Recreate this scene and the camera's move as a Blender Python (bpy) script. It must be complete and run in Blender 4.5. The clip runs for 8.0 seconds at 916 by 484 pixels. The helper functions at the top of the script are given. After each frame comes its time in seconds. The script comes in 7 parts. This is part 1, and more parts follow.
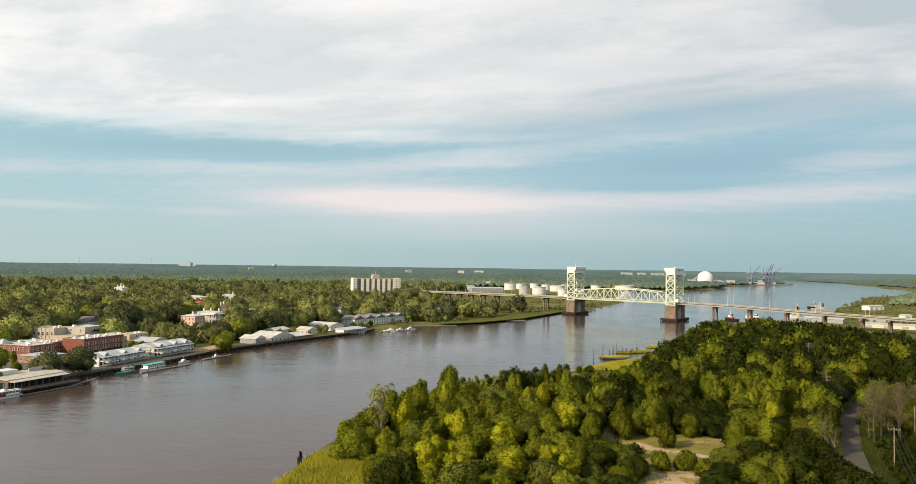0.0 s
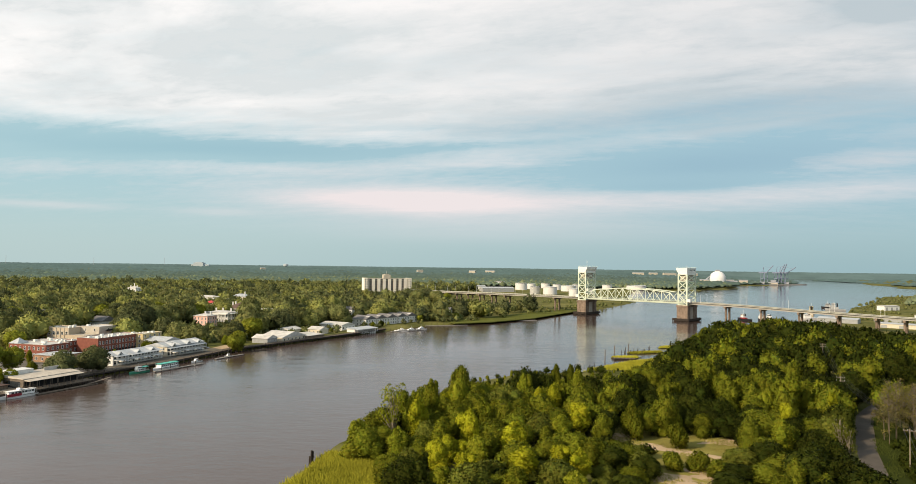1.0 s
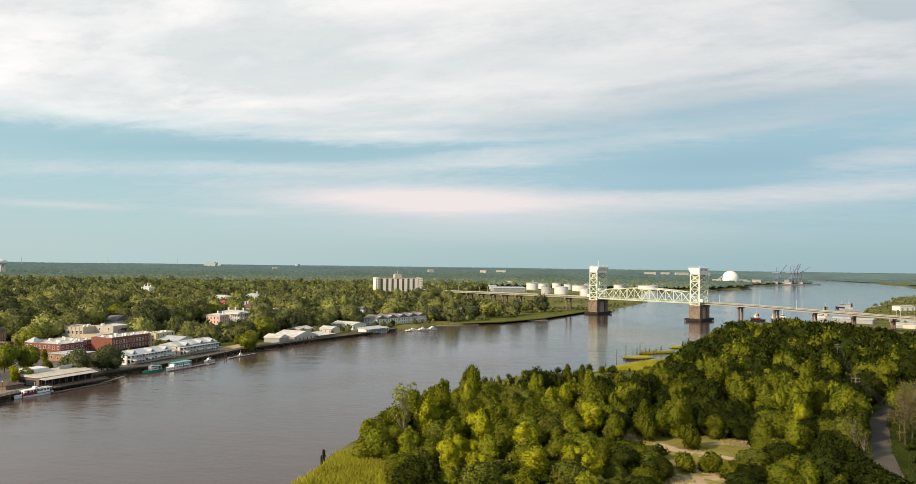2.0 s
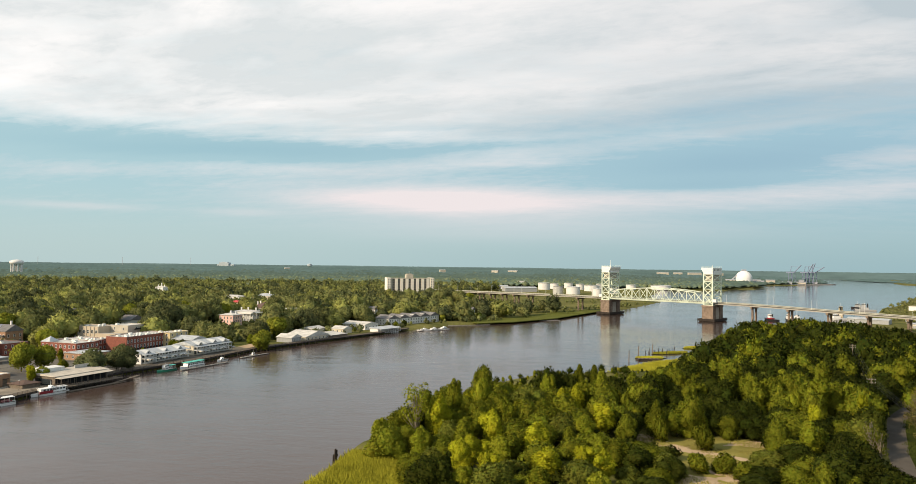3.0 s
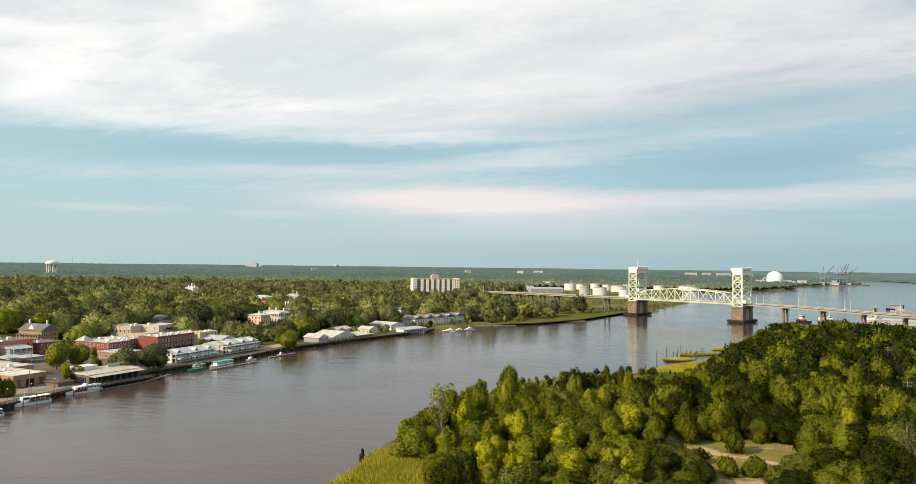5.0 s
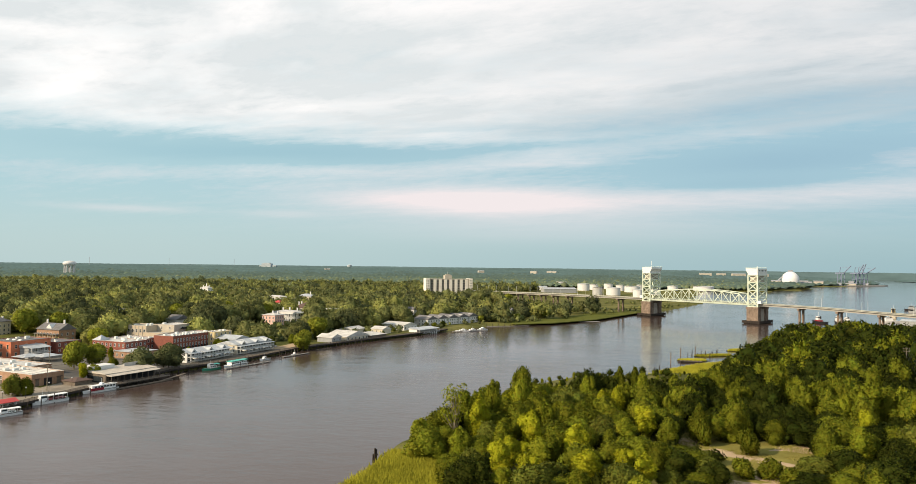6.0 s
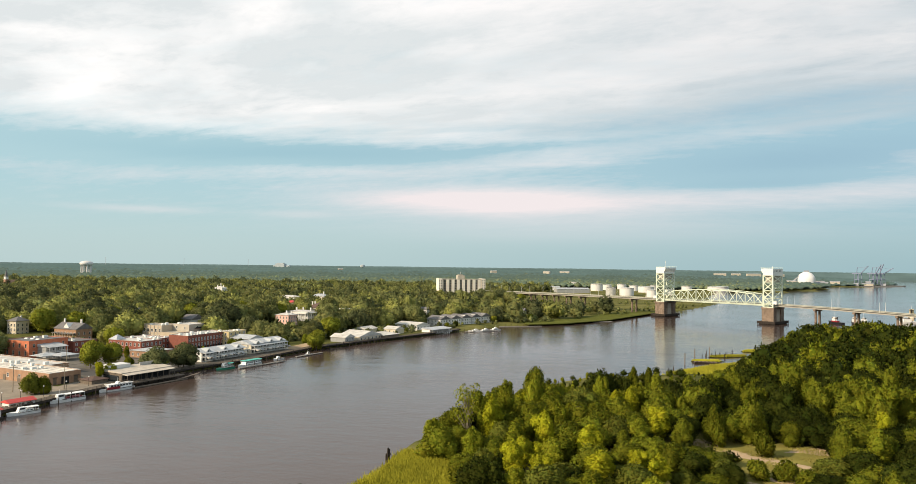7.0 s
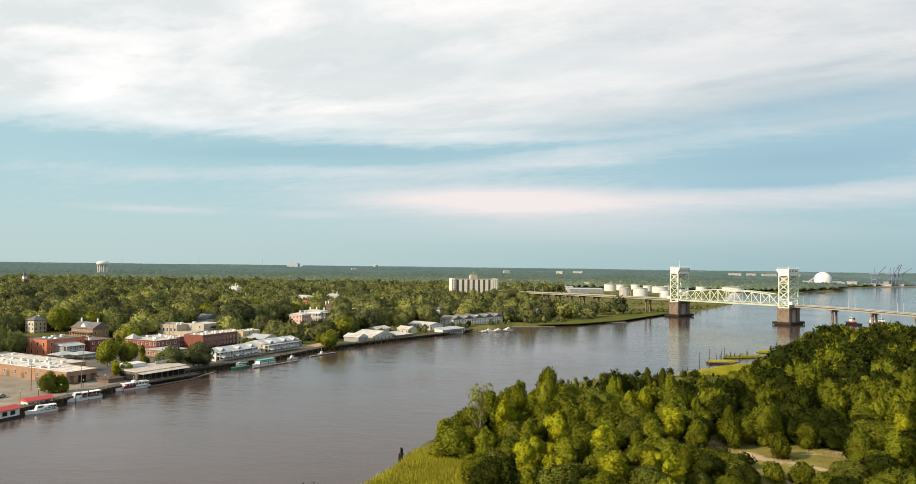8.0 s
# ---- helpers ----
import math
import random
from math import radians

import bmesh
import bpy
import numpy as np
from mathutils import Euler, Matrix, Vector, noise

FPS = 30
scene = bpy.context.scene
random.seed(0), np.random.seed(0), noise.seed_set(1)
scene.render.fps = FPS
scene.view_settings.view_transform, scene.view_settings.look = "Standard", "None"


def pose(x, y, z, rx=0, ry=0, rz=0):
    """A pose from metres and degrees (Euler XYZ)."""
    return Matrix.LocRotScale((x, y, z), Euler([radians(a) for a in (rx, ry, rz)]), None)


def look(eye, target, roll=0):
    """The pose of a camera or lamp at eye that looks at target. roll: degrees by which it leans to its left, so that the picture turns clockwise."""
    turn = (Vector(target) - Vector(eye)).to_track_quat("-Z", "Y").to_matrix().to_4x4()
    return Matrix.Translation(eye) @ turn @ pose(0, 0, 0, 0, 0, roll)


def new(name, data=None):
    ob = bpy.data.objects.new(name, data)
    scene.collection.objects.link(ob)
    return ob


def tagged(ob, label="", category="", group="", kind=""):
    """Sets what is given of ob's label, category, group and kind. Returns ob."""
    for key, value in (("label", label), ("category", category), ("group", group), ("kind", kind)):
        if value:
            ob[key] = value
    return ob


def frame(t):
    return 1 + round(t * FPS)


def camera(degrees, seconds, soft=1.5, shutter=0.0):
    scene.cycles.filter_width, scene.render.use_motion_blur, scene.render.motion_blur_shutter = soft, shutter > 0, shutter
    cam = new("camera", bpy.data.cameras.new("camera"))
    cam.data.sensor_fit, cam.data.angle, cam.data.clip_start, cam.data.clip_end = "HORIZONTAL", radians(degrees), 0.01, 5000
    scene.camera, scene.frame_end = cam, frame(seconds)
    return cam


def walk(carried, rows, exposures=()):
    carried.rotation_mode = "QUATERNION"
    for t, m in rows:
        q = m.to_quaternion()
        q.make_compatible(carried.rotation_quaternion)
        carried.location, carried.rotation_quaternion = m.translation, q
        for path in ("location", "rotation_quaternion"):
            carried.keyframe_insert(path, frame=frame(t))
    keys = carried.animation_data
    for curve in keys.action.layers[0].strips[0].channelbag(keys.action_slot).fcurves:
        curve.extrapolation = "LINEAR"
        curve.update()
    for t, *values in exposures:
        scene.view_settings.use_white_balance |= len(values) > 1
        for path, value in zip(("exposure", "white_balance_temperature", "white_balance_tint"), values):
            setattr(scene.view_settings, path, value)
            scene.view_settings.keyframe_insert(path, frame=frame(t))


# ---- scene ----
# ---- camera and walk ----
EYE = 58.0
cam = camera(68.3, 8.0, 0.6)
ROWS = [  # seconds, yaw, pitch, roll: a hovering camera that pans slowly to its left
    (0.0, 0.0, 2.0, -0.77), (0.5, 0.456, 1.994, -0.752), (1.0, 0.922, 1.979, -0.742), (1.5, 1.388, 1.96, -0.74),
    (3.0, 2.835, 1.933, -0.718), (3.5, 3.377, 1.935, -0.708), (4.0, 3.914, 1.943, -0.695), (4.5, 4.455, 1.95, -0.685),
    (6.0, 6.093, 1.96, -0.69), (6.5, 6.63, 1.957, -0.692), (7.0, 7.172, 1.956, -0.697), (7.5, 7.71, 1.951, -0.708), (8.0, 8.259, 1.944, -0.72)]
walk(cam, [(t, pose(0, 0, EYE, 0, 0, yaw) @ pose(0, 0, 0, pitch) @ pose(0, 0, 0, 0, roll) @ pose(0, 0, 0, 90)) for t, yaw, pitch, roll in ROWS],
     exposures=((0.0, -0.01, 6620, 13), (3.0, 0.0, 6620, 13), (4.5, 0.04, 6600, 13), (8.0, 0.05, 6600, 13)))

# ---- world, sun ----
SUN_AZ, SUN_EL = radians(-127), radians(29)  # azimuth clockwise from +y


def nodes_of(tree):
    def node(kind, **sets):
        n = tree.nodes.new(kind)
        for key, value in sets.items():
            if key == "inputs":
                for k, v in value.items():
                    if isinstance(v, bpy.types.NodeSocket):
                        tree.links.new(v, n.inputs[k])
                    else:
                        n.inputs[k].default_value = v
            else:
                setattr(n, key, value)
        return n
    return node


def sky():
    world = bpy.data.worlds.new("sky")
    scene.world = world
    world.use_nodes = True
    tree = world.node_tree
    tree.nodes.clear()
    N = nodes_of(tree)

    def M(op, a, b=0.0, c=0.0):
        return N("ShaderNodeMath", operation=op, inputs={0: a, 1: b, 2: c}).outputs[0]

    def noise_at(vec, scale, detail=5.0, rough=0.55, dist=0.0):
        return N("ShaderNodeTexNoise", inputs={"Vector": vec, "Scale": scale, "Detail": detail, "Roughness": rough, "Distortion": dist}).outputs["Fac"]

    def smooth(x, lo, hi):
        return N("ShaderNodeMapRange", interpolation_type="SMOOTHSTEP", inputs={"Value": x, "From Min": lo, "From Max": hi}).outputs[0]

    def mixc(fac, a, b):
        n = N("ShaderNodeMix", data_type="RGBA", clamp_factor=True)
        for i, v in ((0, fac), (6, a), (7, b)):
            if isinstance(v, bpy.types.NodeSocket):
                tree.links.new(v, n.inputs[i])
            else:
                n.inputs[i].default_value = v
        return n.outputs[2]

    way = N("ShaderNodeTexCoord").outputs["Generated"]
    sep = N("ShaderNodeSeparateXYZ", inputs={0: way})
    az = M("ARCTAN2", sep.outputs[0], sep.outputs[1])
    el = M("ARCSINE", sep.outputs[2])
    # a flat cloud deck seen from below: far parts draw together towards the horizon
    deck = M("ADD", M("MAXIMUM", sep.outputs[2], 0.0), 0.13)
    u, v = M("DIVIDE", sep.outputs[0], deck), M("DIVIDE", sep.outputs[1], deck)
    billow = N("ShaderNodeCombineXYZ", inputs={0: M("MULTIPLY", u, 0.62), 1: M("ADD", v, M("MULTIPLY", u, 0.18)), 2: 1.7}).outputs[0]
    band = N("ShaderNodeCombineXYZ", inputs={0: M("MULTIPLY", u, 0.3), 1: M("ADD", v, M("MULTIPLY", u, 0.05)), 2: 5.1}).outputs[0]
    n1 = noise_at(billow, 1.5, 6.0, 0.52, 0.35)
    n2 = noise_at(band, 2.6, 7.0, 0.58, 0.5)
    n3 = noise_at(billow, 7.0, 7.0, 0.62, 0.4)

    n4 = noise_at(billow, 19.0, 6.0, 0.62, 0.5)
    calm = smooth(el, 0.02, 0.15)  # far cloud melts into the haze

    def shift(n, gain):
        return M("MULTIPLY", M("MULTIPLY", M("SUBTRACT", n, 0.5), gain), calm)

    bent = M("ADD", el, M("ADD", shift(n2, 0.026), shift(n1, 0.016)))

    def streak(a0, e0, wa, we, gain, tilt=0.0):
        """A long soft cloud: its place (azimuth, height), half widths, strength and slope."""
        da = M("SUBTRACT", az, a0)
        a = M("DIVIDE", da, wa)
        e = M("DIVIDE", M("SUBTRACT", M("SUBTRACT", bent, M("MULTIPLY", da, tilt)), e0), we)
        r = M("ADD", M("MULTIPLY", a, a), M("MULTIPLY", e, e))
        return M("MULTIPLY", M("POWER", 2.718, M("MULTIPLY", r, -1.0)), gain)

    def total(rows):
        out = streak(*rows[0])
        for row in rows[1:]:
            out = M("ADD", out, streak(*row))
        return out

    # the high deck and its wavy lower edge, higher towards +x
    edge = M("ADD", 0.174, M("MULTIPLY", smooth(az, -0.22, 0.5), 0.024))
    high = smooth(M("SUBTRACT", M("ADD", bent, shift(n3, 0.02)), edge), -0.03, 0.045)
    pale = total(((-0.25, 0.134, 0.22, 0.012, 0.42, 0.04), (0.06, 0.163, 0.2, 0.014, 0.5, 0.06), (0.46, 0.198, 0.24, 0.008, 0.6, 0.05), (-0.11, 0.100, 0.18, 0.019, 0.95, 0.02), (-0.02, 0.088, 0.24, 0.019, 0.7, 0.0),
                  (0.24, 0.097, 0.2, 0.014, 0.3, 0.0), (0.50, 0.101, 0.2, 0.014, 0.45, 0.02), (0.55, 0.142, 0.11, 0.011, 0.6, 0.0), (-0.57, 0.070, 0.08, 0.005, 0.35, 0.0),
                  (-0.36, 0.070, 0.06, 0.005, 0.25, 0.0), (0.04, 0.055, 0.3, 0.02, 0.28, 0.0), (-0.55, 0.118, 0.2, 0.012, 0.2, 0.0), (0.62, 0.172, 0.12, 0.012, 0.35, 0.0)))
    deep = total(((-0.33, 0.160, 0.26, 0.016, 1.0, 0.03), (0.13, 0.206, 0.26, 0.011, 0.6, 0.05), (0.42, 0.224, 0.24, 0.011, 0.55, 0.05), (0.34, 0.145, 0.16, 0.02, 1.0, 0.02),
                  (0.30, 0.116, 0.1, 0.008, 0.55, 0.0), (-0.5, 0.150, 0.2, 0.012, 0.3, 0.0)))
    shade = total(((-0.31, 0.305, 0.13, 0.020, 0.5, 0.1), (-0.45, 0.285, 0.12, 0.014, 0.3, 0.1), (0.58, 0.345, 0.13, 0.045, 1.1, 0.0), (0.40, 0.300, 0.2, 0.016, 0.3, 0.12), (0.30, 0.380, 0.2, 0.02, 0.4, 0.1),
                   (0.48, 0.268, 0.22, 0.016, 0.35, 0.08), (-0.3, 0.212, 0.09, 0.008, 0.35, 0.05)))
    veil = M("MAXIMUM", high, pale)
    veil = M("ADD", veil, M("ADD", M("ADD", shift(n2, 0.75), shift(n3, 0.6)), shift(n4, 0.4)))
    veil = M("SUBTRACT", veil, M("MULTIPLY", deep, 0.45))
    veil = N("ShaderNodeClamp", inputs={0: veil}).outputs[0]
    air = N("ShaderNodeTexSky", sky_type="NISHITA", sun_disc=False, sun_elevation=SUN_EL, sun_rotation=SUN_AZ, air_density=1.0, dust_density=2.0)
    air_col = N("ShaderNodeMix", data_type="RGBA", blend_type="MULTIPLY")
    air_col.inputs[0].default_value = 1.0
    tree.links.new(air.outputs[0], air_col.inputs[6])
    air_col.inputs[7].default_value = (0.1, 0.1, 0.1, 1)
    zenith = smooth(el, 0.36, 0.9)
    side = smooth(az, 0.65, -0.65)
    low = mixc(smooth(el, 0.0, 0.12), mixc(side, (0.36, 0.555, 0.60, 1), (0.53, 0.705, 0.705, 1)), mixc(side, (0.36, 0.575, 0.665, 1), (0.45, 0.685, 0.735, 1)))
    low = mixc(M("MULTIPLY", deep, 0.6), low, mixc(side, (0.28, 0.47, 0.59, 1), (0.33, 0.58, 0.66, 1)))
    gap = mixc(M("SUBTRACT", 0.85, M("MULTIPLY", zenith, 0.45)), air_col.outputs[2], low)
    bright = mixc(smooth(az, 0.45, -0.7), (0.80, 0.82, 0.82, 1), (1.10, 1.09, 1.06, 1))
    dull = mixc(smooth(az, 0.5, -0.3), (0.52, 0.61, 0.65, 1), (0.72, 0.78, 0.785, 1))
    grey = mixc(M("ADD", M("ADD", smooth(n1, 0.36, 0.66), M("ADD", shift(n3, 1.0), shift(n4, 0.7))), shade), bright, dull)
    warm = mixc(smooth(el, 0.2, 0.09), grey, (0.85, 0.80, 0.80, 1))
    col = mixc(M("MULTIPLY", veil, M("SUBTRACT", 1.0, M("MULTIPLY", zenith, 0.75))), gap, warm)
    back = N("ShaderNodeBackground", inputs={"Color": col, "Strength": 1.0})
    N("ShaderNodeOutputWorld", inputs={"Surface": back.outputs[0]})


sky()
sun = new("sun", bpy.data.lights.new("sun", "SUN"))
sun.data.energy, sun.data.angle, sun.data.color = 5.0, radians(3.0), (1.0, 0.84, 0.6)
to_sun = Vector((math.sin(SUN_AZ) * math.cos(SUN_EL), math.cos(SUN_AZ) * math.cos(SUN_EL), math.sin(SUN_EL)))
sun.matrix_world = look(to_sun * 100, (0, 0, 0))

# ---- materials ----
def material(name, base, rough=0.7, metal=0.0, vary=0.25, scale=0.6, fine=6.0, bump=0.1, bump_scale=8.0, tint=None, rand=0.0, coords="Object",
             translucent=0.0, streak=0.0, spec=0.3, hue=0.0, island=0.0):
    """base colour with two scales of variation; rand, hue: change from object to object; island: from piece to piece of one mesh."""
    m = bpy.data.materials.new(name)
    m.use_nodes = True
    t = m.node_tree
    t.nodes.clear()
    N = nodes_of(t)
    tc = N("ShaderNodeTexCoord").outputs[coords] if coords != "World" else N("ShaderNodeNewGeometry").outputs["Position"]
    big = N("ShaderNodeTexNoise", inputs={"Vector": tc, "Scale": scale, "Detail": 4.0, "Roughness": 0.6})
    sml = N("ShaderNodeTexNoise", inputs={"Vector": tc, "Scale": fine, "Detail": 3.0, "Roughness": 0.65})
    f = N("ShaderNodeMath", operation="MULTIPLY_ADD", inputs={0: big.outputs["Fac"], 1: 1.6, 2: -0.3})
    f2 = N("ShaderNodeMath", operation="MULTIPLY_ADD", inputs={0: sml.outputs["Fac"], 1: 0.5, 2: f.outputs[0]})
    f3 = N("ShaderNodeMath", operation="SUBTRACT", inputs={0: f2.outputs[0], 1: 0.25}, use_clamp=True)
    if streak:
        stretch = N("ShaderNodeMapping", inputs={"Vector": tc, "Scale": (1.3, 1.3, 0.07)})
        st = N("ShaderNodeTexNoise", inputs={"Vector": stretch.outputs[0], "Scale": 1.2, "Detail": 4.0, "Roughness": 0.7})
        f3 = N("ShaderNodeMath", operation="MULTIPLY_ADD", inputs={0: st.outputs["Fac"], 1: streak * 1.5, 2: f3.outputs[0]})
        f3 = N("ShaderNodeMath", operation="SUBTRACT", inputs={0: f3.outputs[0], 1: streak * 0.75}, use_clamp=True)
    lo = tuple(c * (1 - vary) for c in base)
    hi = tuple(min(1, c * (1 + vary * 0.8)) for c in base)
    if tint:
        lo = tint
    mix = N("ShaderNodeMix", data_type="RGBA")
    t.links.new(f3.outputs[0], mix.inputs[0])
    mix.inputs[6].default_value, mix.inputs[7].default_value = (*lo, 1), (*hi, 1)
    col = mix.outputs[2]
    if rand or hue or island:
        r = N("ShaderNodeObjectInfo").outputs["Random"]
        if island:
            g = N("ShaderNodeNewGeometry").outputs["Random Per Island"]
            a = N("ShaderNodeMath", operation="MULTIPLY_ADD", inputs={0: g, 1: island, 2: -island / 2})
            r = N("ShaderNodeMath", operation="ADD", inputs={0: r, 1: a.outputs[0]}).outputs[0]
        value = N("ShaderNodeMath", operation="MULTIPLY_ADD", inputs={0: r, 1: rand, 2: 1 - rand / 2})
        r2 = N("ShaderNodeMath", operation="FRACT", inputs={0: N("ShaderNodeMath", operation="MULTIPLY", inputs={0: r, 1: 7.31}).outputs[0]})
        hu = N("ShaderNodeMath", operation="MULTIPLY_ADD", inputs={0: r2.outputs[0], 1: hue, 2: 0.5 - hue / 2})
        col = N("ShaderNodeHueSaturation", inputs={"Hue": hu.outputs[0], "Saturation": 1.0, "Value": value.outputs[0], "Color": col}).outputs[0]
    b = N("ShaderNodeBump", inputs={"Strength": bump, "Distance": 0.1, "Height": N("ShaderNodeTexNoise", inputs={"Vector": tc, "Scale": bump_scale, "Detail": 4.0}).outputs["Fac"]})
    p = N("ShaderNodeBsdfPrincipled", inputs={"Base Color": col, "Roughness": rough, "Metallic": metal, "Specular IOR Level": spec})
    if bump:
        t.links.new(b.outputs[0], p.inputs["Normal"])
    out = p.outputs[0]
    if translucent:
        tr = N("ShaderNodeBsdfTranslucent", inputs={"Color": col})
        out = N("ShaderNodeMixShader", inputs={0: translucent, 1: out, 2: tr.outputs[0]}).outputs[0]
    N("ShaderNodeOutputMaterial", inputs={"Surface": out})
    return m


def leaf_material(name, base, hue=0.05, rand=0.6, scale=0.22, island=0.45):
    return material(name, base, rough=0.6, vary=0.55, scale=scale, fine=1.5, bump=0, rand=rand, hue=hue, translucent=0.3, island=island, spec=0.02)


LEAF = leaf_material("leaf_green", (0.150, 0.166, 0.015))
# dark trees; cloud shade and gloom between trees are put into this colour
LEAF_DARK_SHADED = leaf_material("leaf_dark_shaded_green", (0.042, 0.053, 0.008))
LEAF_YELLOW = leaf_material("leaf_yellow_green", (0.36, 0.365, 0.02), 0.03, 0.35)
LEAF_LIGHT = leaf_material("leaf_light_green", (0.23, 0.25, 0.02))
LEAF_GREY = leaf_material("leaf_grey_green", (0.14, 0.155, 0.024))
LEAF_BROWN = leaf_material("leaf_dry_brown", (0.19, 0.165, 0.045))
# haze over the town is mixed into the next three leaf colours
LEAF_TOWN = leaf_material("leaf_hazy_town_green", (0.225, 0.24, 0.085), 0.04, 0.6, 0.07, 0.35)
LEAF_OAK = leaf_material("leaf_hazy_oak_green", (0.14, 0.158, 0.068), 0.04, 0.5, 0.07, 0.35)
LEAF_PALE = leaf_material("leaf_hazy_pale_green", (0.29, 0.30, 0.088), 0.03, 0.4, 0.07, 0.35)
LEAF_LIME = leaf_material("leaf_lime_green", (0.29, 0.31, 0.04), 0.03, 0.3)
BARK = material("bark", (0.13, 0.10, 0.075), 0.9, vary=0.5, scale=2.0, bump=0.5)
BARK_PALE = material("pale_bark", (0.27, 0.23, 0.17), 0.9, vary=0.4, scale=2.0, bump=0.4)
CONCRETE = material("concrete", (0.36, 0.34, 0.30), 0.85, vary=0.35, scale=0.4, streak=0.5)
CONCRETE_STAINED = material("stained_concrete", (0.22, 0.165, 0.125), 0.9, vary=0.65, scale=0.25, streak=1.0, bump=0.3)
CONCRETE_PALE = material("pale_concrete", (0.46, 0.42, 0.35), 0.85, vary=0.25, scale=0.3, streak=0.4)
CONCRETE_BEIGE = material("beige_concrete", (0.50, 0.42, 0.31), 0.85, vary=0.18, scale=0.2, streak=0.3)
STEEL_GREEN = material("pale_green_steel", (0.62, 0.68, 0.55), 0.5, vary=0.15, scale=0.5, streak=0.25)
DECK_EDGE = material("weathered_deck_edge", (0.43, 0.43, 0.36), 0.8, vary=0.25, scale=0.3, streak=0.4)
STEEL_WHITE = material("white_painted_steel", (0.74, 0.75, 0.71), 0.5, vary=0.1, scale=0.3, streak=0.25)
ASPHALT = material("asphalt", (0.09, 0.085, 0.08), 0.9, vary=0.3, scale=0.3, fine=5.0)
WHITE = material("white_paint", (0.74, 0.73, 0.70), 0.6, vary=0.1, scale=0.5, streak=0.15)
WHITE_ROOF = material("white_membrane_roof", (0.58, 0.56, 0.52), 0.75, vary=0.4, scale=0.2, fine=2.5)
METAL_ROOF = material("pale_metal_roof", (0.47, 0.49, 0.50), 0.5, metal=0.1, vary=0.35, scale=0.25, fine=3.0, streak=0.4)
GREY_ROOF = material("grey_shingle", (0.17, 0.165, 0.165), 0.9, vary=0.3, scale=0.4, fine=4.0, bump=0.4)
BROWN_ROOF = material("brown_shingle", (0.13, 0.085, 0.07), 0.9, vary=0.3, scale=0.4, fine=4.0, bump=0.4)
RED_ROOF = material("red_metal_roof", (0.55, 0.07, 0.06), 0.5, vary=0.15)
BRICK = material("red_brick", (0.24, 0.085, 0.06), 0.9, vary=0.3, scale=0.5, fine=8.0, streak=0.2)
BRICK_ORANGE = material("orange_brick", (0.58, 0.19, 0.10), 0.9, vary=0.25, scale=0.5, fine=8.0, streak=0.2)
BRICK_TAN = material("tan_brick", (0.36, 0.22, 0.14), 0.9, vary=0.3, scale=0.4, fine=8.0, streak=0.3)
YELLOW_WALL = material("yellow_stucco", (0.56, 0.45, 0.24), 0.85, vary=0.12, streak=0.2)
PINK = material("pink_stucco", (0.74, 0.47, 0.40), 0.85, vary=0.1, streak=0.2)
CREAM = material("cream_siding", (0.62, 0.56, 0.44), 0.8, vary=0.12, streak=0.2)
GREY_WALL = material("grey_siding", (0.33, 0.34, 0.34), 0.8, vary=0.2, streak=0.3)
TIMBER = material("weathered_timber", (0.165, 0.135, 0.105), 0.9, vary=0.4, scale=0.8, streak=0.3, bump=0.3)
TIMBER_DARK = material("tarred_timber", (0.045, 0.036, 0.03), 0.9, vary=0.4, scale=0.8)
# flat panels in this tone stand in for the shade inside openings
DARK = material("dark_opening", (0.02, 0.02, 0.022), 0.8, vary=0.3)
GLASS = material("window_glass", (0.03, 0.037, 0.042), 0.08, vary=0.3, spec=0.8, bump=0)
BLACK = material("black_paint", (0.02, 0.02, 0.022), 0.5, vary=0.3)
RED_PAINT = material("red_paint", (0.27, 0.028, 0.035), 0.4, vary=0.15)
TEAL_PAINT = material("teal_canvas", (0.10, 0.48, 0.40), 0.6, vary=0.15)
GREEN_PAINT = material("green_hull_paint", (0.04, 0.28, 0.18), 0.4, vary=0.15)
SAND = material("bare_sand", (0.46, 0.34, 0.22), 0.95, spec=0.05, vary=0.3, scale=0.15, fine=2.0, bump=0.3, bump_scale=2.0, coords="World")
GRAVEL = material("parking_gravel", (0.29, 0.245, 0.19), 0.95, vary=0.45, scale=0.12, fine=2.0, coords="World")
REED = material("marsh_reed", (0.35, 0.335, 0.034), 0.8, vary=0.4, scale=0.1, fine=1.0, coords="World", translucent=0.2, island=0.5, rand=0.5, spec=0.02)
# the shade lying on the verge is put into this green
GRASS_SHADED = material("grass", (0.036, 0.046, 0.010), 0.9, vary=0.4, scale=0.08, fine=1.5, coords="World", island=0.4, rand=0.4, spec=0.02)
LAWN = material("park_grass", (0.115, 0.125, 0.028), 0.9, vary=0.45, scale=0.05, fine=0.8, coords="World", spec=0.02)
DRY_GRASS = material("dry_grass", (0.21, 0.185, 0.05), 0.95, vary=0.4, scale=0.12, fine=1.5, coords="World", island=0.4, rand=0.4, spec=0.02)


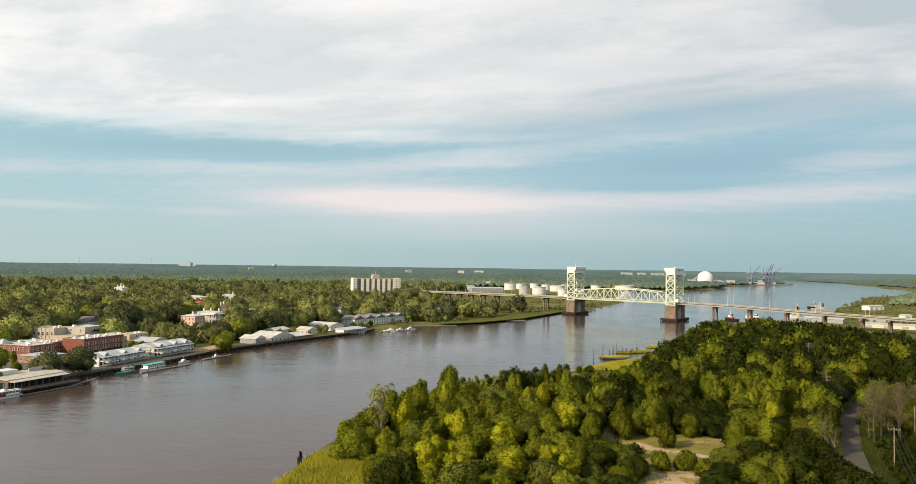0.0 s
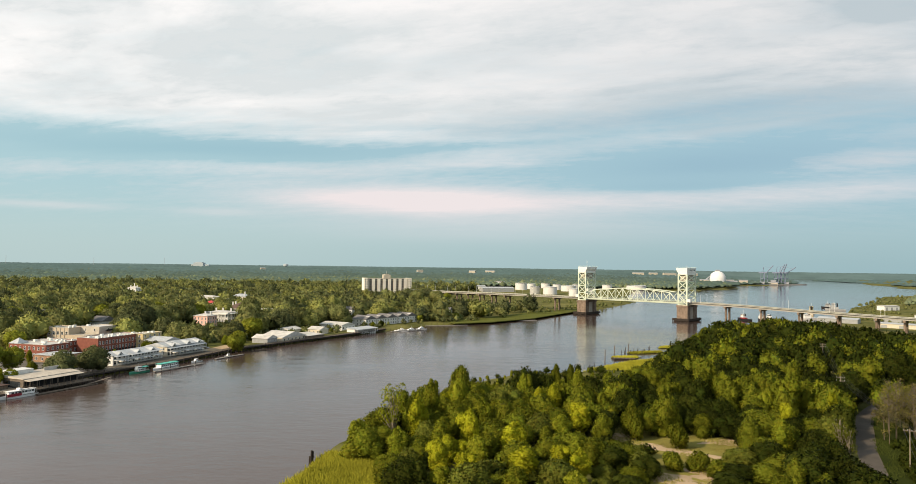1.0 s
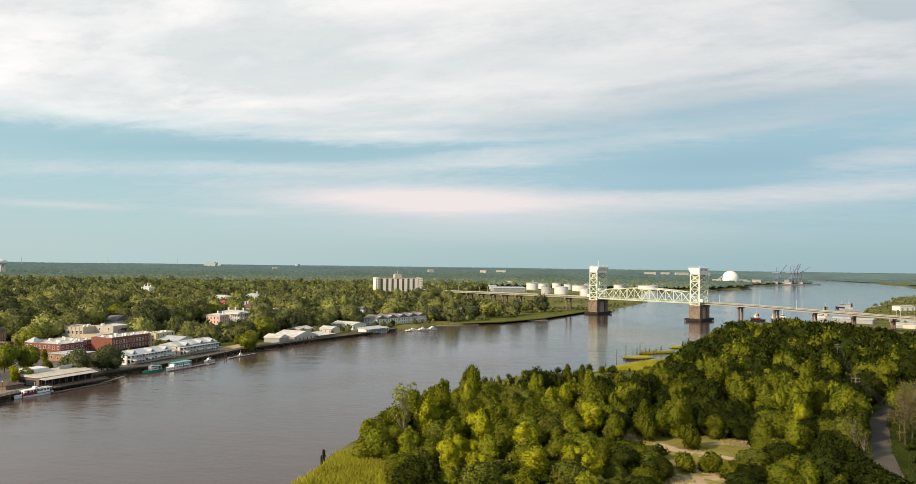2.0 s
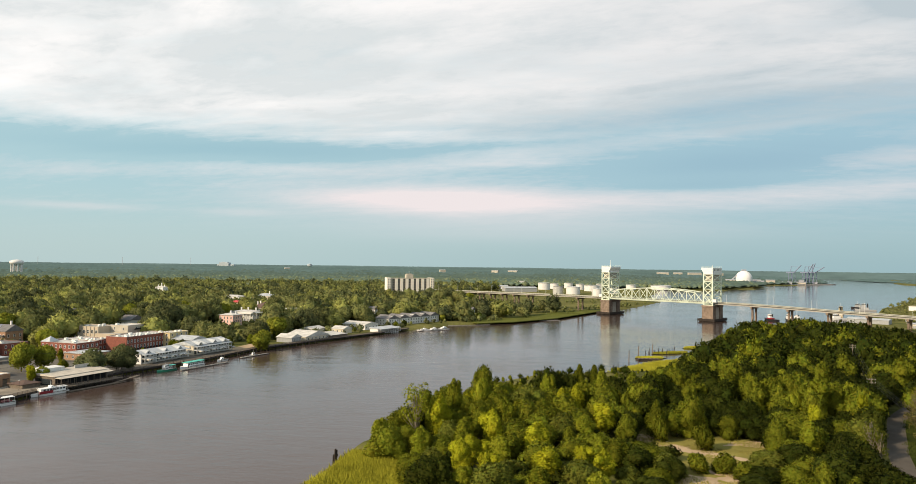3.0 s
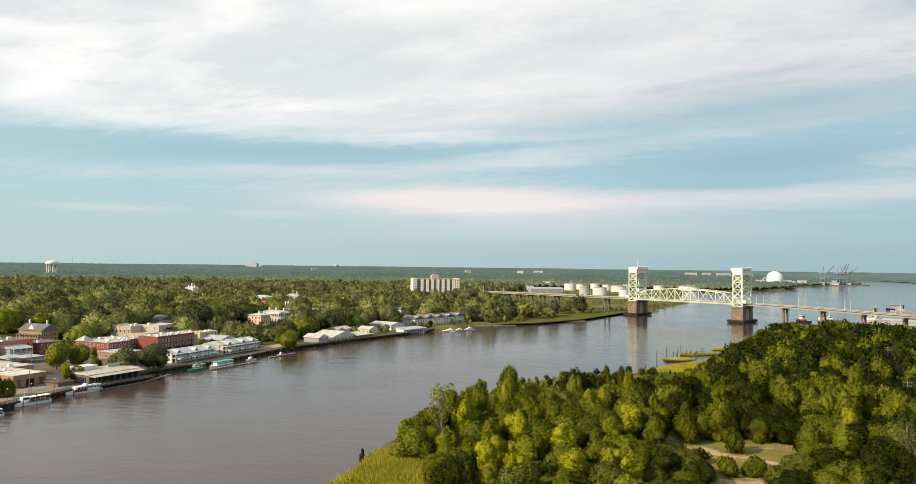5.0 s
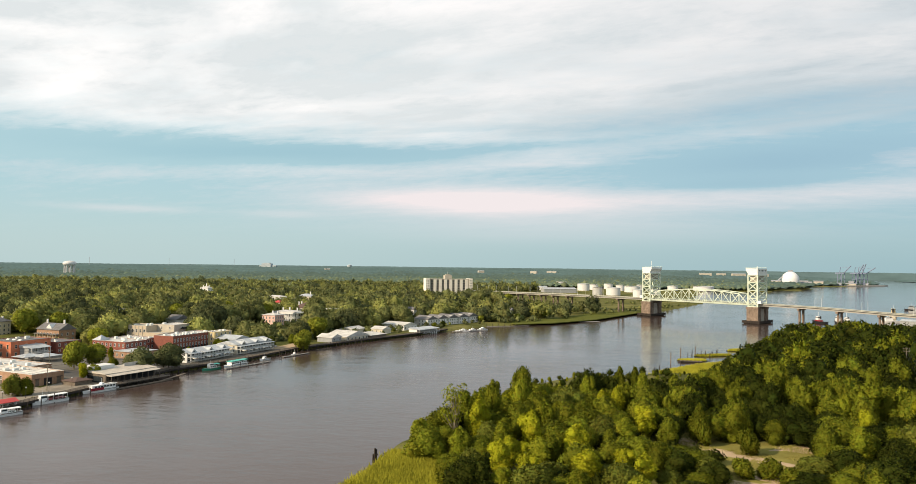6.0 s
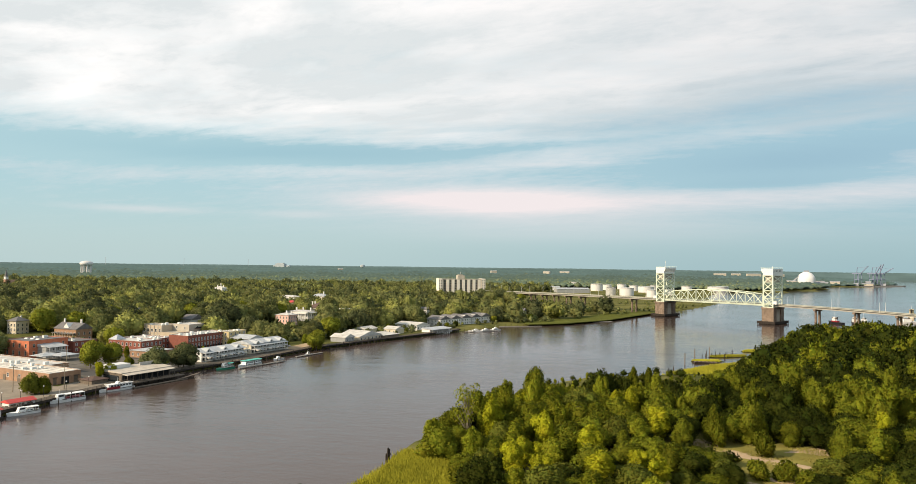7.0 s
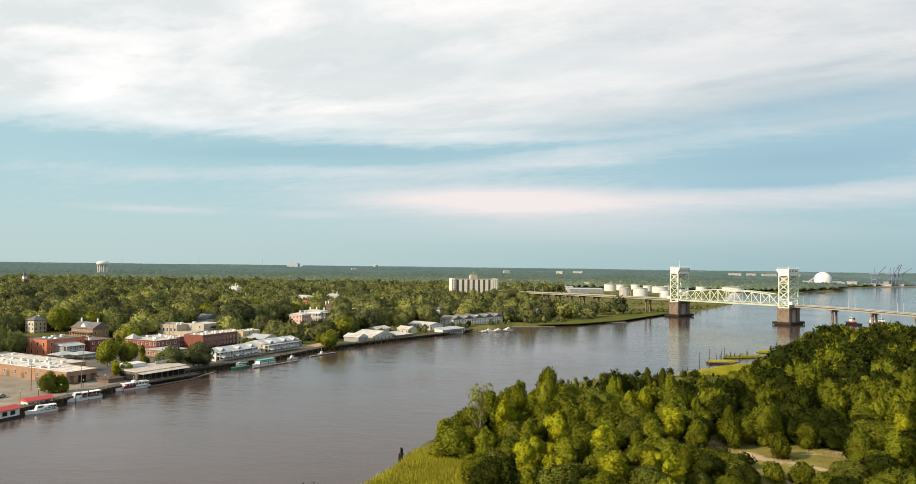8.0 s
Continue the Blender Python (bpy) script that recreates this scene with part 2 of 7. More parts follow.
def ground_material():
    m = bpy.data.materials.new("ground_earth_and_grass")
    m.use_nodes = True
    t = m.node_tree
    t.nodes.clear()
    N = nodes_of(t)
    pos = N("ShaderNodeNewGeometry").outputs["Position"]
    a = N("ShaderNodeTexNoise", inputs={"Vector": pos, "Scale": 0.02, "Detail": 6.0, "Roughness": 0.65}).outputs["Fac"]
    b = N("ShaderNodeTexNoise", inputs={"Vector": pos, "Scale": 0.4, "Detail": 5.0, "Roughness": 0.7}).outputs["Fac"]
    ramp = N("ShaderNodeValToRGB", inputs={0: a})
    ramp.color_ramp.elements[0].position, ramp.color_ramp.elements[0].color = 0.35, (0.085, 0.095, 0.028, 1)
    ramp.color_ramp.elements[1].position, ramp.color_ramp.elements[1].color = 0.68, (0.23, 0.215, 0.075, 1)
    mix = N("ShaderNodeMix", data_type="RGBA", blend_type="MULTIPLY")
    t.links.new(ramp.outputs[0], mix.inputs[6])
    mix.inputs[0].default_value = 0.6
    ramp2 = N("ShaderNodeValToRGB", inputs={0: b})
    ramp2.color_ramp.elements[0].position, ramp2.color_ramp.elements[0].color = 0.3, (0.4, 0.4, 0.4, 1)
    ramp2.color_ramp.elements[1].position, ramp2.color_ramp.elements[1].color = 0.75, (1.3, 1.25, 1.1, 1)
    t.links.new(ramp2.outputs[0], mix.inputs[7])
    bump = N("ShaderNodeBump", inputs={"Strength": 0.5, "Distance": 0.4, "Height": b})
    p = N("ShaderNodeBsdfPrincipled", inputs={"Base Color": mix.outputs[2], "Roughness": 0.95, "Specular IOR Level": 0.03, "Normal": bump.outputs[0]})
    N("ShaderNodeOutputMaterial", inputs={"Surface": p.outputs[0]})
    return m


def water_material():
    m = bpy.data.materials.new("brown_river_water")
    m.use_nodes = True
    t = m.node_tree
    t.nodes.clear()
    N = nodes_of(t)
    pos = N("ShaderNodeNewGeometry").outputs["Position"]
    turned = N("ShaderNodeMapping", inputs={"Vector": pos, "Rotation": (0, 0, radians(25)), "Scale": (0.5, 1.0, 1.0)}).outputs[0]
    chop = N("ShaderNodeTexNoise", inputs={"Vector": turned, "Scale": 0.36, "Detail": 6.0, "Roughness": 0.66}).outputs["Fac"]
    swell = N("ShaderNodeTexNoise", inputs={"Vector": turned, "Scale": 0.12, "Detail": 3.0}).outputs["Fac"]
    gust = N("ShaderNodeTexNoise", inputs={"Vector": pos, "Scale": 0.012, "Detail": 5.0, "Roughness": 0.6, "Distortion": 0.5}).outputs["Fac"]
    height = N("ShaderNodeMath", operation="MULTIPLY_ADD", inputs={0: swell, 1: 1.6, 2: chop}).outputs[0]
    amount = N("ShaderNodeMapRange", inputs={"Value": gust, "From Min": 0.35, "From Max": 0.65, "To Min": 0.15, "To Max": 0.36}).outputs[0]
    bump = N("ShaderNodeBump", inputs={"Strength": amount, "Distance": 0.45, "Height": height})
    rough = N("ShaderNodeMapRange", inputs={"Value": gust, "From Min": 0.35, "From Max": 0.65, "To Min": 0.03, "To Max": 0.07}).outputs[0]
    p = N("ShaderNodeBsdfPrincipled", inputs={"Base Color": (0.075, 0.052, 0.044, 1), "Roughness": rough, "IOR": 1.33, "Normal": bump.outputs[0]})
    N("ShaderNodeOutputMaterial", inputs={"Surface": p.outputs[0]})
    return m


GROUND, WATER = ground_material(), water_material()

# ---- mesh helpers ----
class Shape:
    """Collects boxes, prisms, tubes and beams into one mesh."""

    def __init__(self):
        self.v, self.f = [], []

    def add(self, verts, faces):
        k = len(self.v)
        self.v += [tuple(p) for p in verts]
        self.f += [tuple(i + k for i in f) for f in faces]
        return self

    def box(self, x0, x1, y0, y1, z0, z1):
        return self.add([(x, y, z) for z in (z0, z1) for x, y in ((x0, y0), (x1, y0), (x1, y1), (x0, y1))],
                        [(3, 2, 1, 0), (4, 5, 6, 7), (0, 1, 5, 4), (1, 2, 6, 5), (2, 3, 7, 6), (3, 0, 4, 7)])

    def tube(self, x, y, z0, z1, r0, r1=None, n=12, cap=True):
        r1 = r0 if r1 is None else r1
        ring = [(math.cos(i * math.tau / n), math.sin(i * math.tau / n)) for i in range(n)]
        verts = [(x + r0 * a, y + r0 * b, z0) for a, b in ring] + [(x + r1 * a, y + r1 * b, z1) for a, b in ring]
        faces = [(i, (i + 1) % n, n + (i + 1) % n, n + i) for i in range(n)]
        if cap:
            faces += [tuple(range(n, 2 * n)), tuple(reversed(range(n)))]
        return self.add(verts, faces)

    def lathe(self, profile, x=0, y=0, n=24):
        """profile: (radius, z) from the bottom up."""
        verts, faces = [], []
        for r, z in profile:
            verts += [(x + r * math.cos(i * math.tau / n), y + r * math.sin(i * math.tau / n), z) for i in range(n)]
        for k in range(len(profile) - 1):
            faces += [(k * n + i, k * n + (i + 1) % n, (k + 1) * n + (i + 1) % n, (k + 1) * n + i) for i in range(n)]
        faces.append(tuple(range((len(profile) - 1) * n, len(profile) * n)))
        return self.add(verts, faces)

    def beam(self, a, b, w, h=None, n=4):
        """A bar from a to b, w wide and h high (four-sided), or round with n sides."""
        a, b, h = Vector(a), Vector(b), w if h is None else h
        d = (b - a).normalized()
        side = d.cross(Vector((0, 0, 1)))
        side = side.normalized() if side.length > 1e-4 else Vector((1, 0, 0))
        up = side.cross(d)
        if n == 4:
            ring = [(-0.5, -0.5), (0.5, -0.5), (0.5, 0.5), (-0.5, 0.5)]
        else:
            ring = [(0.5 * math.cos(i * math.tau / n), 0.5 * math.sin(i * math.tau / n)) for i in range(n)]
        verts = [p + side * w * s + up * h * t for p in (a, b) for s, t in ring]
        return self.add(verts, [(i, (i + 1) % n, n + (i + 1) % n, n + i) for i in range(n)] + [tuple(reversed(range(n))), tuple(range(n, 2 * n))])

    def prism(self, outline, axis, lo, hi):
        """An outline of (u, z) pushed along x or y from lo to hi."""
        n = len(outline)
        at = (lambda s, u, z: (s, u, z)) if axis == "x" else (lambda s, u, z: (u, s, z))
        verts = [at(lo, u, z) for u, z in outline] + [at(hi, u, z) for u, z in outline]
        return self.add(verts, [tuple(reversed(range(n))), tuple(range(n, 2 * n))] + [(i, (i + 1) % n, n + (i + 1) % n, n + i) for i in range(n)])

    def slab(self, outline, z0, z1):
        """An outline of (x, y) from z0 to z1."""
        n = len(outline)
        verts = [(x, y, z0) for x, y in outline] + [(x, y, z1) for x, y in outline]
        return self.add(verts, [tuple(reversed(range(n))), tuple(range(n, 2 * n))] + [(i, (i + 1) % n, n + (i + 1) % n, n + i) for i in range(n)])

    def mesh(self, name, mat, smooth=False):
        me = bpy.data.meshes.new(name)
        me.from_pydata(self.v, [], self.f)
        bm = bmesh.new()
        bm.from_mesh(me)
        bmesh.ops.recalc_face_normals(bm, faces=bm.faces)
        bm.to_mesh(me)
        bm.free()
        if smooth:
            me.polygons.foreach_set("use_smooth", [True] * len(me.polygons))
        me.materials.append(mat)
        return me


def part(name, shape, mat, parent=None, label="", at=None, smooth=False):
    """Links a shape (or a ready mesh) as ONE mesh object, under a thing or under a part."""
    me = shape.mesh(name, mat, smooth) if isinstance(shape, Shape) else shape
    ob = new(name, me)
    if parent:
        ob.parent = parent
    if at is not None:
        ob.matrix_basis = at
    return tagged(ob, label)


def thing(name, m, label, category, group="", kind=""):
    ob = new(name)
    ob.empty_display_size = 0.5
    ob.matrix_basis = m
    return tagged(ob, label, category, group, kind)


def soup(name, verts, faces, mat, normals=None, smooth=False):
    """A mesh from arrays of vertices and of equal-sided faces."""
    verts, faces = np.asarray(verts, float), np.asarray(faces, int)
    me = bpy.data.meshes.new(name)
    k = faces.shape[1]
    me.vertices.add(len(verts))
    me.vertices.foreach_set("co", verts.ravel())
    me.loops.add(faces.size)
    me.loops.foreach_set("vertex_index", faces.ravel())
    me.polygons.add(len(faces))
    me.polygons.foreach_set("loop_start", np.arange(0, faces.size, k))
    me.polygons.foreach_set("loop_total", np.full(len(faces), k))
    me.polygons.foreach_set("use_smooth", np.full(len(faces), bool(smooth or normals is not None)))
    me.update(calc_edges=True)
    if normals is not None:
        me.normals_split_custom_set_from_vertices([tuple(n) for n in normals])
    me.materials.append(mat)
    return me


# ---- the lie of the land ----
EAST = [(-230, -400), (-206, 120), (-200, 221), (-197, 252), (-192, 290), (-186, 335), (-166, 383), (-152, 438), (-125, 490), (-94, 543), (-72, 589),
        (-35, 650), (0, 672), (50, 726), (86, 785), (139, 878), (184, 937), (255, 1082), (283, 1143), (300, 1290), (420, 1720), (610, 1790), (844, 2070),
        (900, 2330), (1090, 2470), (1270, 2600), (1420, 2900), (1900, 4000), (2150, 5200)]
WEST = [(3600, 5200), (2600, 4500), (1860, 3740), (1736, 3072), (1430, 2220), (1253, 1899), (834, 1391), (646, 1126), (560, 1000), (500, 900), (430, 800), (350, 720),
        (300, 640), (225, 560), (175, 515), (150, 487), (140, 462), (127, 441), (114, 422), (93, 406), (77, 387), (60, 368), (24, 358), (6, 335), (-31, 262), (-42, 212),
        (-43, 194), (-45, 180), (-54, 150), (-76, 122), (-95, 60), (-130, -400)]
RIVER = np.array(EAST + WEST, float)


def shore_distance(x, y):
    """Metres from the river bank, minus over water, for arrays."""
    x, y = np.atleast_1d(np.asarray(x, float)), np.atleast_1d(np.asarray(y, float))
    best, inside = np.full(x.shape, 1e9), np.zeros(x.shape, bool)
    for (ax, ay), (bx, by) in zip(RIVER, np.roll(RIVER, -1, 0)):
        dx, dy = bx - ax, by - ay
        s = np.clip(((x - ax) * dx + (y - ay) * dy) / (dx * dx + dy * dy), 0, 1)
        best = np.minimum(best, np.hypot(x - ax - s * dx, y - ay - s * dy))
        if dy:
            inside ^= ((ay > y) != (by > y)) & (x < ax + (y - ay) / dy * dx)
    return np.where(inside, -best, best)


def smoothstep(x, lo, hi):
    s = np.clip((np.asarray(x, float) - lo) / (hi - lo), 0, 1)
    return s * s * (3 - 2 * s)


def is_east(x, y):
    """True on the town's side of the river."""
    return np.where(np.asarray(y) < 1900, np.asarray(x) < np.interp(y, [-400, 221, 540, 780, 1140, 1900], [-150, -120, -10, 180, 420, 830]),
                    np.asarray(x) < np.interp(y, [1900, 2600, 5200], [900, 1500, 2800]))


def land_height(x, y, d=None):
    x, y = np.atleast_1d(np.asarray(x, float)), np.atleast_1d(np.asarray(y, float))
    d = shore_distance(x, y) if d is None else d
    r = np.hypot(x, y)
    bank = np.where(d < 0, -0.4 + 0.25 * np.maximum(d, -12), 1.6 * smoothstep(d, -0.5, 4.0) + 0.3)
    inland = d - np.interp(y, [300, 440, 500, 5000], [120, 115, 55, 55])
    bluff = np.where(is_east(x, y), 6.0 * smoothstep(inland, 0, 60) * (1 - smoothstep(y, 600, 850)) + 2.0 * smoothstep(d, 150, 400), 0)
    far = 26 * smoothstep(r, 2200, 4900) * smoothstep(d, 100, 900)
    return np.where(d < 0, bank, bank + bluff + far)


def z_at(x, y):
    return float(land_height(x, y)[0])


def axis(lo, a, b, hi, step, grow=1.13):
    mid = list(np.arange(a, b + 0.1, step))
    s, up = step, [mid[-1]]
    while up[-1] < hi:
        s *= grow
        up.append(up[-1] + s)
    s, down = step, [mid[0]]
    while down[-1] > lo:
        s *= grow
        down.append(down[-1] - s)
    return np.array(down[:0:-1] + mid + up[1:])


def ground_sheet():
    xs, ys = axis(-5200, -320, 460, 5200, 5.0), axis(-900, 90, 800, 5200, 5.0)
    X, Y = np.meshgrid(xs, ys)
    Z = land_height(X.ravel(), Y.ravel())
    nx = len(xs)
    i = (np.arange(len(ys) - 1)[:, None] * nx + np.arange(nx - 1)[None]).ravel()
    me = soup("ground", np.column_stack([X.ravel(), Y.ravel(), Z]), np.column_stack([i, i + 1, i + nx + 1, i + nx]), GROUND, smooth=True)
    tagged(new("ground", me), "flat earthy ground with grass along the river", "ground", kind="structure")


ground_sheet()
part("river_water", Shape().add([(-900, -900, 0), (5200, -900, 0), (5200, 5200, 0), (-900, 5200, 0)], [(0, 1, 2, 3)]), WATER)
tagged(bpy.data.objects["river_water"], "wide brown river with small ripples", "water", kind="structure")
tagged(bpy.data.objects["river_water"], category="river")

# distance haze is put into this blue-green
HAZE_WOOD = material("distant_woodland", (0.115, 0.172, 0.172), 1.0, vary=0.25, scale=0.004, fine=0.02, bump=0, coords="World", spec=0.0)


def backdrop():
    """Woods of the plain far behind everything, haze-coloured, raised to the camera's horizon."""
    rng = np.random.default_rng(5)
    n = 900
    a = np.linspace(radians(-60), radians(60), n)
    top = 41.5 + 1.2 * np.sin(a * 37) * np.sin(a * 11 + 1) + rng.normal(0, 0.45, n)
    v, f = [], []
    for r, dz in ((4650, None), (4800, 0.0), (4950, 0.3)):
        for k in range(n):
            v.append((r * math.sin(a[k]), r * math.cos(a[k]) if dz is None else r * math.cos(a[k]), -2 if dz is None else top[k] * (0.55 if r == 4800 else 1.0)))
    for row in range(2):
        f += [(row * n + k, row * n + k + 1, (row + 1) * n + k + 1, (row + 1) * n + k) for k in range(n - 1)]
    tagged(new("backdrop", soup("backdrop", v, f, HAZE_WOOD, smooth=True)), "haze-coloured wooded plain on the horizon", "distance", kind="structure")


backdrop()

# ---- the lift bridge ----
SPAN = 128.9
BRIDGE = Matrix.Translation((146.9, 840.3, 0)) @ Matrix.Rotation(math.atan2(-0.6722, 0.7404), 4, "Z")  # x runs from the east tower to the west one
bridge = thing("lift_bridge", BRIDGE, "pale green steel vertical-lift bridge on stained concrete piers", "bridge")


def deck_z(s):
    """Height of the road along the bridge; the west approach falls."""
    return float(np.interp(s, [-420, -150, 0, SPAN, SPAN + 60, SPAN + 130, SPAN + 200, SPAN + 330], [17.5, 20.0, 20.5, 20.5, 19.7, 17.4, 15.8, 13.6]))


def tower(x, inward):
    """A lift tower: 10 m along the bridge, 22 m across; its head leans over the lift span (inward: +1 or -1)."""
    t = part("tower", Shape().box(x - 5.6, x + 5.6, -11.6, 11.6, 17.4, 18.2), STEEL_GREEN, bridge, "pale green latticed steel lift tower")
    z0, z1, a, b = 18.0, 51.5, 5.0, 10.6
    for sx in (-1, 1):
        for sy in (-1, 1):
            part("leg", Shape().beam((x + sx * a, sy * b, z0), (x + sx * a, sy * b, z1), 1.15), STEEL_GREEN, t)
    levels = [z0 + 0.5, 26.5, 35.0, 43.2, z1 - 0.6]
    for sy in (-1, 1):
        for lo, hi in zip(levels, levels[1:]):
            part("strut", Shape().beam((x - a, sy * b, hi), (x + a, sy * b, hi), 0.7), STEEL_GREEN, t)
            part("brace", Shape().beam((x - a, sy * b, lo), (x + a, sy * b, hi), 0.62), STEEL_GREEN, t)
            part("brace", Shape().beam((x + a, sy * b, lo), (x - a, sy * b, hi), 0.62), STEEL_GREEN, t)
    for sx in (-1, 1):
        for k, (lo, hi) in enumerate(zip(levels, levels[1:])):
            part("strut", Shape().beam((x + sx * a, -b, hi), (x + sx * a, b, hi), 0.75), STEEL_GREEN, t)
            if k:
                part("brace", Shape().beam((x + sx * a, -b, lo), (x + sx * a, b, hi), 0.62), STEEL_GREEN, t)
                part("brace", Shape().beam((x + sx * a, b, lo), (x + sx * a, -b, hi), 0.62), STEEL_GREEN, t)
    part("counterweight", Shape().box(x - 3.6, x + 3.6, -8.5, 8.5, 44.0, 50.6), CONCRETE_PALE, t, "pale concrete counterweight block")
    i = inward
    outline = [(x - i * 5.4, 51.0), (x + i * 5.2, 51.0), (x + i * 5.2, 53.0), (x + i * 7.2, 56.2), (x + i * 7.2, 58.2), (x - i * 5.4, 58.2)]
    part("head_house", Shape().prism(outline, "y", -11.4, 11.4), STEEL_WHITE, t, "white steel-clad machinery house")
    for y in (-11.3, 11.3):
        rim = Shape()
        rim.beam((x - i * 5.3, y, 59.3), (x + i * 7.1, y, 59.3), 0.12)
        for k in range(8):
            rim.beam((x - i * 5.3 + i * k * 1.9, y, 58.2), (x - i * 5.3 + i * k * 1.9, y, 59.3), 0.12)
        part("roof_rail", rim, STEEL_GREEN, t)
    for k in range(5):
        v = Shape().box(x - i * 5.4 - 0.12, x - i * 5.4 + 0.12, -7.4 + k * 3.4, -6.0 + k * 3.4, 55.2, 56.6)
        part("louvre", v, GLASS, t)
    part("control_cabin", Shape().box(x - i * 5.3, x - i * 9.0, -11.4, -7.6, 21.0, 24.2), STEEL_WHITE, t, "small white control cabin")
    part("mast", Shape().beam((x, 0, 58.2), (x, 0, 66.0 if inward > 0 else 61.0), 0.25), STEEL_WHITE, t)


def main_pier(x):
    p = part("main_pier", Shape().box(x - 6.2, x + 6.2, -12.2, -5.0, 2.6, 17.0).box(x - 6.2, x + 6.2, 5.0, 12.2, 2.6, 17.0), CONCRETE_STAINED, bridge, "brown-stained concrete river pier")
    part("web_wall", Shape().box(x - 5.2, x + 5.2, -5.0, 5.0, 2.6, 15.4), CONCRETE_PALE, p, "pale recessed concrete web")
    part("cap", Shape().box(x - 6.6, x + 6.6, -12.8, 12.8, 15.4, 17.4), CONCRETE_STAINED, p)
    f = Shape()
    for x0, x1, y0, y1 in ((x - 9.5, x + 9.5, -16.2, -14.6), (x - 9.5, x + 9.5, 14.6, 16.2), (x - 9.5, x - 7.9, -14.6, 14.6), (x + 7.9, x + 9.5, -14.6, 14.6)):
        f.box(x0, x1, y0, y1, 0.6, 3.0)
    f.box(x - 7.9, x + 7.9, -14.6, 14.6, -1.0, 2.4)
    for k in range(11):
        for y in (-16.4, 16.4):
            f.tube(x - 9 + k * 1.8, y, -3, 3.5, 0.25, n=6)
    part("fender", f, TIMBER_DARK, p, "dark timber pier fender")


def truss(y):
    """One side of the lift span: twelve panels under a curved top chord."""
    n = 12
    xs = [5.5 + k * (SPAN - 11.0) / n for k in range(n + 1)]
    top = lambda k: 29.2 + 4.6 * (1 - ((k - n / 2) / (n / 2)) ** 2)
    bottom = 19.4
    t = part("truss", Shape().beam((xs[0], y, bottom), (xs[-1], y, bottom), 0.8, 0.9), STEEL_GREEN, bridge, "pale green steel truss of the lift span")
    for k in range(1, n - 1):
        part("top_chord", Shape().beam((xs[k], y, top(k)), (xs[k + 1], y, top(k + 1)), 0.85), STEEL_GREEN, t)
    part("end_post", Shape().beam((xs[0], y, bottom), (xs[1], y, top(1)), 0.8), STEEL_GREEN, t)
    part("end_post", Shape().beam((xs[-1], y, bottom), (xs[-2], y, top(n - 1)), 0.8), STEEL_GREEN, t)
    for k in range(1, n):
        part("upright", Shape().beam((xs[k], y, bottom), (xs[k], y, top(k)), 0.45), STEEL_GREEN, t)
        if k < n - 1:
            a, b = ((xs[k], y, top(k)), (xs[k + 1], y, bottom)) if k % 2 else ((xs[k], y, bottom), (xs[k + 1], y, top(k + 1)))
            part("diagonal", Shape().beam(a, b, 0.6), STEEL_GREEN, t)
    return xs, top


tower(0.0, 1)
tower(SPAN, -1)
main_pier(0.0)
main_pier(SPAN)
for side in (-9.6, 9.6):
    panel_x, panel_top = truss(side)
for k in range(1, 12):
    lateral = Shape().beam((panel_x[k], -9.6, panel_top(k)), (panel_x[k], 9.6, panel_top(k)), 0.5)
    if k < 11:
        lateral.beam((panel_x[k], -9.6, panel_top(k)), (panel_x[k + 1], 9.6, panel_top(k + 1)), 0.35)
        lateral.beam((panel_x[k], 9.6, panel_top(k)), (panel_x[k + 1], -9.6, panel_top(k + 1)), 0.35)
    part("top_bracing", lateral, STEEL_GREEN, bridge)
part("span_deck", Shape().box(-5.5, SPAN + 5.5, -8.8, 8.8, 20.0, 20.5), ASPHALT, bridge, "steel-grid road deck")
part("floor_girder", Shape().box(0, SPAN, -9.0, -8.4, 18.6, 20.0).box(0, SPAN, 8.4, 9.0, 18.6, 20.0), STEEL_GREEN, bridge)
rails = Shape()
for y in (-10.5, 10.5):
    rails.beam((-5, y, 21.8), (SPAN + 5, y, 21.8), 0.18).beam((-5, y, 21.2), (SPAN + 5, y, 21.2), 0.14).beam((-5, y, 20.3), (SPAN + 5, y, 20.3), 0.5)
    for k in range(60):
        rails.beam((-4 + k * 2.3, y, 20.3), (-4 + k * 2.3, y, 21.9), 0.14)
part("walkway_rail", rails, STEEL_GREEN, bridge)


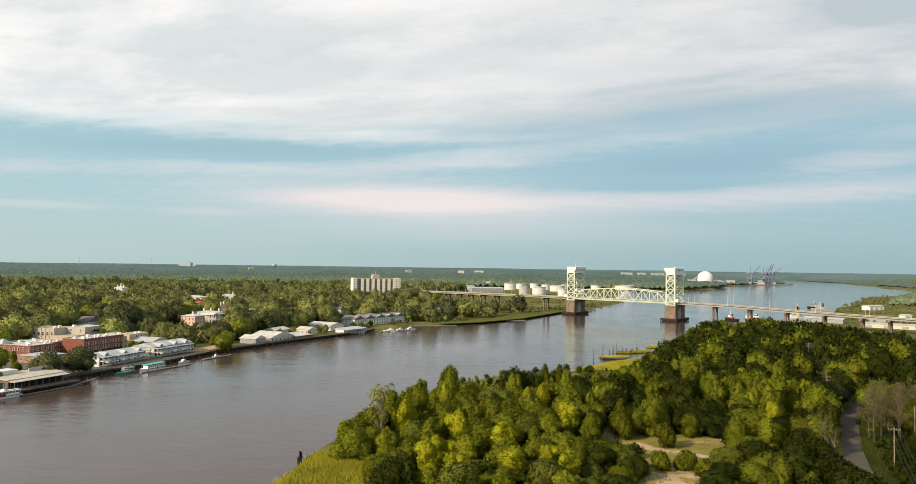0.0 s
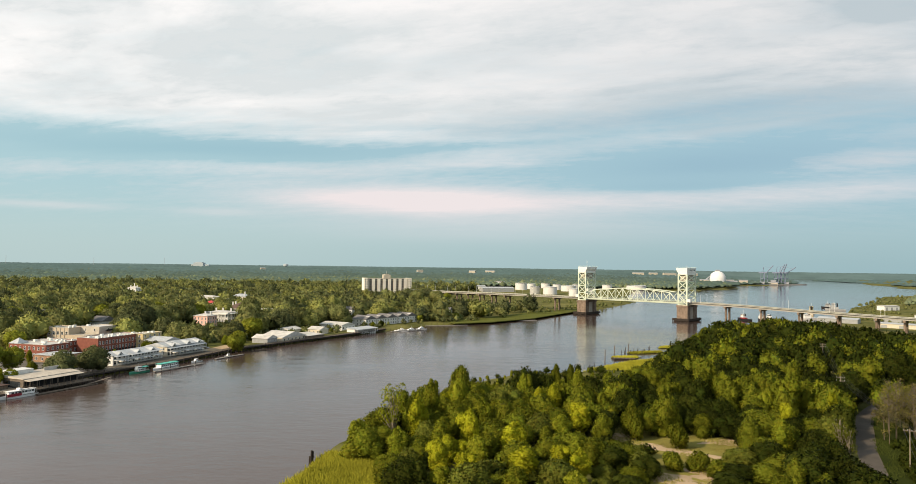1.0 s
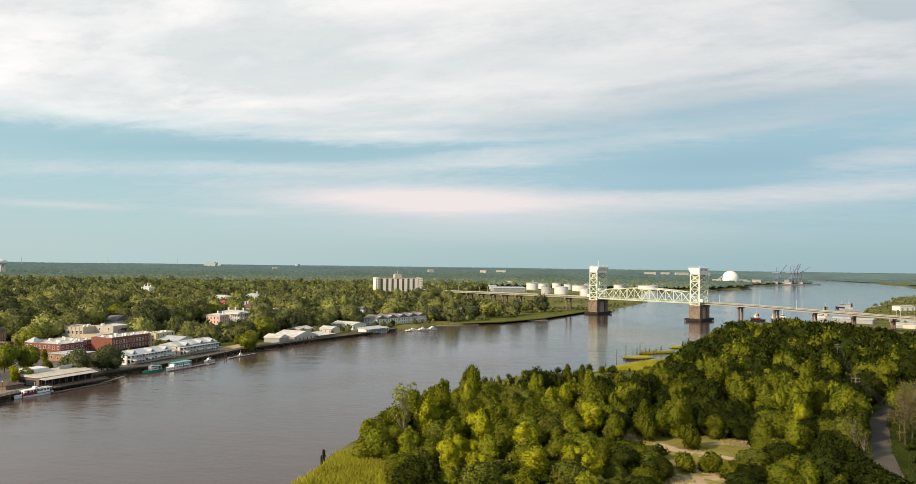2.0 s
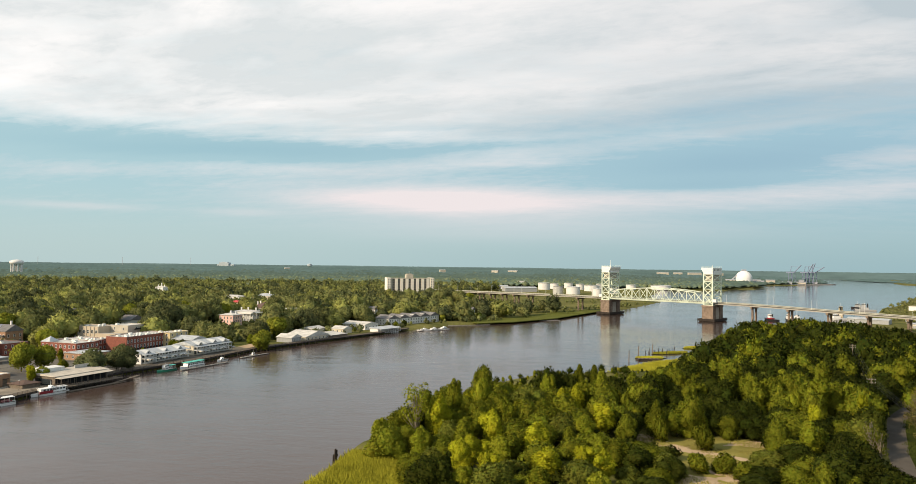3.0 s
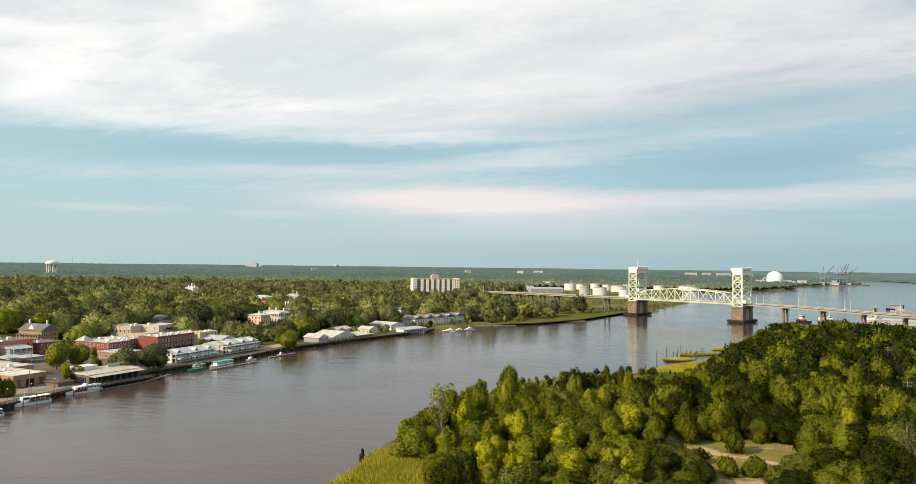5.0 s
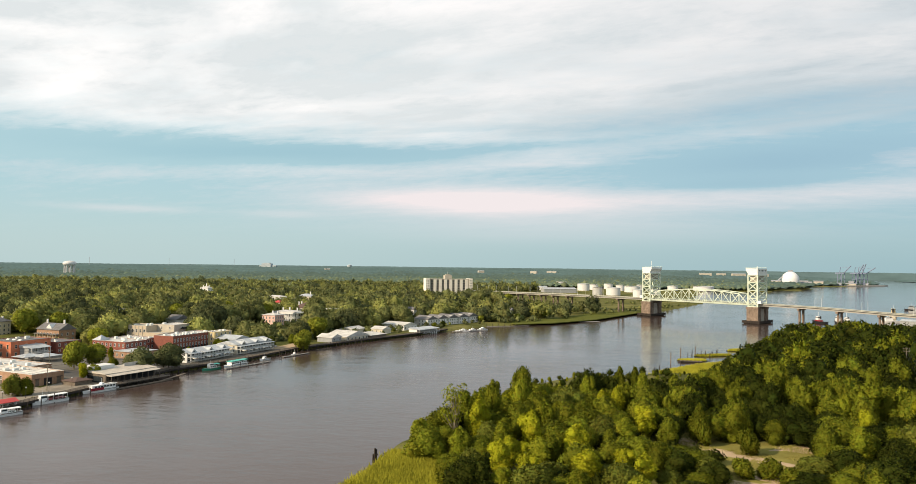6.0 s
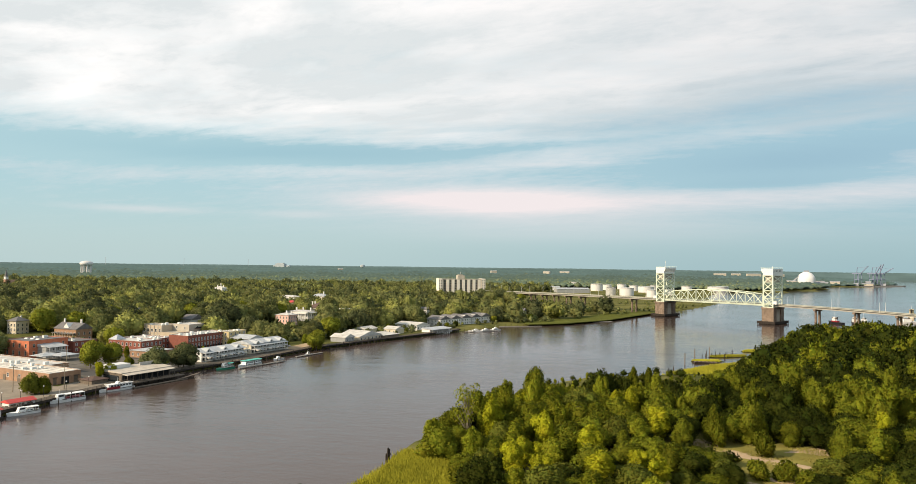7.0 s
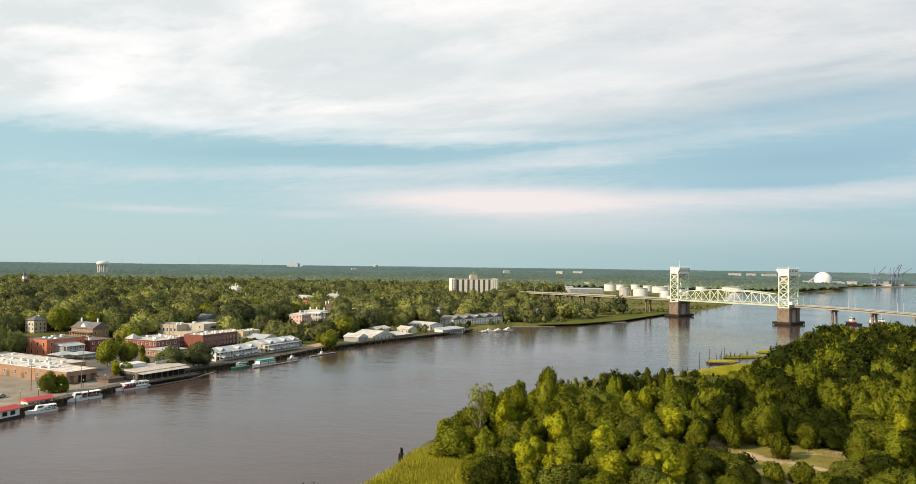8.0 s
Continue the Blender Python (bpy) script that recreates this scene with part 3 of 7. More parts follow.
def approach(lo, hi, bents):
    """A road deck on girders from lo to hi along the bridge, on two-legged concrete bents."""
    knots = sorted({lo, hi, *[s for s in (-300, -150, -60, SPAN + 60, SPAN + 130, SPAN + 200, SPAN + 260) if lo < s < hi]})
    deck = part("approach_deck", Shape(), ASPHALT, bridge, "road deck of the approach viaduct")
    d = Shape()
    for a, b in zip(knots, knots[1:]):
        za, zb = deck_z(a), deck_z(b)
        d.add([(a, -8, za - 0.5), (b, -8, zb - 0.5), (b, 8, zb - 0.5), (a, 8, za - 0.5), (a, -8, za), (b, -8, zb), (b, 8, zb), (a, 8, za)],
              [(3, 2, 1, 0), (4, 5, 6, 7), (0, 1, 5, 4), (1, 2, 6, 5), (2, 3, 7, 6), (3, 0, 4, 7)])
        for y in (-7.2, -2.4, 2.4, 7.2):
            part("girder", Shape().beam((a, y, za - 1.25), (b, y, zb - 1.25), 0.5, 1.2), CONCRETE, deck, "grey edge girder")
        for y in (-8.1, 8.1):
            part("parapet", Shape().beam((a, y, za + 0.3), (b, y, zb + 0.25), 0.3, 0.6), DECK_EDGE, deck, "weathered pale parapet")
    deck.data = d.mesh("approach_deck", ASPHALT)
    for s in bents:
        z = deck_z(s) - 2.0
        bent = part("bent", Shape().box(s - 1.1, s + 1.1, -8.6, 8.6, z - 1.8, z), CONCRETE_STAINED, bridge, "two-legged concrete bent")
        for y in (-4.6, 4.6):
            part("leg", Shape().tube(s, y, -1.5, z - 1.8, 1.15, n=12), CONCRETE_STAINED, bent)
    for s in range(int(lo) + 14, int(hi), 42):
        for y in (-8.3, 8.3):
            z = deck_z(s)
            lamp = part("lamp_post", Shape().tube(s, y, z, z + 9.0, 0.13, 0.08, 6), STEEL_WHITE, bridge, "slender street lamp on the parapet")
            part("arm", Shape().beam((s, y, z + 9.0), (s, y * 0.75, z + 9.5), 0.1), STEEL_WHITE, lamp)


approach(-330.0, -5.5, [-44, -84.5, -125, -150, -172, -194, -216, -238, -262, -290])
approach(SPAN + 5.5, SPAN + 330.0, [SPAN + s for s in (45, 81, 117, 151, 183, 205, 230, 258, 290, 320)])

# ---- trees ----
import itertools


def cone_tubes(rng, segs, sides=6):
    """Tapered limbs: (a, b, radius at a, radius at b) each."""
    s = Shape()
    for a, b, ra, rb in segs:
        a, b = Vector(a), Vector(b)
        d = (b - a).normalized()
        side = d.orthogonal().normalized()
        up = d.cross(side)
        ring = [(math.cos(i * math.tau / sides), math.sin(i * math.tau / sides)) for i in range(sides)]
        s.add([a + (side * c + up * q) * ra for c, q in ring] + [b + (side * c + up * q) * rb for c, q in ring],
              [(i, (i + 1) % sides, sides + (i + 1) % sides, sides + i) for i in range(sides)])
    return s


def ball():
    v = np.array([(1, 0, 0), (0, 1, 0), (-1, 0, 0), (0, -1, 0), (0, 0, 1), (0, 0, -1)], float)
    return v, np.array([(0, 1, 4), (1, 2, 4), (2, 3, 4), (3, 0, 4), (1, 0, 5), (2, 1, 5), (3, 2, 5), (0, 3, 5)])


BALL_V, BALL_F = ball()
GOLD = (1 + 5 ** 0.5) / 2
LUMP_V = np.array([(-1, GOLD, 0), (1, GOLD, 0), (-1, -GOLD, 0), (1, -GOLD, 0), (0, -1, GOLD), (0, 1, GOLD), (0, -1, -GOLD), (0, 1, -GOLD), (GOLD, 0, -1), (GOLD, 0, 1), (-GOLD, 0, -1), (-GOLD, 0, 1)]) / (1 + GOLD ** 2) ** 0.5
LUMP_F = np.array([(a, b, c) for a, b, c in itertools.combinations(range(12), 3) if max(np.linalg.norm(LUMP_V[a] - LUMP_V[b]), np.linalg.norm(LUMP_V[b] - LUMP_V[c]), np.linalg.norm(LUMP_V[a] - LUMP_V[c])) < 1.2])
LUMP_F = np.array([(a, b, c) if np.dot(np.cross(LUMP_V[b] - LUMP_V[a], LUMP_V[c] - LUMP_V[a]), LUMP_V[a]) > 0 else (a, c, b) for a, b, c in LUMP_F])


def finer(ball_mesh):
    """Splits every triangle of a unit ball in four."""
    v, f = [tuple(p) for p in ball_mesh[0]], []
    mids = {}

    def mid(i, j):
        key = (min(i, j), max(i, j))
        if key not in mids:
            p = np.array(v[i]) + np.array(v[j])
            mids[key] = len(v)
            v.append(tuple(p / np.linalg.norm(p)))
        return mids[key]
    for i, j, k in ball_mesh[1]:
        ij, jk, ki = mid(i, j), mid(j, k), mid(k, i)
        f += [(i, ij, ki), (ij, j, jk), (ki, jk, k), (ij, jk, ki)]
    return np.array(v), np.array(f)


COARSE = finer((BALL_V, BALL_F))
FINE = finer((LUMP_V, LUMP_F))


def spread_ways(n, rng):
    """n directions spread over a ball, a little uneven."""
    k = np.arange(n) + 0.5
    z, a = 1 - 2 * k / n, k * 2.39996
    p = np.column_stack([np.sqrt(1 - z * z) * np.cos(a), np.sqrt(1 - z * z) * np.sin(a), z]) + rng.normal(0, 0.35 / math.sqrt(n), (n, 3))
    return p / np.linalg.norm(p, axis=1)[:, None]


def billows(d, boughs, twigs):
    """The swelling of a crown in the directions d, and the way its surface faces."""
    near, small = np.argmax(d @ boughs.T, 1), np.argmax(d @ twigs.T, 1)
    off, off2 = d - boughs[near], d - twigs[small]
    wide, wide2 = 8.5 / len(boughs), 8.5 / len(twigs)
    swell = 0.68 + 0.36 * np.clip(1 - (off ** 2).sum(1) / wide, 0, 1) + 0.15 * np.clip(1 - (off2 ** 2).sum(1) / wide2, 0, 1)
    face = d * 0.8 + off * (0.7 / math.sqrt(wide)) + off2 * (0.42 / math.sqrt(wide2))
    return swell, face / np.linalg.norm(face, axis=1)[:, None]


def foliage(rng, centres, radii, leaves, size, taper=0.0, core=0.95, plume=0.5, lump=FINE):
    """Leaf sprays (small triangles) all over a few large billowing masses; returns vertices, faces, normals."""
    (LV, LF), centres, radii = lump, np.asarray(centres, float), np.asarray(radii, float)
    radii = np.column_stack([radii] * 3) if radii.ndim == 1 else radii
    m = len(centres)
    area = radii[:, 0] * radii[:, 2]
    boughs, twigs = spread_ways(24, rng), spread_ways(120, rng)
    turns = [np.linalg.qr(rng.normal(size=(3, 3)))[0] for _ in range(m)]

    def skin(k, d):
        swell, face = billows(d @ turns[k], boughs, twigs)
        form = np.column_stack([np.repeat((1 - taper * np.clip(d[:, 2:], -0.2, 1)), 2, 1), np.ones((len(d), 1))]) * radii[k]
        face = (face @ turns[k].T) / radii[k]
        return d * swell[:, None] * form, face / np.linalg.norm(face, axis=1)[:, None]

    P, D = [], []
    for k in range(m):
        n = int(leaves * 1.8 * area[k] / area.sum()) + 4
        d = rng.normal(size=(n, 3))
        d[:, 2] += 0.3
        d /= np.linalg.norm(d, axis=1)[:, None]
        p, face = skin(k, d)
        sprig = rng.random(n) < 0.2
        p += face * (radii[k][0] * (-0.07 + 0.13 * rng.random(n) + 0.22 * sprig * rng.random(n)) + rng.random(n) * size * 0.8)[:, None] + centres[k]
        hid = np.zeros(n, bool)
        for q in range(m):
            if q != k:
                hid |= (((p - centres[q]) / radii[q]) ** 2).sum(1) < 0.66
        P.append(p[~hid])
        D.append(face[~hid])
    p, d = np.concatenate(P), np.concatenate(D)
    keep = rng.permutation(len(p))[:leaves]
    p, d = p[keep], d[keep]
    leaves = len(p)
    t = d * 0.35 + rng.normal(size=(leaves, 3)) * 0.55
    t[:, 2] += plume
    t /= np.linalg.norm(t, axis=1)[:, None]
    n = d + rng.normal(size=(leaves, 3)) * 0.35
    b = np.cross(n, t)
    b /= np.linalg.norm(b, axis=1)[:, None] + 1e-6
    s = (size * (0.6 + 0.8 * rng.random(leaves)))[:, None]
    v = np.stack([p + t * s * 1.15, p - t * s * 0.55 + b * s * 0.65, p - t * s * 0.55 - b * s * 0.65], 1).reshape(-1, 3)
    f = np.arange(leaves * 3).reshape(-1, 3)
    soft = d + rng.normal(size=(leaves, 3)) * 0.32
    soft = np.repeat(soft / np.linalg.norm(soft, axis=1)[:, None], 3, 0)
    if core:  # the dense inside of each mass
        V, F, Nn, c = [v], [f], [soft], len(v)
        for k in range(m):
            w, face = skin(k, LV)
            V.append(w * core + centres[k])
            F.append(LF + c)
            Nn.append(face)
            c += len(LV)
        v, f, soft = np.concatenate(V), np.concatenate(F), np.concatenate(Nn)
    return v, f, soft


def tree_kind(name, mat, seed, height, spread, leaves, size, form="round", bark=None, trunk_to=0.35, clumps=6, lean=0.0, fat=1.0, lump=FINE):
    """Meshes of one tree: a tapered trunk with limbs, and a crown of many leaf sprays."""
    rng = np.random.default_rng(seed)
    cs, rs = [], []
    top, low = height, trunk_to * height
    half = (top - low) / 2
    for k in range(clumps):
        a = k * 2.4 + seed + rng.normal(0, 0.4)
        if form == "round":
            w, r, zz = (0.0, 0.66, 0.55) if k == 0 else (rng.uniform(0.38, 0.62), rng.uniform(0.34, 0.52), rng.uniform(0.25, 0.72))
            rad = (spread * r * fat, spread * r * fat, half * (0.9 if k == 0 else rng.uniform(0.45, 0.65)))
        elif form == "tall":
            w, r, zz = (0.0, 0.62, 0.5) if k == 0 else (rng.uniform(0.3, 0.62), rng.uniform(0.3, 0.46), rng.uniform(0.3, 0.86))
            rad = (spread * r * fat, spread * r * fat, half * (0.92 if k == 0 else rng.uniform(0.26, 0.42)))
        elif form == "open":
            w, zz = rng.uniform(0.25, 1.0), rng.random()
            r = spread * rng.uniform(0.12, 0.25) * fat
            rad, w = (r, r, r * 1.1), w * (1.1 - 0.5 * zz)
        else:  # pine
            w, zz = (0.0, 0.5) if k == 0 else (rng.uniform(0.2, 0.5) * (1 - 0.6 * k / clumps), 0.2 + 0.7 * k / clumps)
            r = spread * (0.8 if k == 0 else 0.42 * (1 - 0.5 * k / clumps))
            rad = (r, r, half * (1.0 if k == 0 else 0.25))
        zz = low + (top - low) * zz
        cs.append((w * spread * math.cos(a) + lean * zz, w * spread * math.sin(a), zz))
        rs.append(rad)
    cs, rs = np.array(cs), np.array(rs)
    squeeze = height / (cs[:, 2] + rs[:, 2] * 1.04).max()
    cs[:, 2] *= squeeze
    rs[:, 2] *= squeeze
    v, f, n = foliage(rng, cs, rs, leaves, size, {"tall": 0.22, "pine": 0.7}.get(form, 0.1), 0.0 if form == "open" else 0.9, {"tall": 0.5, "open": 0.5}.get(form, 0.35), lump)
    if mat is None:
        return v, f, n
    crown = soup("crown", v, f, mat, n)
    segs, z = [], 0.0
    r0 = 0.018 * height + 0.06
    knots = [(0, 0, -0.6)]
    for k in range(1, 6):
        zz = height * 0.9 * k / 5
        knots.append((lean * zz + rng.normal(0, 0.12), rng.normal(0, 0.12), zz))
    for k in range(5):
        segs.append((knots[k], knots[k + 1], r0 * (1 - 0.17 * k), r0 * (1 - 0.17 * (k + 1))))
    for k in range(len(cs)):
        base = knots[min(4, max(1, int(cs[k][2] / height * 5 - 1)))]
        segs.append((base, tuple(cs[k]), r0 * 0.35, 0.04))
    trunk = cone_tubes(rng, segs, 5).mesh("trunk", bark or BARK, True)
    return trunk, crown


def plant(meshes, name, label, x, y, scale=1.0, turn=0.0, group="", z=None, tall=1.0):
    """A tree of a given kind at a place."""
    t = thing(name, pose(x, y, z_at(x, y) if z is None else z, 0, 0, turn), label, "tree", group)
    t.scale = (scale, scale, scale * tall)
    part("trunk", meshes[0], None, t)
    part("crown", meshes[1], None, t)
    return t


FOREST = {
    "broad": [tree_kind("broad", LEAF, 11 + k, 10.0, 4.9, 2900, 0.30, trunk_to=0.0, clumps=7) for k in range(4)],
    "dark": [tree_kind("dark", LEAF_DARK_SHADED, 21 + k, 10.5, 5.0, 2900, 0.30, trunk_to=0.0, clumps=7) for k in range(3)],
    "light": [tree_kind("light", LEAF_LIGHT, 31 + k, 12.0, 3.1, 2400, 0.29, "tall", trunk_to=0.03, clumps=6) for k in range(3)],
    "poplar": [tree_kind("poplar", LEAF, 36 + k, 13.0, 3.5, 2800, 0.30, "tall", trunk_to=0.02, clumps=7) for k in range(3)],
    "yellow": [tree_kind("yellow", LEAF_YELLOW, 41 + k, 12.0, 3.6, 2200, 0.30, "tall", BARK_PALE, clumps=8, trunk_to=0.16, fat=0.85) for k in range(3)],
    "grey": [tree_kind("grey", LEAF_GREY, 51 + k, 9.0, 4.4, 2700, 0.29, trunk_to=0.0, clumps=7) for k in range(2)],
    "pine": [tree_kind("pine", LEAF, 61 + k, 9.0, 3.2, 2400, 0.29, "pine", trunk_to=0.0, clumps=8) for k in range(2)],
    "bush": [tree_kind("bush", LEAF, 63 + k, 4.6, 2.9, 1400, 0.29, "round", trunk_to=-0.05, clumps=5) for k in range(2)],
    "open": [tree_kind("open", LEAF_LIGHT, 65, 20.0, 5.6, 1900, 0.30, "open", BARK_PALE, 0.40, 40, 0.04)],
    "sparse": [tree_kind("sparse", LEAF_GREY, 66 + k, 13.0, 3.0, 1100, 0.24, "open", BARK_PALE, 0.25, 46, fat=1.2) for k in range(2)],
}
LABEL = {"broad": "leafy green broadleaf tree in the riverside wood", "dark": "dense dark green tree in the riverside wood, shade in its colour",
         "light": "slender light green poplar in the riverside wood", "poplar": "upright mid-green poplar in the riverside wood", "yellow": "bright yellow-green cottonwood with a pale trunk",
         "grey": "dull grey-green willow in the riverside wood", "pine": "dark bushy young pine by the sandy clearing",
         "bush": "low bushy green shrub on the sand", "open": "tall leaning cottonwood with bare pale limbs", "sparse": "thin half-bare tree with pale limbs beside the road"}


def road_x(y):
    return np.interp(y, [60, 120, 180, 213, 242, 265, 280, 292, 310, 340, 400], [96, 99, 108.5, 124, 140, 153.5, 166, 178, 196, 220, 255])


def in_clearing(x, y):
    rag = 1.6 * np.sin(y * 0.35) + 1.2 * np.sin(y * 0.81 + 2)
    lo = np.interp(y, [140, 180, 190, 200, 210, 220, 240], [38, 45, 48, 51, 50, 45, 43])
    hi = np.interp(y, [140, 180, 190, 200, 210, 220, 228, 229, 240], [55, 70, 75, 80, 86, 91, 90, 57, 54])
    return (y > 140) & (y < 240) & (x > lo + rag) & (x < hi + rag)


def tree_limit(x, y):
    """Tree height cap fitted to the camera's skyline: low on the point and by the marsh, tall inland to the south-west.
    """
    s = np.interp(np.asarray(x) / np.asarray(y), [-0.2, -0.117, -0.01, 0.12, 0.19, 0.215, 0.27, 0.32, 0.375, 0.447, 0.52, 0.57, 0.68],
                  [0.21, 0.195, 0.178, 0.170, 0.165, 0.165, 0.132, 0.102, 0.077, 0.0735, 0.079, 0.085, 0.099])
    return np.maximum(3.0, 56.0 - s * np.asarray(y))


def free_for_forest(x, y, d, margin=4.5):
    ok = (d > margin + np.where(y < 270, 5.5, 0)) & ~is_east(x, y) & (x < y * 0.76 + 22) & (x > -0.225 * y + margin)
    off = x - road_x(y)
    ok &= ~((np.abs(off) < 3.2 + margin) & (y < 300)) & ~((off > 0) & (off < 21) & (y < 256)) & ~((off > -11) & (off <= 0) & (y < 215)) & ~in_clearing(x, y)
    ok &= ~((x > 40) & (x < 140) & (y > 366) & (y < 480) & (d < 22)) & ~((x < -19) & (y > 150) & (y < 189 + (-22 - x) * 0.4))
    ok &= ~((np.abs(x - 152 - (y - 279) * 0.46) < 5) & (y > 279) & (y < 400))  # under the power line
    return ok


def scatter(rng, n, lo, hi, power, gap, xs, test, limit):
    """Places for plants no closer to one another than gap."""
    y = lo + (hi - lo) * rng.random(n) ** power
    x0, x1 = xs(y)
    x = x0 + (x1 - x0) * rng.random(n)
    d = shore_distance(x, y)
    ok = test(x, y, d)
    x, y, d = x[ok], y[ok], d[ok]
    cells, out = {}, []
    for px, py in zip(x, y):
        i, j = int(px // gap), int(py // gap)
        if any((px - a) ** 2 + (py - b) ** 2 < gap * gap for di in (-1, 0, 1) for dj in (-1, 0, 1) for a, b in cells.get((i + di, j + dj), ())):
            continue
        cells.setdefault((i, j), []).append((px, py))
        out.append((px, py))
        if len(out) >= limit:
            break
    out = np.array(out)
    return np.column_stack([out, land_height(out[:, 0], out[:, 1])])


def joined_trees(name, label, spots, mat, protos, seed, category="woodland", size=(0.8, 1.15)):
    """Crowns that nobody could count, as one object. spots: x, y, z and, at will, a scale."""
    rng = np.random.default_rng(seed)
    V, F, Nn, k = [], [], [], 0
    for spot in spots:
        v, f, n = protos[rng.integers(len(protos))]
        a = rng.random() * math.tau
        s = (spot[3] if len(spot) > 3 else 1.0) * rng.uniform(*size)
        R = np.array([[math.cos(a), -math.sin(a), 0], [math.sin(a), math.cos(a), 0], [0, 0, 1]])
        V.append((v @ R.T) * np.array([s, s, s * rng.uniform(0.85, 1.15)]) + spot[:3])
        F.append(f + k)
        Nn.append(n @ R.T)
        k += len(v)
    return tagged(new(name, soup(name, np.concatenate(V), np.concatenate(F), mat, np.concatenate(Nn))), label, category, kind="stuff")


HERO = [
    ("open", -22.7, 212.0, 0.93, 116, 1.02), ("light", -11.7, 224.0, 1.10, 189, 1.33), ("light", -16.8, 216.0, 0.99, 192, 1.28), ("yellow", -15.2, 211.0, 1.08, 64, 1.15), ("broad", -2.3, 250.0, 1.04, 98, 1.76), ("yellow", -6.1, 246.0, 0.93, 22, 0.94),
    ("light", -2.9, 243.0, 1.15, 43, 1.10), ("dark", 22.1, 262.0, 1.53, 70, 0.99), ("dark", 29.2, 266.0, 1.12, 126, 1.22), ("poplar", 34.8, 266.0, 0.87, 259, 1.51), ("poplar", 40.7, 268.0, 0.87, 107, 1.49), ("light", 42.7, 262.0, 0.99, 205, 1.32),
    ("yellow", 0.8, 201.0, 1.08, 328, 1.02), ("yellow", -1.6, 197.0, 0.77, 15, 0.61), ("yellow", 2.8, 196.0, 0.77, 235, 0.65), ("yellow", 13.6, 196.0, 1.16, 249, 0.78), ("light", 11.4, 200.0, 0.82, 232, 0.82), ("yellow", 26.0, 246.0, 0.93, 199, 1.07),
    ("yellow", 30.8, 243.0, 1.00, 253, 1.16), ("light", 21.3, 256.0, 0.99, 293, 1.27), ("broad", -13.5, 190.0, 1.25, 98, 0.63), ("broad", -20.4, 183.0, 0.83, 206, 0.61), ("broad", -30.0, 213.0, 0.92, 45, 0.77), ("light", -34.2, 207.0, 0.99, 248, 0.38),
    ("broad", 11.1, 217.0, 1.15, 119, 0.62), ("grey", 23.2, 216.0, 1.28, 10, 0.80), ("broad", 27.6, 204.0, 0.94, 358, 0.63), ("dark", -7.8, 228.0, 1.02, 136, 0.38), ("grey", 12.1, 254.0, 1.04, 266, 1.16), ("broad", 3.3, 240.0, 1.15, 208, 1.03),
    ("broad", 9.9, 172.0, 1.15, 242, 0.37), ("grey", -7.7, 172.0, 1.04, 194, 0.39), ("broad", 1.1, 176.0, 1.15, 58, 0.37), ("grey", 20.6, 182.0, 1.04, 339, 0.43), ("pine", 54.6, 226.0, 1.12, 132, 1.16), ("bush", 54.8, 222.0, 0.88, 49, 1.97),
    ("broad", 66.9, 229.0, 1.04, 32, 1.29), ("dark", 75.3, 232.0, 0.92, 197, 0.83), ("dark", 83.1, 233.0, 1.02, 317, 0.74), ("dark", 90.1, 234.0, 0.92, 193, 0.65), ("bush", 65.7, 213.0, 1.06, 55, 1.48), ("bush", 64.4, 190.0, 1.23, 338, 0.89),
    ("bush", 57.2, 190.0, 1.06, 29, 0.99), ("bush", 67.6, 184.0, 1.14, 173, 0.85), ("bush", 47.0, 229.0, 0.70, 120, 1.13), ("dark", 47.7, 181.0, 0.82, 353, 0.74), ("dark", 39.8, 187.0, 0.92, 44, 0.74), ("broad", 35.6, 190.0, 0.94, 254, 0.89),
    ("broad", 45.2, 190.0, 0.73, 332, 0.89), ("broad", 85.2, 206.0, 0.89, 264, 1.23), ("broad", 85.9, 196.0, 1.04, 106, 0.73), ("yellow", 103.6, 222.0, 0.85, 297, 1.23), ("poplar", 92.8, 268.0, 1.17, 310, 1.01),
    ("light", 98.2, 262.0, 0.82, 32, 1.61), ("poplar", 106.5, 262.0, 1.17, 276, 0.97), ("light", 109.6, 250.0, 0.99, 19, 1.03), ("poplar", 92.4, 242.0, 1.02, 250, 0.71), ("broad", 85.7, 184.0, 1.25, 359, 0.54), ("broad", 108.3, 216.0, 0.94, 99, 0.98),
    ("sparse", 112.4, 207.0, 1.02, 75, 0.92), ("sparse", 114.2, 205.0, 0.85, 296, 0.88), ("sparse", 103.9, 203.0, 1.19, 233, 0.50), ("yellow", 124.1, 232.0, 0.70, 299, 1.71), ("light", 134.2, 262.0, 0.99, 227, 1.14), ("dark", -46.7, 124.9, 1.22, 0, 1.0),
]
for kind, x, y, scale, turn, tall in HERO:
    plant(FOREST[kind][int(turn) % len(FOREST[kind])], "tree", LABEL[kind], x, y, scale, turn, "trees of the riverside wood", tall=tall)


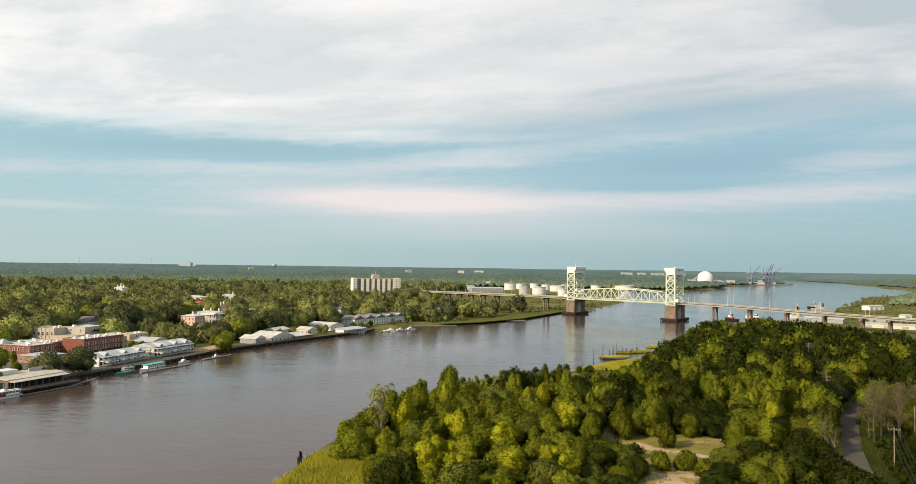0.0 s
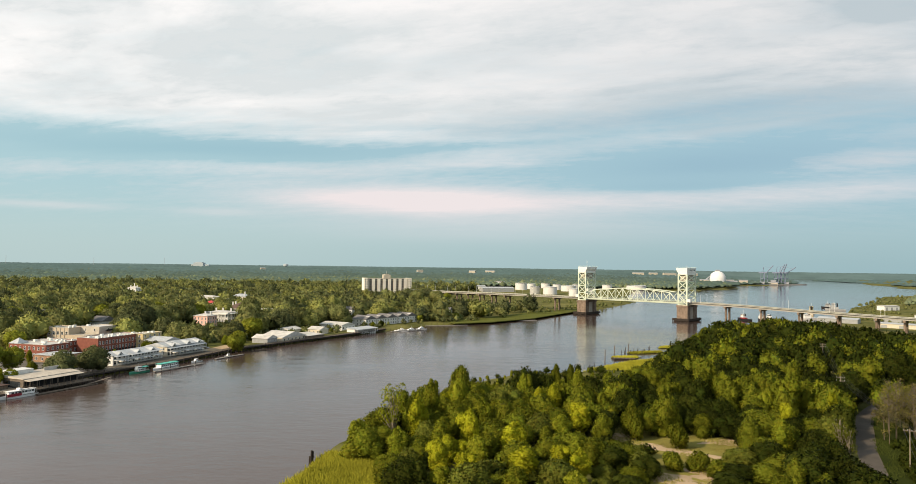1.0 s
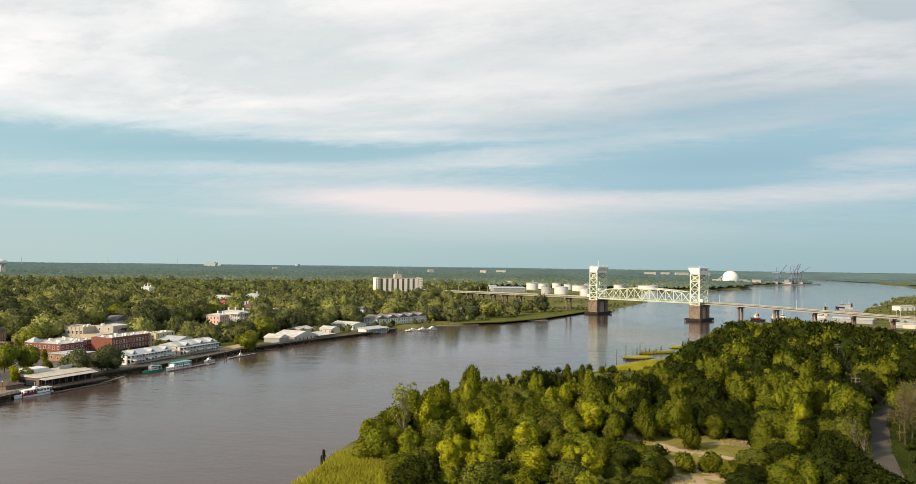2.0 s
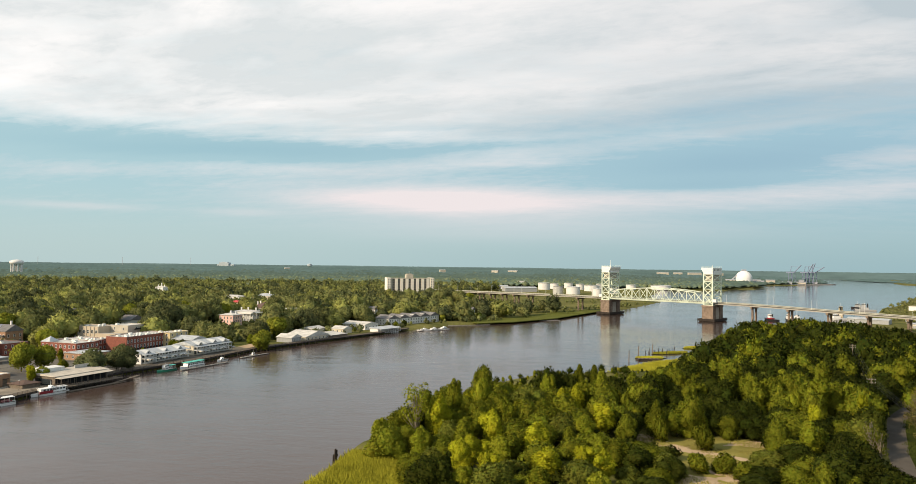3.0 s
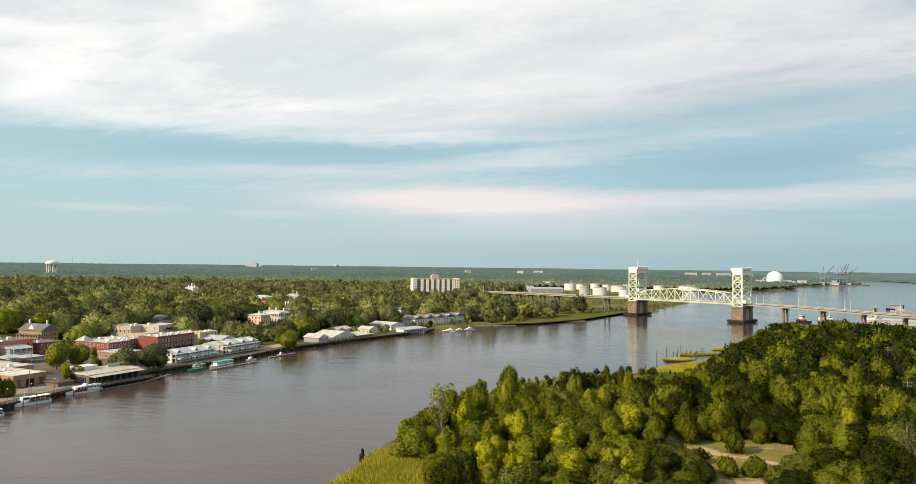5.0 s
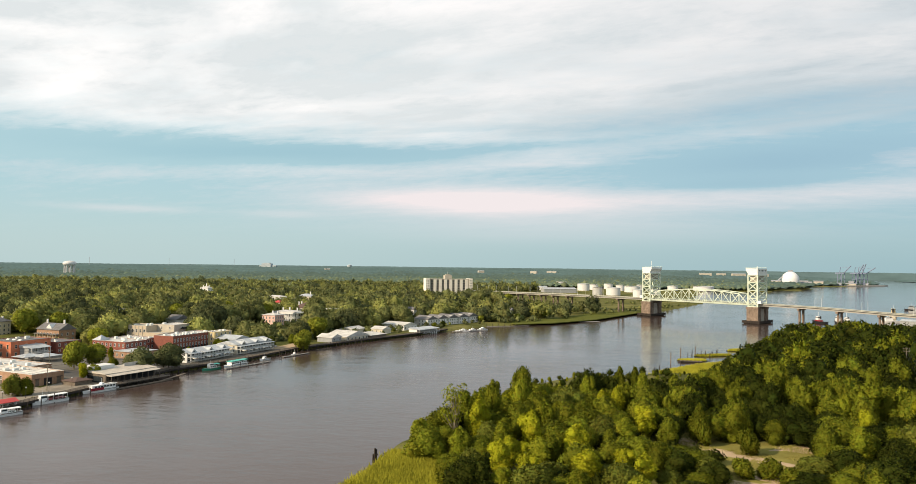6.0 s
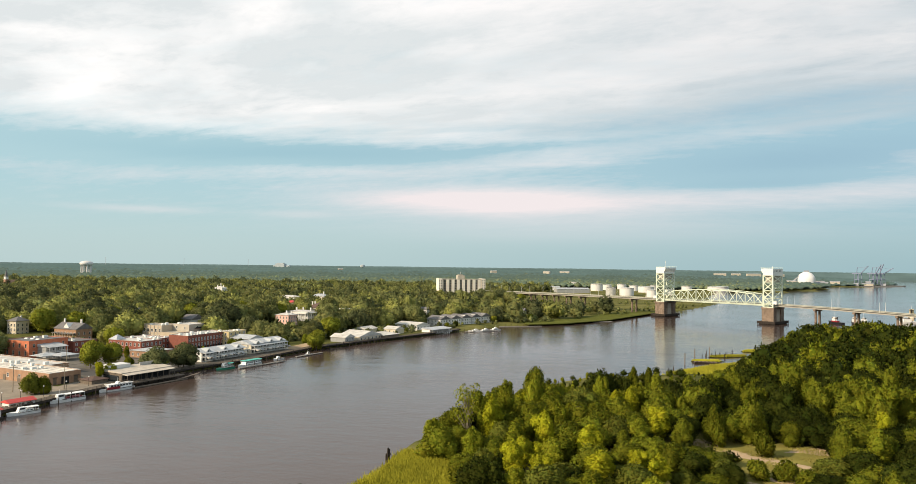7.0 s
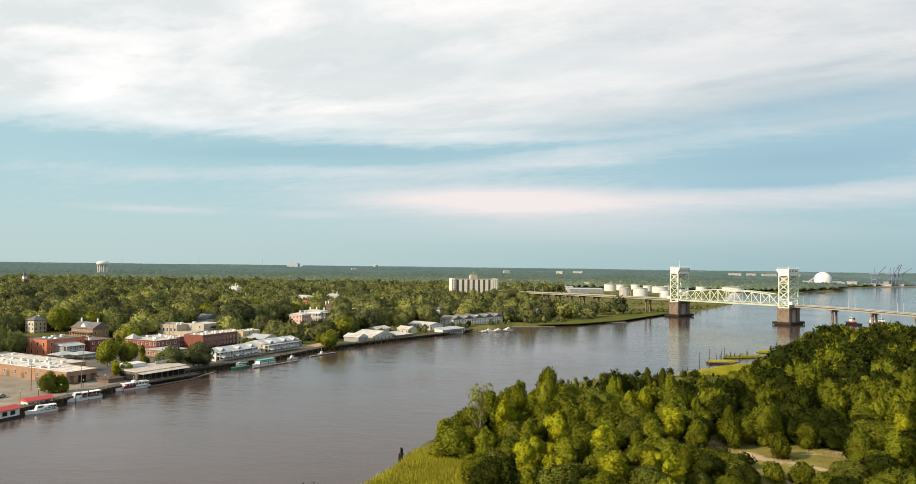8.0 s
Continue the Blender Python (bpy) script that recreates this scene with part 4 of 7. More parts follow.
def forest():
    rng, pick = np.random.default_rng(3), random.Random(4)
    hero = np.array([(x, y) for _, x, y, *_ in HERO])
    apart = lambda x, y, d: free_for_forest(x, y, d) & (np.min(np.hypot(x[:, None] - hero[:, 0], y[:, None] - hero[:, 1]), 1) > 4.6)
    spots = scatter(rng, 90000, 150, 300, 1.0, 7.6, lambda y: (-0.2 * y, 0.75 * y + 22), apart, 400)
    spots = spots[np.argsort(spots[:, 1])]
    joined = {}
    for count, (x, y, z) in enumerate(spots):
        point, inland = x < 0.18 * y, x > 0.5 * y
        # dark leaves crowd the +x side, standing for its cloud shade
        odds = [40, 3, 24, 10, 12, 11] if point else [5, 80, 0, 13, 0, 2] if inland else [18, 42, 5, 32, 1, 2]
        kind = pick.choices(["broad", "dark", "light", "poplar", "yellow", "grey"], odds)[0]
        high = (pick.uniform(5.5, 9.5) if y < 215 else pick.uniform(8, 11.5)) if point else pick.uniform(6.5, 10.5) if y < 225 else pick.uniform(7.5, 14.5)
        if kind in ("light", "poplar", "yellow"):
            high *= 1.15
        if 224 < y < 252 and 0.2 * y < x < 0.46 * y:  # dense edge behind the clearing, its shadow put into dark leaves
            kind, high = pick.choice(["dark", "dark", "broad"]), pick.uniform(7.0, 10.0)
        low = y < 212 and 0.17 * y < x < 0.44 * y  # kept low so the camera sees the open ground
        if low:
            high = pick.uniform(3.2, 5.8) if y < 200 else pick.uniform(2.5, 4.0)
            kind = pick.choice(["broad", "broad", "grey", "dark"])
        high = min(high, float(tree_limit(x, y)) * pick.uniform(0.8, 1.05)) if y > 225 else high
        full = {"light": 12.0, "poplar": 13.0, "yellow": 12.0, "grey": 9.0, "dark": 10.5}.get(kind, 10.0)
        wide = (high / full) ** 0.6 * pick.uniform(0.95, 1.4) * (1.3 if low else 1.05)
        if count < 135:
            plant(pick.choice(FOREST[kind]), "tree", LABEL[kind], x, y, wide, pick.uniform(0, 360), "trees of the riverside wood", z, high / full / wide)
        else:
            joined.setdefault(kind, []).append((x, y, z, high / full))
    for kind, name, label, mat, form, spread in (("broad", "riverside_broadleaves", "leafy green broadleaf trees in the riverside wood", LEAF, "round", 5.2), ("dark", "riverside_dark_trees", "dense dark green trees in the riverside wood, shade in their colour", LEAF_DARK_SHADED, "round", 5.3),
                                                 ("light", "riverside_light_poplars", "slender light green poplars in the riverside wood", LEAF_LIGHT, "tall", 3.3), ("poplar", "riverside_poplars", "upright green poplars in the riverside wood", LEAF, "tall", 3.8),
                                                 ("yellow", "riverside_cottonwoods", "bright yellow-green cottonwoods in the wood", LEAF_YELLOW, "tall", 3.4), ("grey", "riverside_willows", "dull grey-green willows in the riverside wood", LEAF_GREY, "round", 4.7)):
        if joined.get(kind):
            full = {"light": 12.0, "poplar": 13.0, "yellow": 12.0, "grey": 9.0, "dark": 10.5}.get(kind, 10.0)
            protos = [tree_kind(name, None, 300 + k, full, spread, 1700, 0.36, form, trunk_to=0.02, clumps=6) for k in range(4)]
            joined_trees(name, label, joined[kind], mat, protos, 6, size=(0.95, 1.15))
    back = scatter(rng, 60000, 297, 610, 1.0, 7.2, lambda y: (-0.2 * y, 0.75 * y + 22),
                   lambda x, y, d: free_for_forest(x, y, d) & ~((y > 560) & (x > 330)) & (y < 620 - 0.0 * x), 1100)
    tall = np.interp(back[:, 1], [258, 340, 420, 520], [0.98, 1.12, 1.3, 1.42])
    tall = np.minimum(tall, tree_limit(back[:, 0], back[:, 1]) / 14.0)
    back = np.column_stack([back, tall])
    sort = rng.random(len(back))
    slope = back[:, 0] / back[:, 1] + rng.normal(0, 0.03, len(back))
    inland, between = slope > 0.43, slope > 0.2
    # more dark leaves towards +x, cloud shade carried by leaf colour
    sort = np.where(inland, np.interp(sort, [0, 0.16, 0.985, 0.9999, 1], [0, 0.3, 0.72, 0.95, 0.999]), np.where(between, np.interp(sort, [0, 0.38, 0.9, 0.998, 1], [0, 0.3, 0.72, 0.95, 0.999]), np.interp(sort, [0, 0.40, 0.55, 0.9, 1], [0, 0.3, 0.72, 0.95, 0.999])))
    for name, label, mat, lo, hi, form, spread in (
            ("woodland", "closed canopy of green broadleaf trees by the river", LEAF, 0.0, 0.30, "round", 5.4), ("dark_woodland", "dark green broadleaf canopy by the river, shade in its colour", LEAF_DARK_SHADED, 0.30, 0.72, "round", 5.6),
            ("light_woodland", "light green poplars rising out of the riverside wood", LEAF_LIGHT, 0.72, 0.95, "tall", 4.0), ("yellow_woodland", "yellow-green cottonwoods in the riverside wood", LEAF_YELLOW, 0.95, 1.0, "tall", 3.4)):
        chosen = back[(sort >= lo) & (sort < hi)]
        for near_part, leaves, size, clumps in ((True, 1000, 0.42, 6), (False, 330, 0.64, 5)):
            protos = [tree_kind(name, None, 90 + k, 12.5, spread if k < 3 else 3.9, leaves, size, form if k < 3 else "tall", trunk_to=0.1, clumps=clumps, lump=FINE if near_part else COARSE) for k in range(5)]
            joined_trees(name if near_part else "far_" + name, label, chosen[(chosen[:, 1] < 335) == near_part], mat, protos, 5)
    low = scatter(rng, 60000, 118, 600, 1.25, 3.6, lambda y: (-0.2 * y, 0.75 * y + 22), lambda x, y, d: free_for_forest(x, y, d, 2.0), 700)
    shrubs = [tree_kind("shrub", None, 130 + k, 4.6, 2.9, 60, 0.6, "round", trunk_to=0.0, clumps=2, lump=COARSE) for k in range(4)]
    # the dark leaf colour paints the deep shade between the trees
    joined_trees("undergrowth", "dense green shrubs under the trees", low, LEAF_DARK_SHADED, shrubs, 9, "shrubs", (0.5, 1.0))


forest()


# ---- the near bank: road, clearing, reeds ----
def blob(cx, cy, rx, ry, turn, z, seed, n=40, rough=0.22):
    """An irregular flat patch."""
    rng = np.random.default_rng(seed)
    ph, a = rng.random(4) * 6.28, np.linspace(0, math.tau, n, endpoint=False)
    r = 1 + rough * (np.sin(2 * a + ph[0]) * 0.5 + np.sin(3 * a + ph[1]) * 0.6 + np.sin(5 * a + ph[2]) * 0.5 + np.sin(9 * a + ph[3]) * 0.3)
    c, s = math.cos(radians(turn)), math.sin(radians(turn))
    pts = [(cx + c * rx * q * math.cos(t) - s * ry * q * math.sin(t), cy + s * rx * q * math.cos(t) + c * ry * q * math.sin(t)) for q, t in zip(r, a)]
    return Shape().slab(pts, z - 0.4, z)


def strip(centre, width, z0, z1):
    """A band along a line of (x, y) points."""
    pts = [Vector((x, y)) for x, y in centre]
    left, right = [], []
    for k, p in enumerate(pts):
        d = (pts[min(k + 1, len(pts) - 1)] - pts[max(k - 1, 0)]).normalized()
        nrm = Vector((-d.y, d.x)) * width / 2
        left.append(p + nrm), right.append(p - nrm)
    v = [(q.x, q.y, z) for l, r in zip(left, right) for q, z in ((l, z0), (r, z0), (r, z1), (l, z1))]
    f = [(4 * k + i, 4 * k + (i + 1) % 4, 4 * k + 4 + (i + 1) % 4, 4 * k + 4 + i) for k in range(len(pts) - 1) for i in range(4)]
    n = 4 * (len(pts) - 1)
    return Shape().add(v, f + [(3, 2, 1, 0), (n, n + 1, n + 2, n + 3)])


EARTH = material("worn_earth_edge", (0.13, 0.105, 0.07), 0.95, vary=0.4, scale=0.3, fine=3.0, coords="World")
ROAD = material("worn_grey_road", (0.098, 0.083, 0.068), 0.9, vary=0.25, scale=0.15, fine=3.0, coords="World")
line = [(float(road_x(y)), y) for y in range(60, 312, 6)]
tagged(part("road", strip(line, 5.4, 1.6, 1.95), ROAD), "narrow worn grey road curving through the wood", "road", kind="structure")
tagged(part("road_shoulder", strip(line, 5.8, 1.5, 1.925), EARTH), "gravelly shoulder of the road", "road", kind="structure")
verge = strip([(float(road_x(y)) + 13, y) for y in range(60, 262, 6)], 20, 1.5, 1.915)
tagged(part("verge", verge, GRASS_SHADED), "mown green verge beside the road", "grass", kind="structure")
tagged(part("clearing", blob(66, 203, 30, 34, -8, 1.92, 3), DRY_GRASS), "grassy clearing in the wood", "grass", kind="structure")
for cx, cy, rx, ry, turn, seed in ((49, 227, 7.5, 6, -35, 1), (60, 213, 10, 4.5, -30, 2), (83, 222, 8, 3, 10, 5), (55, 182, 12, 5, -20, 6), (66, 186, 8, 4, -40, 7), (77, 203, 5, 2.5, -20, 8)):
    tagged(part("sand_patch", blob(cx, cy, rx, ry, turn, 1.94, seed, rough=0.4), SAND), "bare pale sand in the clearing", "sand", kind="structure")


def tufts(name, label, spots, mat, height, seed, blades=14, spread=0.8):
    """Reeds or tall grass: bent narrow blades, one object."""
    rng = np.random.default_rng(seed)
    n = len(spots) * blades
    base = np.repeat(np.asarray(spots)[:, :3], blades, 0) + np.column_stack([rng.normal(0, spread, (n, 2)), np.zeros(n)])
    a, h = rng.random(n) * math.tau, height * (0.6 + 0.6 * rng.random(n))
    side = np.column_stack([np.cos(a), np.sin(a), np.zeros(n)]) * 0.16
    tip = base + np.column_stack([rng.normal(0, 0.35, n), rng.normal(0, 0.35, n), h])
    v = np.stack([base - side, base + side, tip], 1).reshape(-1, 3)
    face = np.cross(v[1::3] - v[0::3], v[2::3] - v[0::3])
    turn = face @ np.array([-0.5, -0.86, 0.0]) < 0
    v = v.reshape(-1, 3, 3)
    v[turn] = v[turn][:, [1, 0, 2]]
    v = v.reshape(-1, 3)
    face[turn] *= -1
    face /= np.linalg.norm(face, axis=1)[:, None]
    nr = np.repeat(face + np.array([0, 0, 0.9]), 3, 0)
    nr /= np.linalg.norm(nr, axis=1)[:, None]
    return tagged(new(name, soup(name, v, np.arange(3 * n).reshape(-1, 3), mat, nr)), label, "reeds", kind="stuff")


def reeds():
    rng = np.random.default_rng(12)
    point = lambda x, y, d: (d > 0.9) & (x < -15) & (y < 191 + (-17 - x) * 0.45)
    a = scatter(rng, 60000, 150, 215, 1.0, 0.7, lambda y: (-62 + 0 * y, -2 + 0 * y), point, 3600)
    tufts("reeds", "bright yellow-green reeds on the river point", a, REED, 1.5, 1, 18, 0.9)
    b = scatter(rng, 60000, 372, 480, 1.0, 0.9, lambda y: (40 + 0 * y, 150 + 0 * y), lambda x, y, d: (d > 0.3) & (d < 30) & ~is_east(x, y), 2200)
    tufts("marsh_grass", "yellow-green marsh grass along the bank", b, REED, 1.3, 2, 10, 0.9)
    for k, (cx, cy, rx, ry, turn) in enumerate(((101, 437, 9, 3.2, 10), (121, 464, 14, 3.6, 22), (146, 497, 8, 2.6, 30))):
        isle = tagged(part("marsh_islet", blob(cx, cy, rx, ry, turn, 0.25, 20 + k), GRASS_SHADED), "low marsh islet in the shallows", "marsh", kind="structure")
        t = rng.random(500) * math.tau
        q = np.sqrt(rng.random(500)) * 0.95
        c, s = math.cos(radians(turn)), math.sin(radians(turn))
        u, w = rx * q * np.cos(t), ry * q * np.sin(t)
        tufts("marsh_grass", "yellow-green marsh grass on a low islet", np.column_stack([cx + c * u - s * w, cy + s * u + c * w, np.full(500, 0.2)]), REED, 1.2, 30 + k, 7, 0.5)


reeds()


def verge_grass():
    rng = np.random.default_rng(14)
    a = scatter(rng, 20000, 175, 240, 1.0, 0.8, lambda y: (38 + 0 * y, 94 + 0 * y), lambda x, y, d: in_clearing(x, y) & (np.sin(x * 0.4) + np.sin(y * 0.5 + x * 0.2) > 0.1), 700)
    tufts("clearing_grass", "dry tufts of grass in the clearing", a, DRY_GRASS, 0.5, 15, 8, 0.5)


def road_growth():
    """Rough grass and low bushes along the road."""
    rng = np.random.default_rng(61)
    a = scatter(rng, 30000, 150, 262, 1.0, 1.1, lambda y: (road_x(y) + 3.4, road_x(y) + 24), lambda x, y, d: np.sin(x * 0.3) + np.sin(y * 0.23 + 1) > -0.6, 1500)
    tufts("verge_grass", "rough grass beside the road, shade in its dark green", a, GRASS_SHADED, 0.7, 62, 9, 0.6)
    b = scatter(rng, 30000, 150, 262, 1.0, 3.0, lambda y: (road_x(y) + 9, road_x(y) + 32), lambda x, y, d: np.sin(x * 0.21) * np.sin(y * 0.17) + 0.3 * np.sin(x * 0.7) > 0.05, 140)
    pr = [tree_kind("shrub", None, 270 + k, 3.2, 2.1, 260, 0.34, "round", trunk_to=0.0, clumps=3, lump=COARSE) for k in range(3)]
    joined_trees("verge_shrubs", "low green bushes on the verge of the road", b, LEAF_DARK_SHADED, pr, 63, "shrubs", (0.4, 1.1))


verge_grass()
road_growth()

# ---- town trees ----
TOWN = [tree_kind("town", LEAF_TOWN, 71 + k, 15.0, 9.0, 2300, 0.6, clumps=8, trunk_to=0.08) for k in range(3)] + [tree_kind("town", LEAF_LIME, 85, 13.0, 6.6, 2000, 0.5, clumps=7, trunk_to=0.1)]
TOWN += [tree_kind("town", LEAF_OAK, 81, 15.0, 9.4, 2300, 0.6, clumps=8, trunk_to=0.08), tree_kind("town", LEAF_PALE, 83, 14.0, 8.4, 2200, 0.6, clumps=8, trunk_to=0.08)]
FREE = []  # (x, y, radius) kept free of trees
FOOTPRINTS = []  # (x, y, radius) of the houses
SHORE_TREES = [(-233, 327, 1.05, "bright"), (-227, 336, 0.9, "bright"), (-205, 294, 0.72, "yellow"), (-203, 299, 0.55, "bright"), (-211, 259, 0.95, "grey"), (-208, 262, 0.7, "broad"), (-195, 324, 0.8, "oak"), (-189, 340, 0.82, "oak"),
               (-150, 436, 0.95, "bright"), (-152, 448, 0.8, "bright"), (-191, 412, 0.7, "dark"), (-197, 418, 0.6, "broad"), (-240, 300, 0.5, "broad"), (-176, 450, 0.6, "grey"), (-166, 462, 0.6, "broad"), (-120, 545, 0.6, "dark"), (-214, 330, 0.6, "broad"), (-236, 362, 0.6, "light"), (-206, 352, 0.5, "broad"), (-201, 360, 0.55, "dark"), (-199, 380, 0.5, "light"),
               (-203, 425, 0.6, "broad"), (-183, 432, 0.65, "dark"), (-170, 436, 0.55, "grey"), (-162, 470, 0.7, "broad"), (-170, 480, 0.8, "town"),
               (-155, 486, 0.6, "dark"), (-112, 556, 0.4, "grey"), (-128, 556, 0.6, "broad"), (-84, 598, 0.5, "broad"), (-78, 610, 0.5, "dark"), (-36, 676, 0.56, "town"), (-22, 690, 0.62, "town"), (-48, 668, 0.53, "bright"), (-12, 702, 0.50, "bright"), (29, 875, 0.55, "oak"), (14, 850, 0.5, "town"), (4, 838, 0.5, "bright"),
               (-30, 705, 0.62, "bright"), (-12, 742, 0.5, "oak"), (-60, 690, 0.68, "bright"),
               (-86, 955, 1.4, "oak"), (-72, 938, 1.35, "town"), (-57, 950, 1.45, "oak"), (-43, 942, 1.3, "town"), (-31, 962, 1.2, "bright"), (-66, 985, 1.4, "town"), (-20, 905, 0.50, "town"), (0, 950, 0.68, "bright"), (96, 1010, 0.5, "oak"), (-30, 860, 0.56, "bright")]


def crowns_far(name, label, spots, mat, seed, flat=0.8, soft=0.0):
    """Far crowns as uneven low lumps, one object."""
    rng = np.random.default_rng(seed)
    n = len(spots)
    spots = np.asarray(spots)
    base, tri = COARSE if soft < 0.1 else (BALL_V, BALL_F)
    jig = 1 + rng.normal(0, 0.2, (n, len(base), 1))
    v = base[None] * jig * spots[:, None, 3:4] * np.array([1, 1, flat]) + spots[:, None, :3]
    f = tri[None] + (np.arange(n) * len(base))[:, None, None]
    nr = np.tile(base * (1 - soft) + np.array([0, 0, soft + 0.15]), (n, 1))
    nr /= np.linalg.norm(nr, axis=1)[:, None]
    tagged(new(name, soup(name, v.reshape(-1, 3), f.reshape(-1, 3), mat, nr)), label, "woodland", kind="stuff")


def town_test(x, y, d):
    ok = is_east(x, y) & (d > np.interp(y, [200, 440, 470, 700], [125, 112, 30, 24]))
    ok &= ~((y > 690) & (d < 60) & (np.sin(x * 0.11) * np.sin(y * 0.13) < 0.2)) & ~((y > 690) & (d < 16)) & ~((x > -90) & (y > 840) & (d < 320))
    for a, b, r in FREE:
        ok &= (x - a) ** 2 + (y - b) ** 2 > (r + 2.5) ** 2
    return ok


def town_trees():
    rng, pick = np.random.default_rng(17), random.Random(18)
    near = scatter(rng, 60000, 300, 620, 1.0, 15.0, lambda y: (-0.92 * y - 20, 0.0 * y), lambda x, y, d: town_test(x, y, d) & (d < 210), 60)
    for x, y, z in near:
        plant(pick.choice(TOWN), "tree", "large leafy street tree among the houses", x, y, pick.uniform(0.85, 1.25), pick.uniform(0, 360), "trees of the town", z, pick.uniform(0.85, 1.1))
    for x, y, s, kind in SHORE_TREES:
        plant(FOREST[kind][0] if kind in FOREST else TOWN[{"bright": 3, "oak": 4}.get(kind, 0)], "tree", {"light": "bright green tree beside the boardwalk", "yellow": "yellow-green tree beside the river walk", "grey": "dull green tree beside the river walk"}.get(kind, "leafy green tree beside the waterfront"),
              x, y, s, x * 7 % 360, "trees of the waterfront")
    seen = near[:, :2]
    away = lambda x, y, d: town_test(x, y, d) & (np.min(np.hypot(x[:, None] - seen[:, 0], y[:, None] - seen[:, 1]), 1) > 7)
    mid = scatter(rng, 60000, 300, 1500, 0.8, 16.0, lambda y: (-0.92 * y - 20, 0.12 * y), lambda x, y, d: away(x, y, d) & (rng.random(len(x)) < np.interp(y, [900, 1500], [1, 0.15])), 2400)
    sort = rng.random(len(mid))
    for name, label, mat, lo, hi in (("town_woodland", "leafy green canopy over the town", LEAF_TOWN, 0, 0.48), ("dark_town_woodland", "darker green oaks over the town", LEAF_OAK, 0.48, 0.74), ("light_town_woodland", "lighter green trees over the town", LEAF_PALE, 0.74, 1.0)):
        chosen = mid[(sort >= lo) & (sort < hi)]
        for near_part, leaves, size, clumps in ((True, 800, 0.85, 7), (False, 135, 1.45, 4)):
            pr = [tree_kind(name, None, 160 + k, 14.5, 9.2, leaves, size, "round", trunk_to=0.04, clumps=clumps, lump=FINE if near_part else COARSE) for k in range(5)]
            joined_trees(name if near_part else "far_" + name, label, chosen[(chosen[:, 1] < 660) == near_part], mat, pr, 4, "woodland", (0.75, 1.3))


def bank_shrubs():
    rng = np.random.default_rng(33)
    spots = scatter(rng, 30000, 640, 1250, 1.0, 7.0, lambda y: (-90 + 0 * y, 0.28 * y), lambda x, y, d: is_east(x, y) & (d > 4) & (d < 330) & (np.sin(x * 0.05 + 1) * np.sin(y * 0.043) + 0.35 * np.sin(x * 0.21) > 0.2), 330)
    pr = [tree_kind("shrub", None, 230 + k, 5.0, 3.2, 70, 0.8, "round", trunk_to=0.0, clumps=2, lump=COARSE) for k in range(3)]
    west = scatter(rng, 30000, 640, 1500, 1.0, 8.0, lambda y: (360 + 0 * y, 0.78 * y + 20), lambda x, y, d: ~is_east(x, y) & (d > 3) & (x > 430) & (np.sin(x * 0.03 + 2) * np.sin(y * 0.025) + 0.4 * np.sin(x * 0.17 + y * 0.05) > 0.0), 420)
    joined_trees("far_bank_shrubs", "scattered trees and scrub on the far bank", west, LEAF_TOWN, pr, 35, "shrubs", (0.3, 1.0))
    joined_trees("bank_shrubs", "scattered green shrubs on the open bank", spots, LEAF_TOWN, pr, 34, "shrubs", (0.3, 0.9))


def garden_shrubs():
    """Hedges and small trees in the gardens between the houses."""
    rng = np.random.default_rng(51)
    houses = np.array(FOOTPRINTS)
    clear = lambda x, y: np.min(np.hypot(x[:, None] - houses[:, 0], y[:, None] - houses[:, 1]) - houses[:, 2], 1) > 2.0
    spots = scatter(rng, 90000, 400, 860, 1.0, 3.9, lambda y: (-0.75 * y, 0.02 * y), lambda x, y, d: is_east(x, y) & (d > np.interp(y, [400, 440, 480, 700], [95, 60, 9, 7])) & clear(x, y), 1500)
    pr = [tree_kind("shrub", None, 250 + k, 4.4, 3.0, 50, 0.8, "round", trunk_to=0.0, clumps=2, lump=COARSE) for k in range(4)]
    sort = rng.random(len(spots))
    joined_trees("garden_shrubs", "dark hedges and shrubs in the gardens", spots[sort < 0.6], LEAF_OAK, pr, 52, "shrubs", (0.5, 1.2))
    joined_trees("light_garden_shrubs", "lighter green shrubs in the gardens", spots[sort >= 0.6], LEAF_TOWN, pr, 53, "shrubs", (0.5, 1.3))


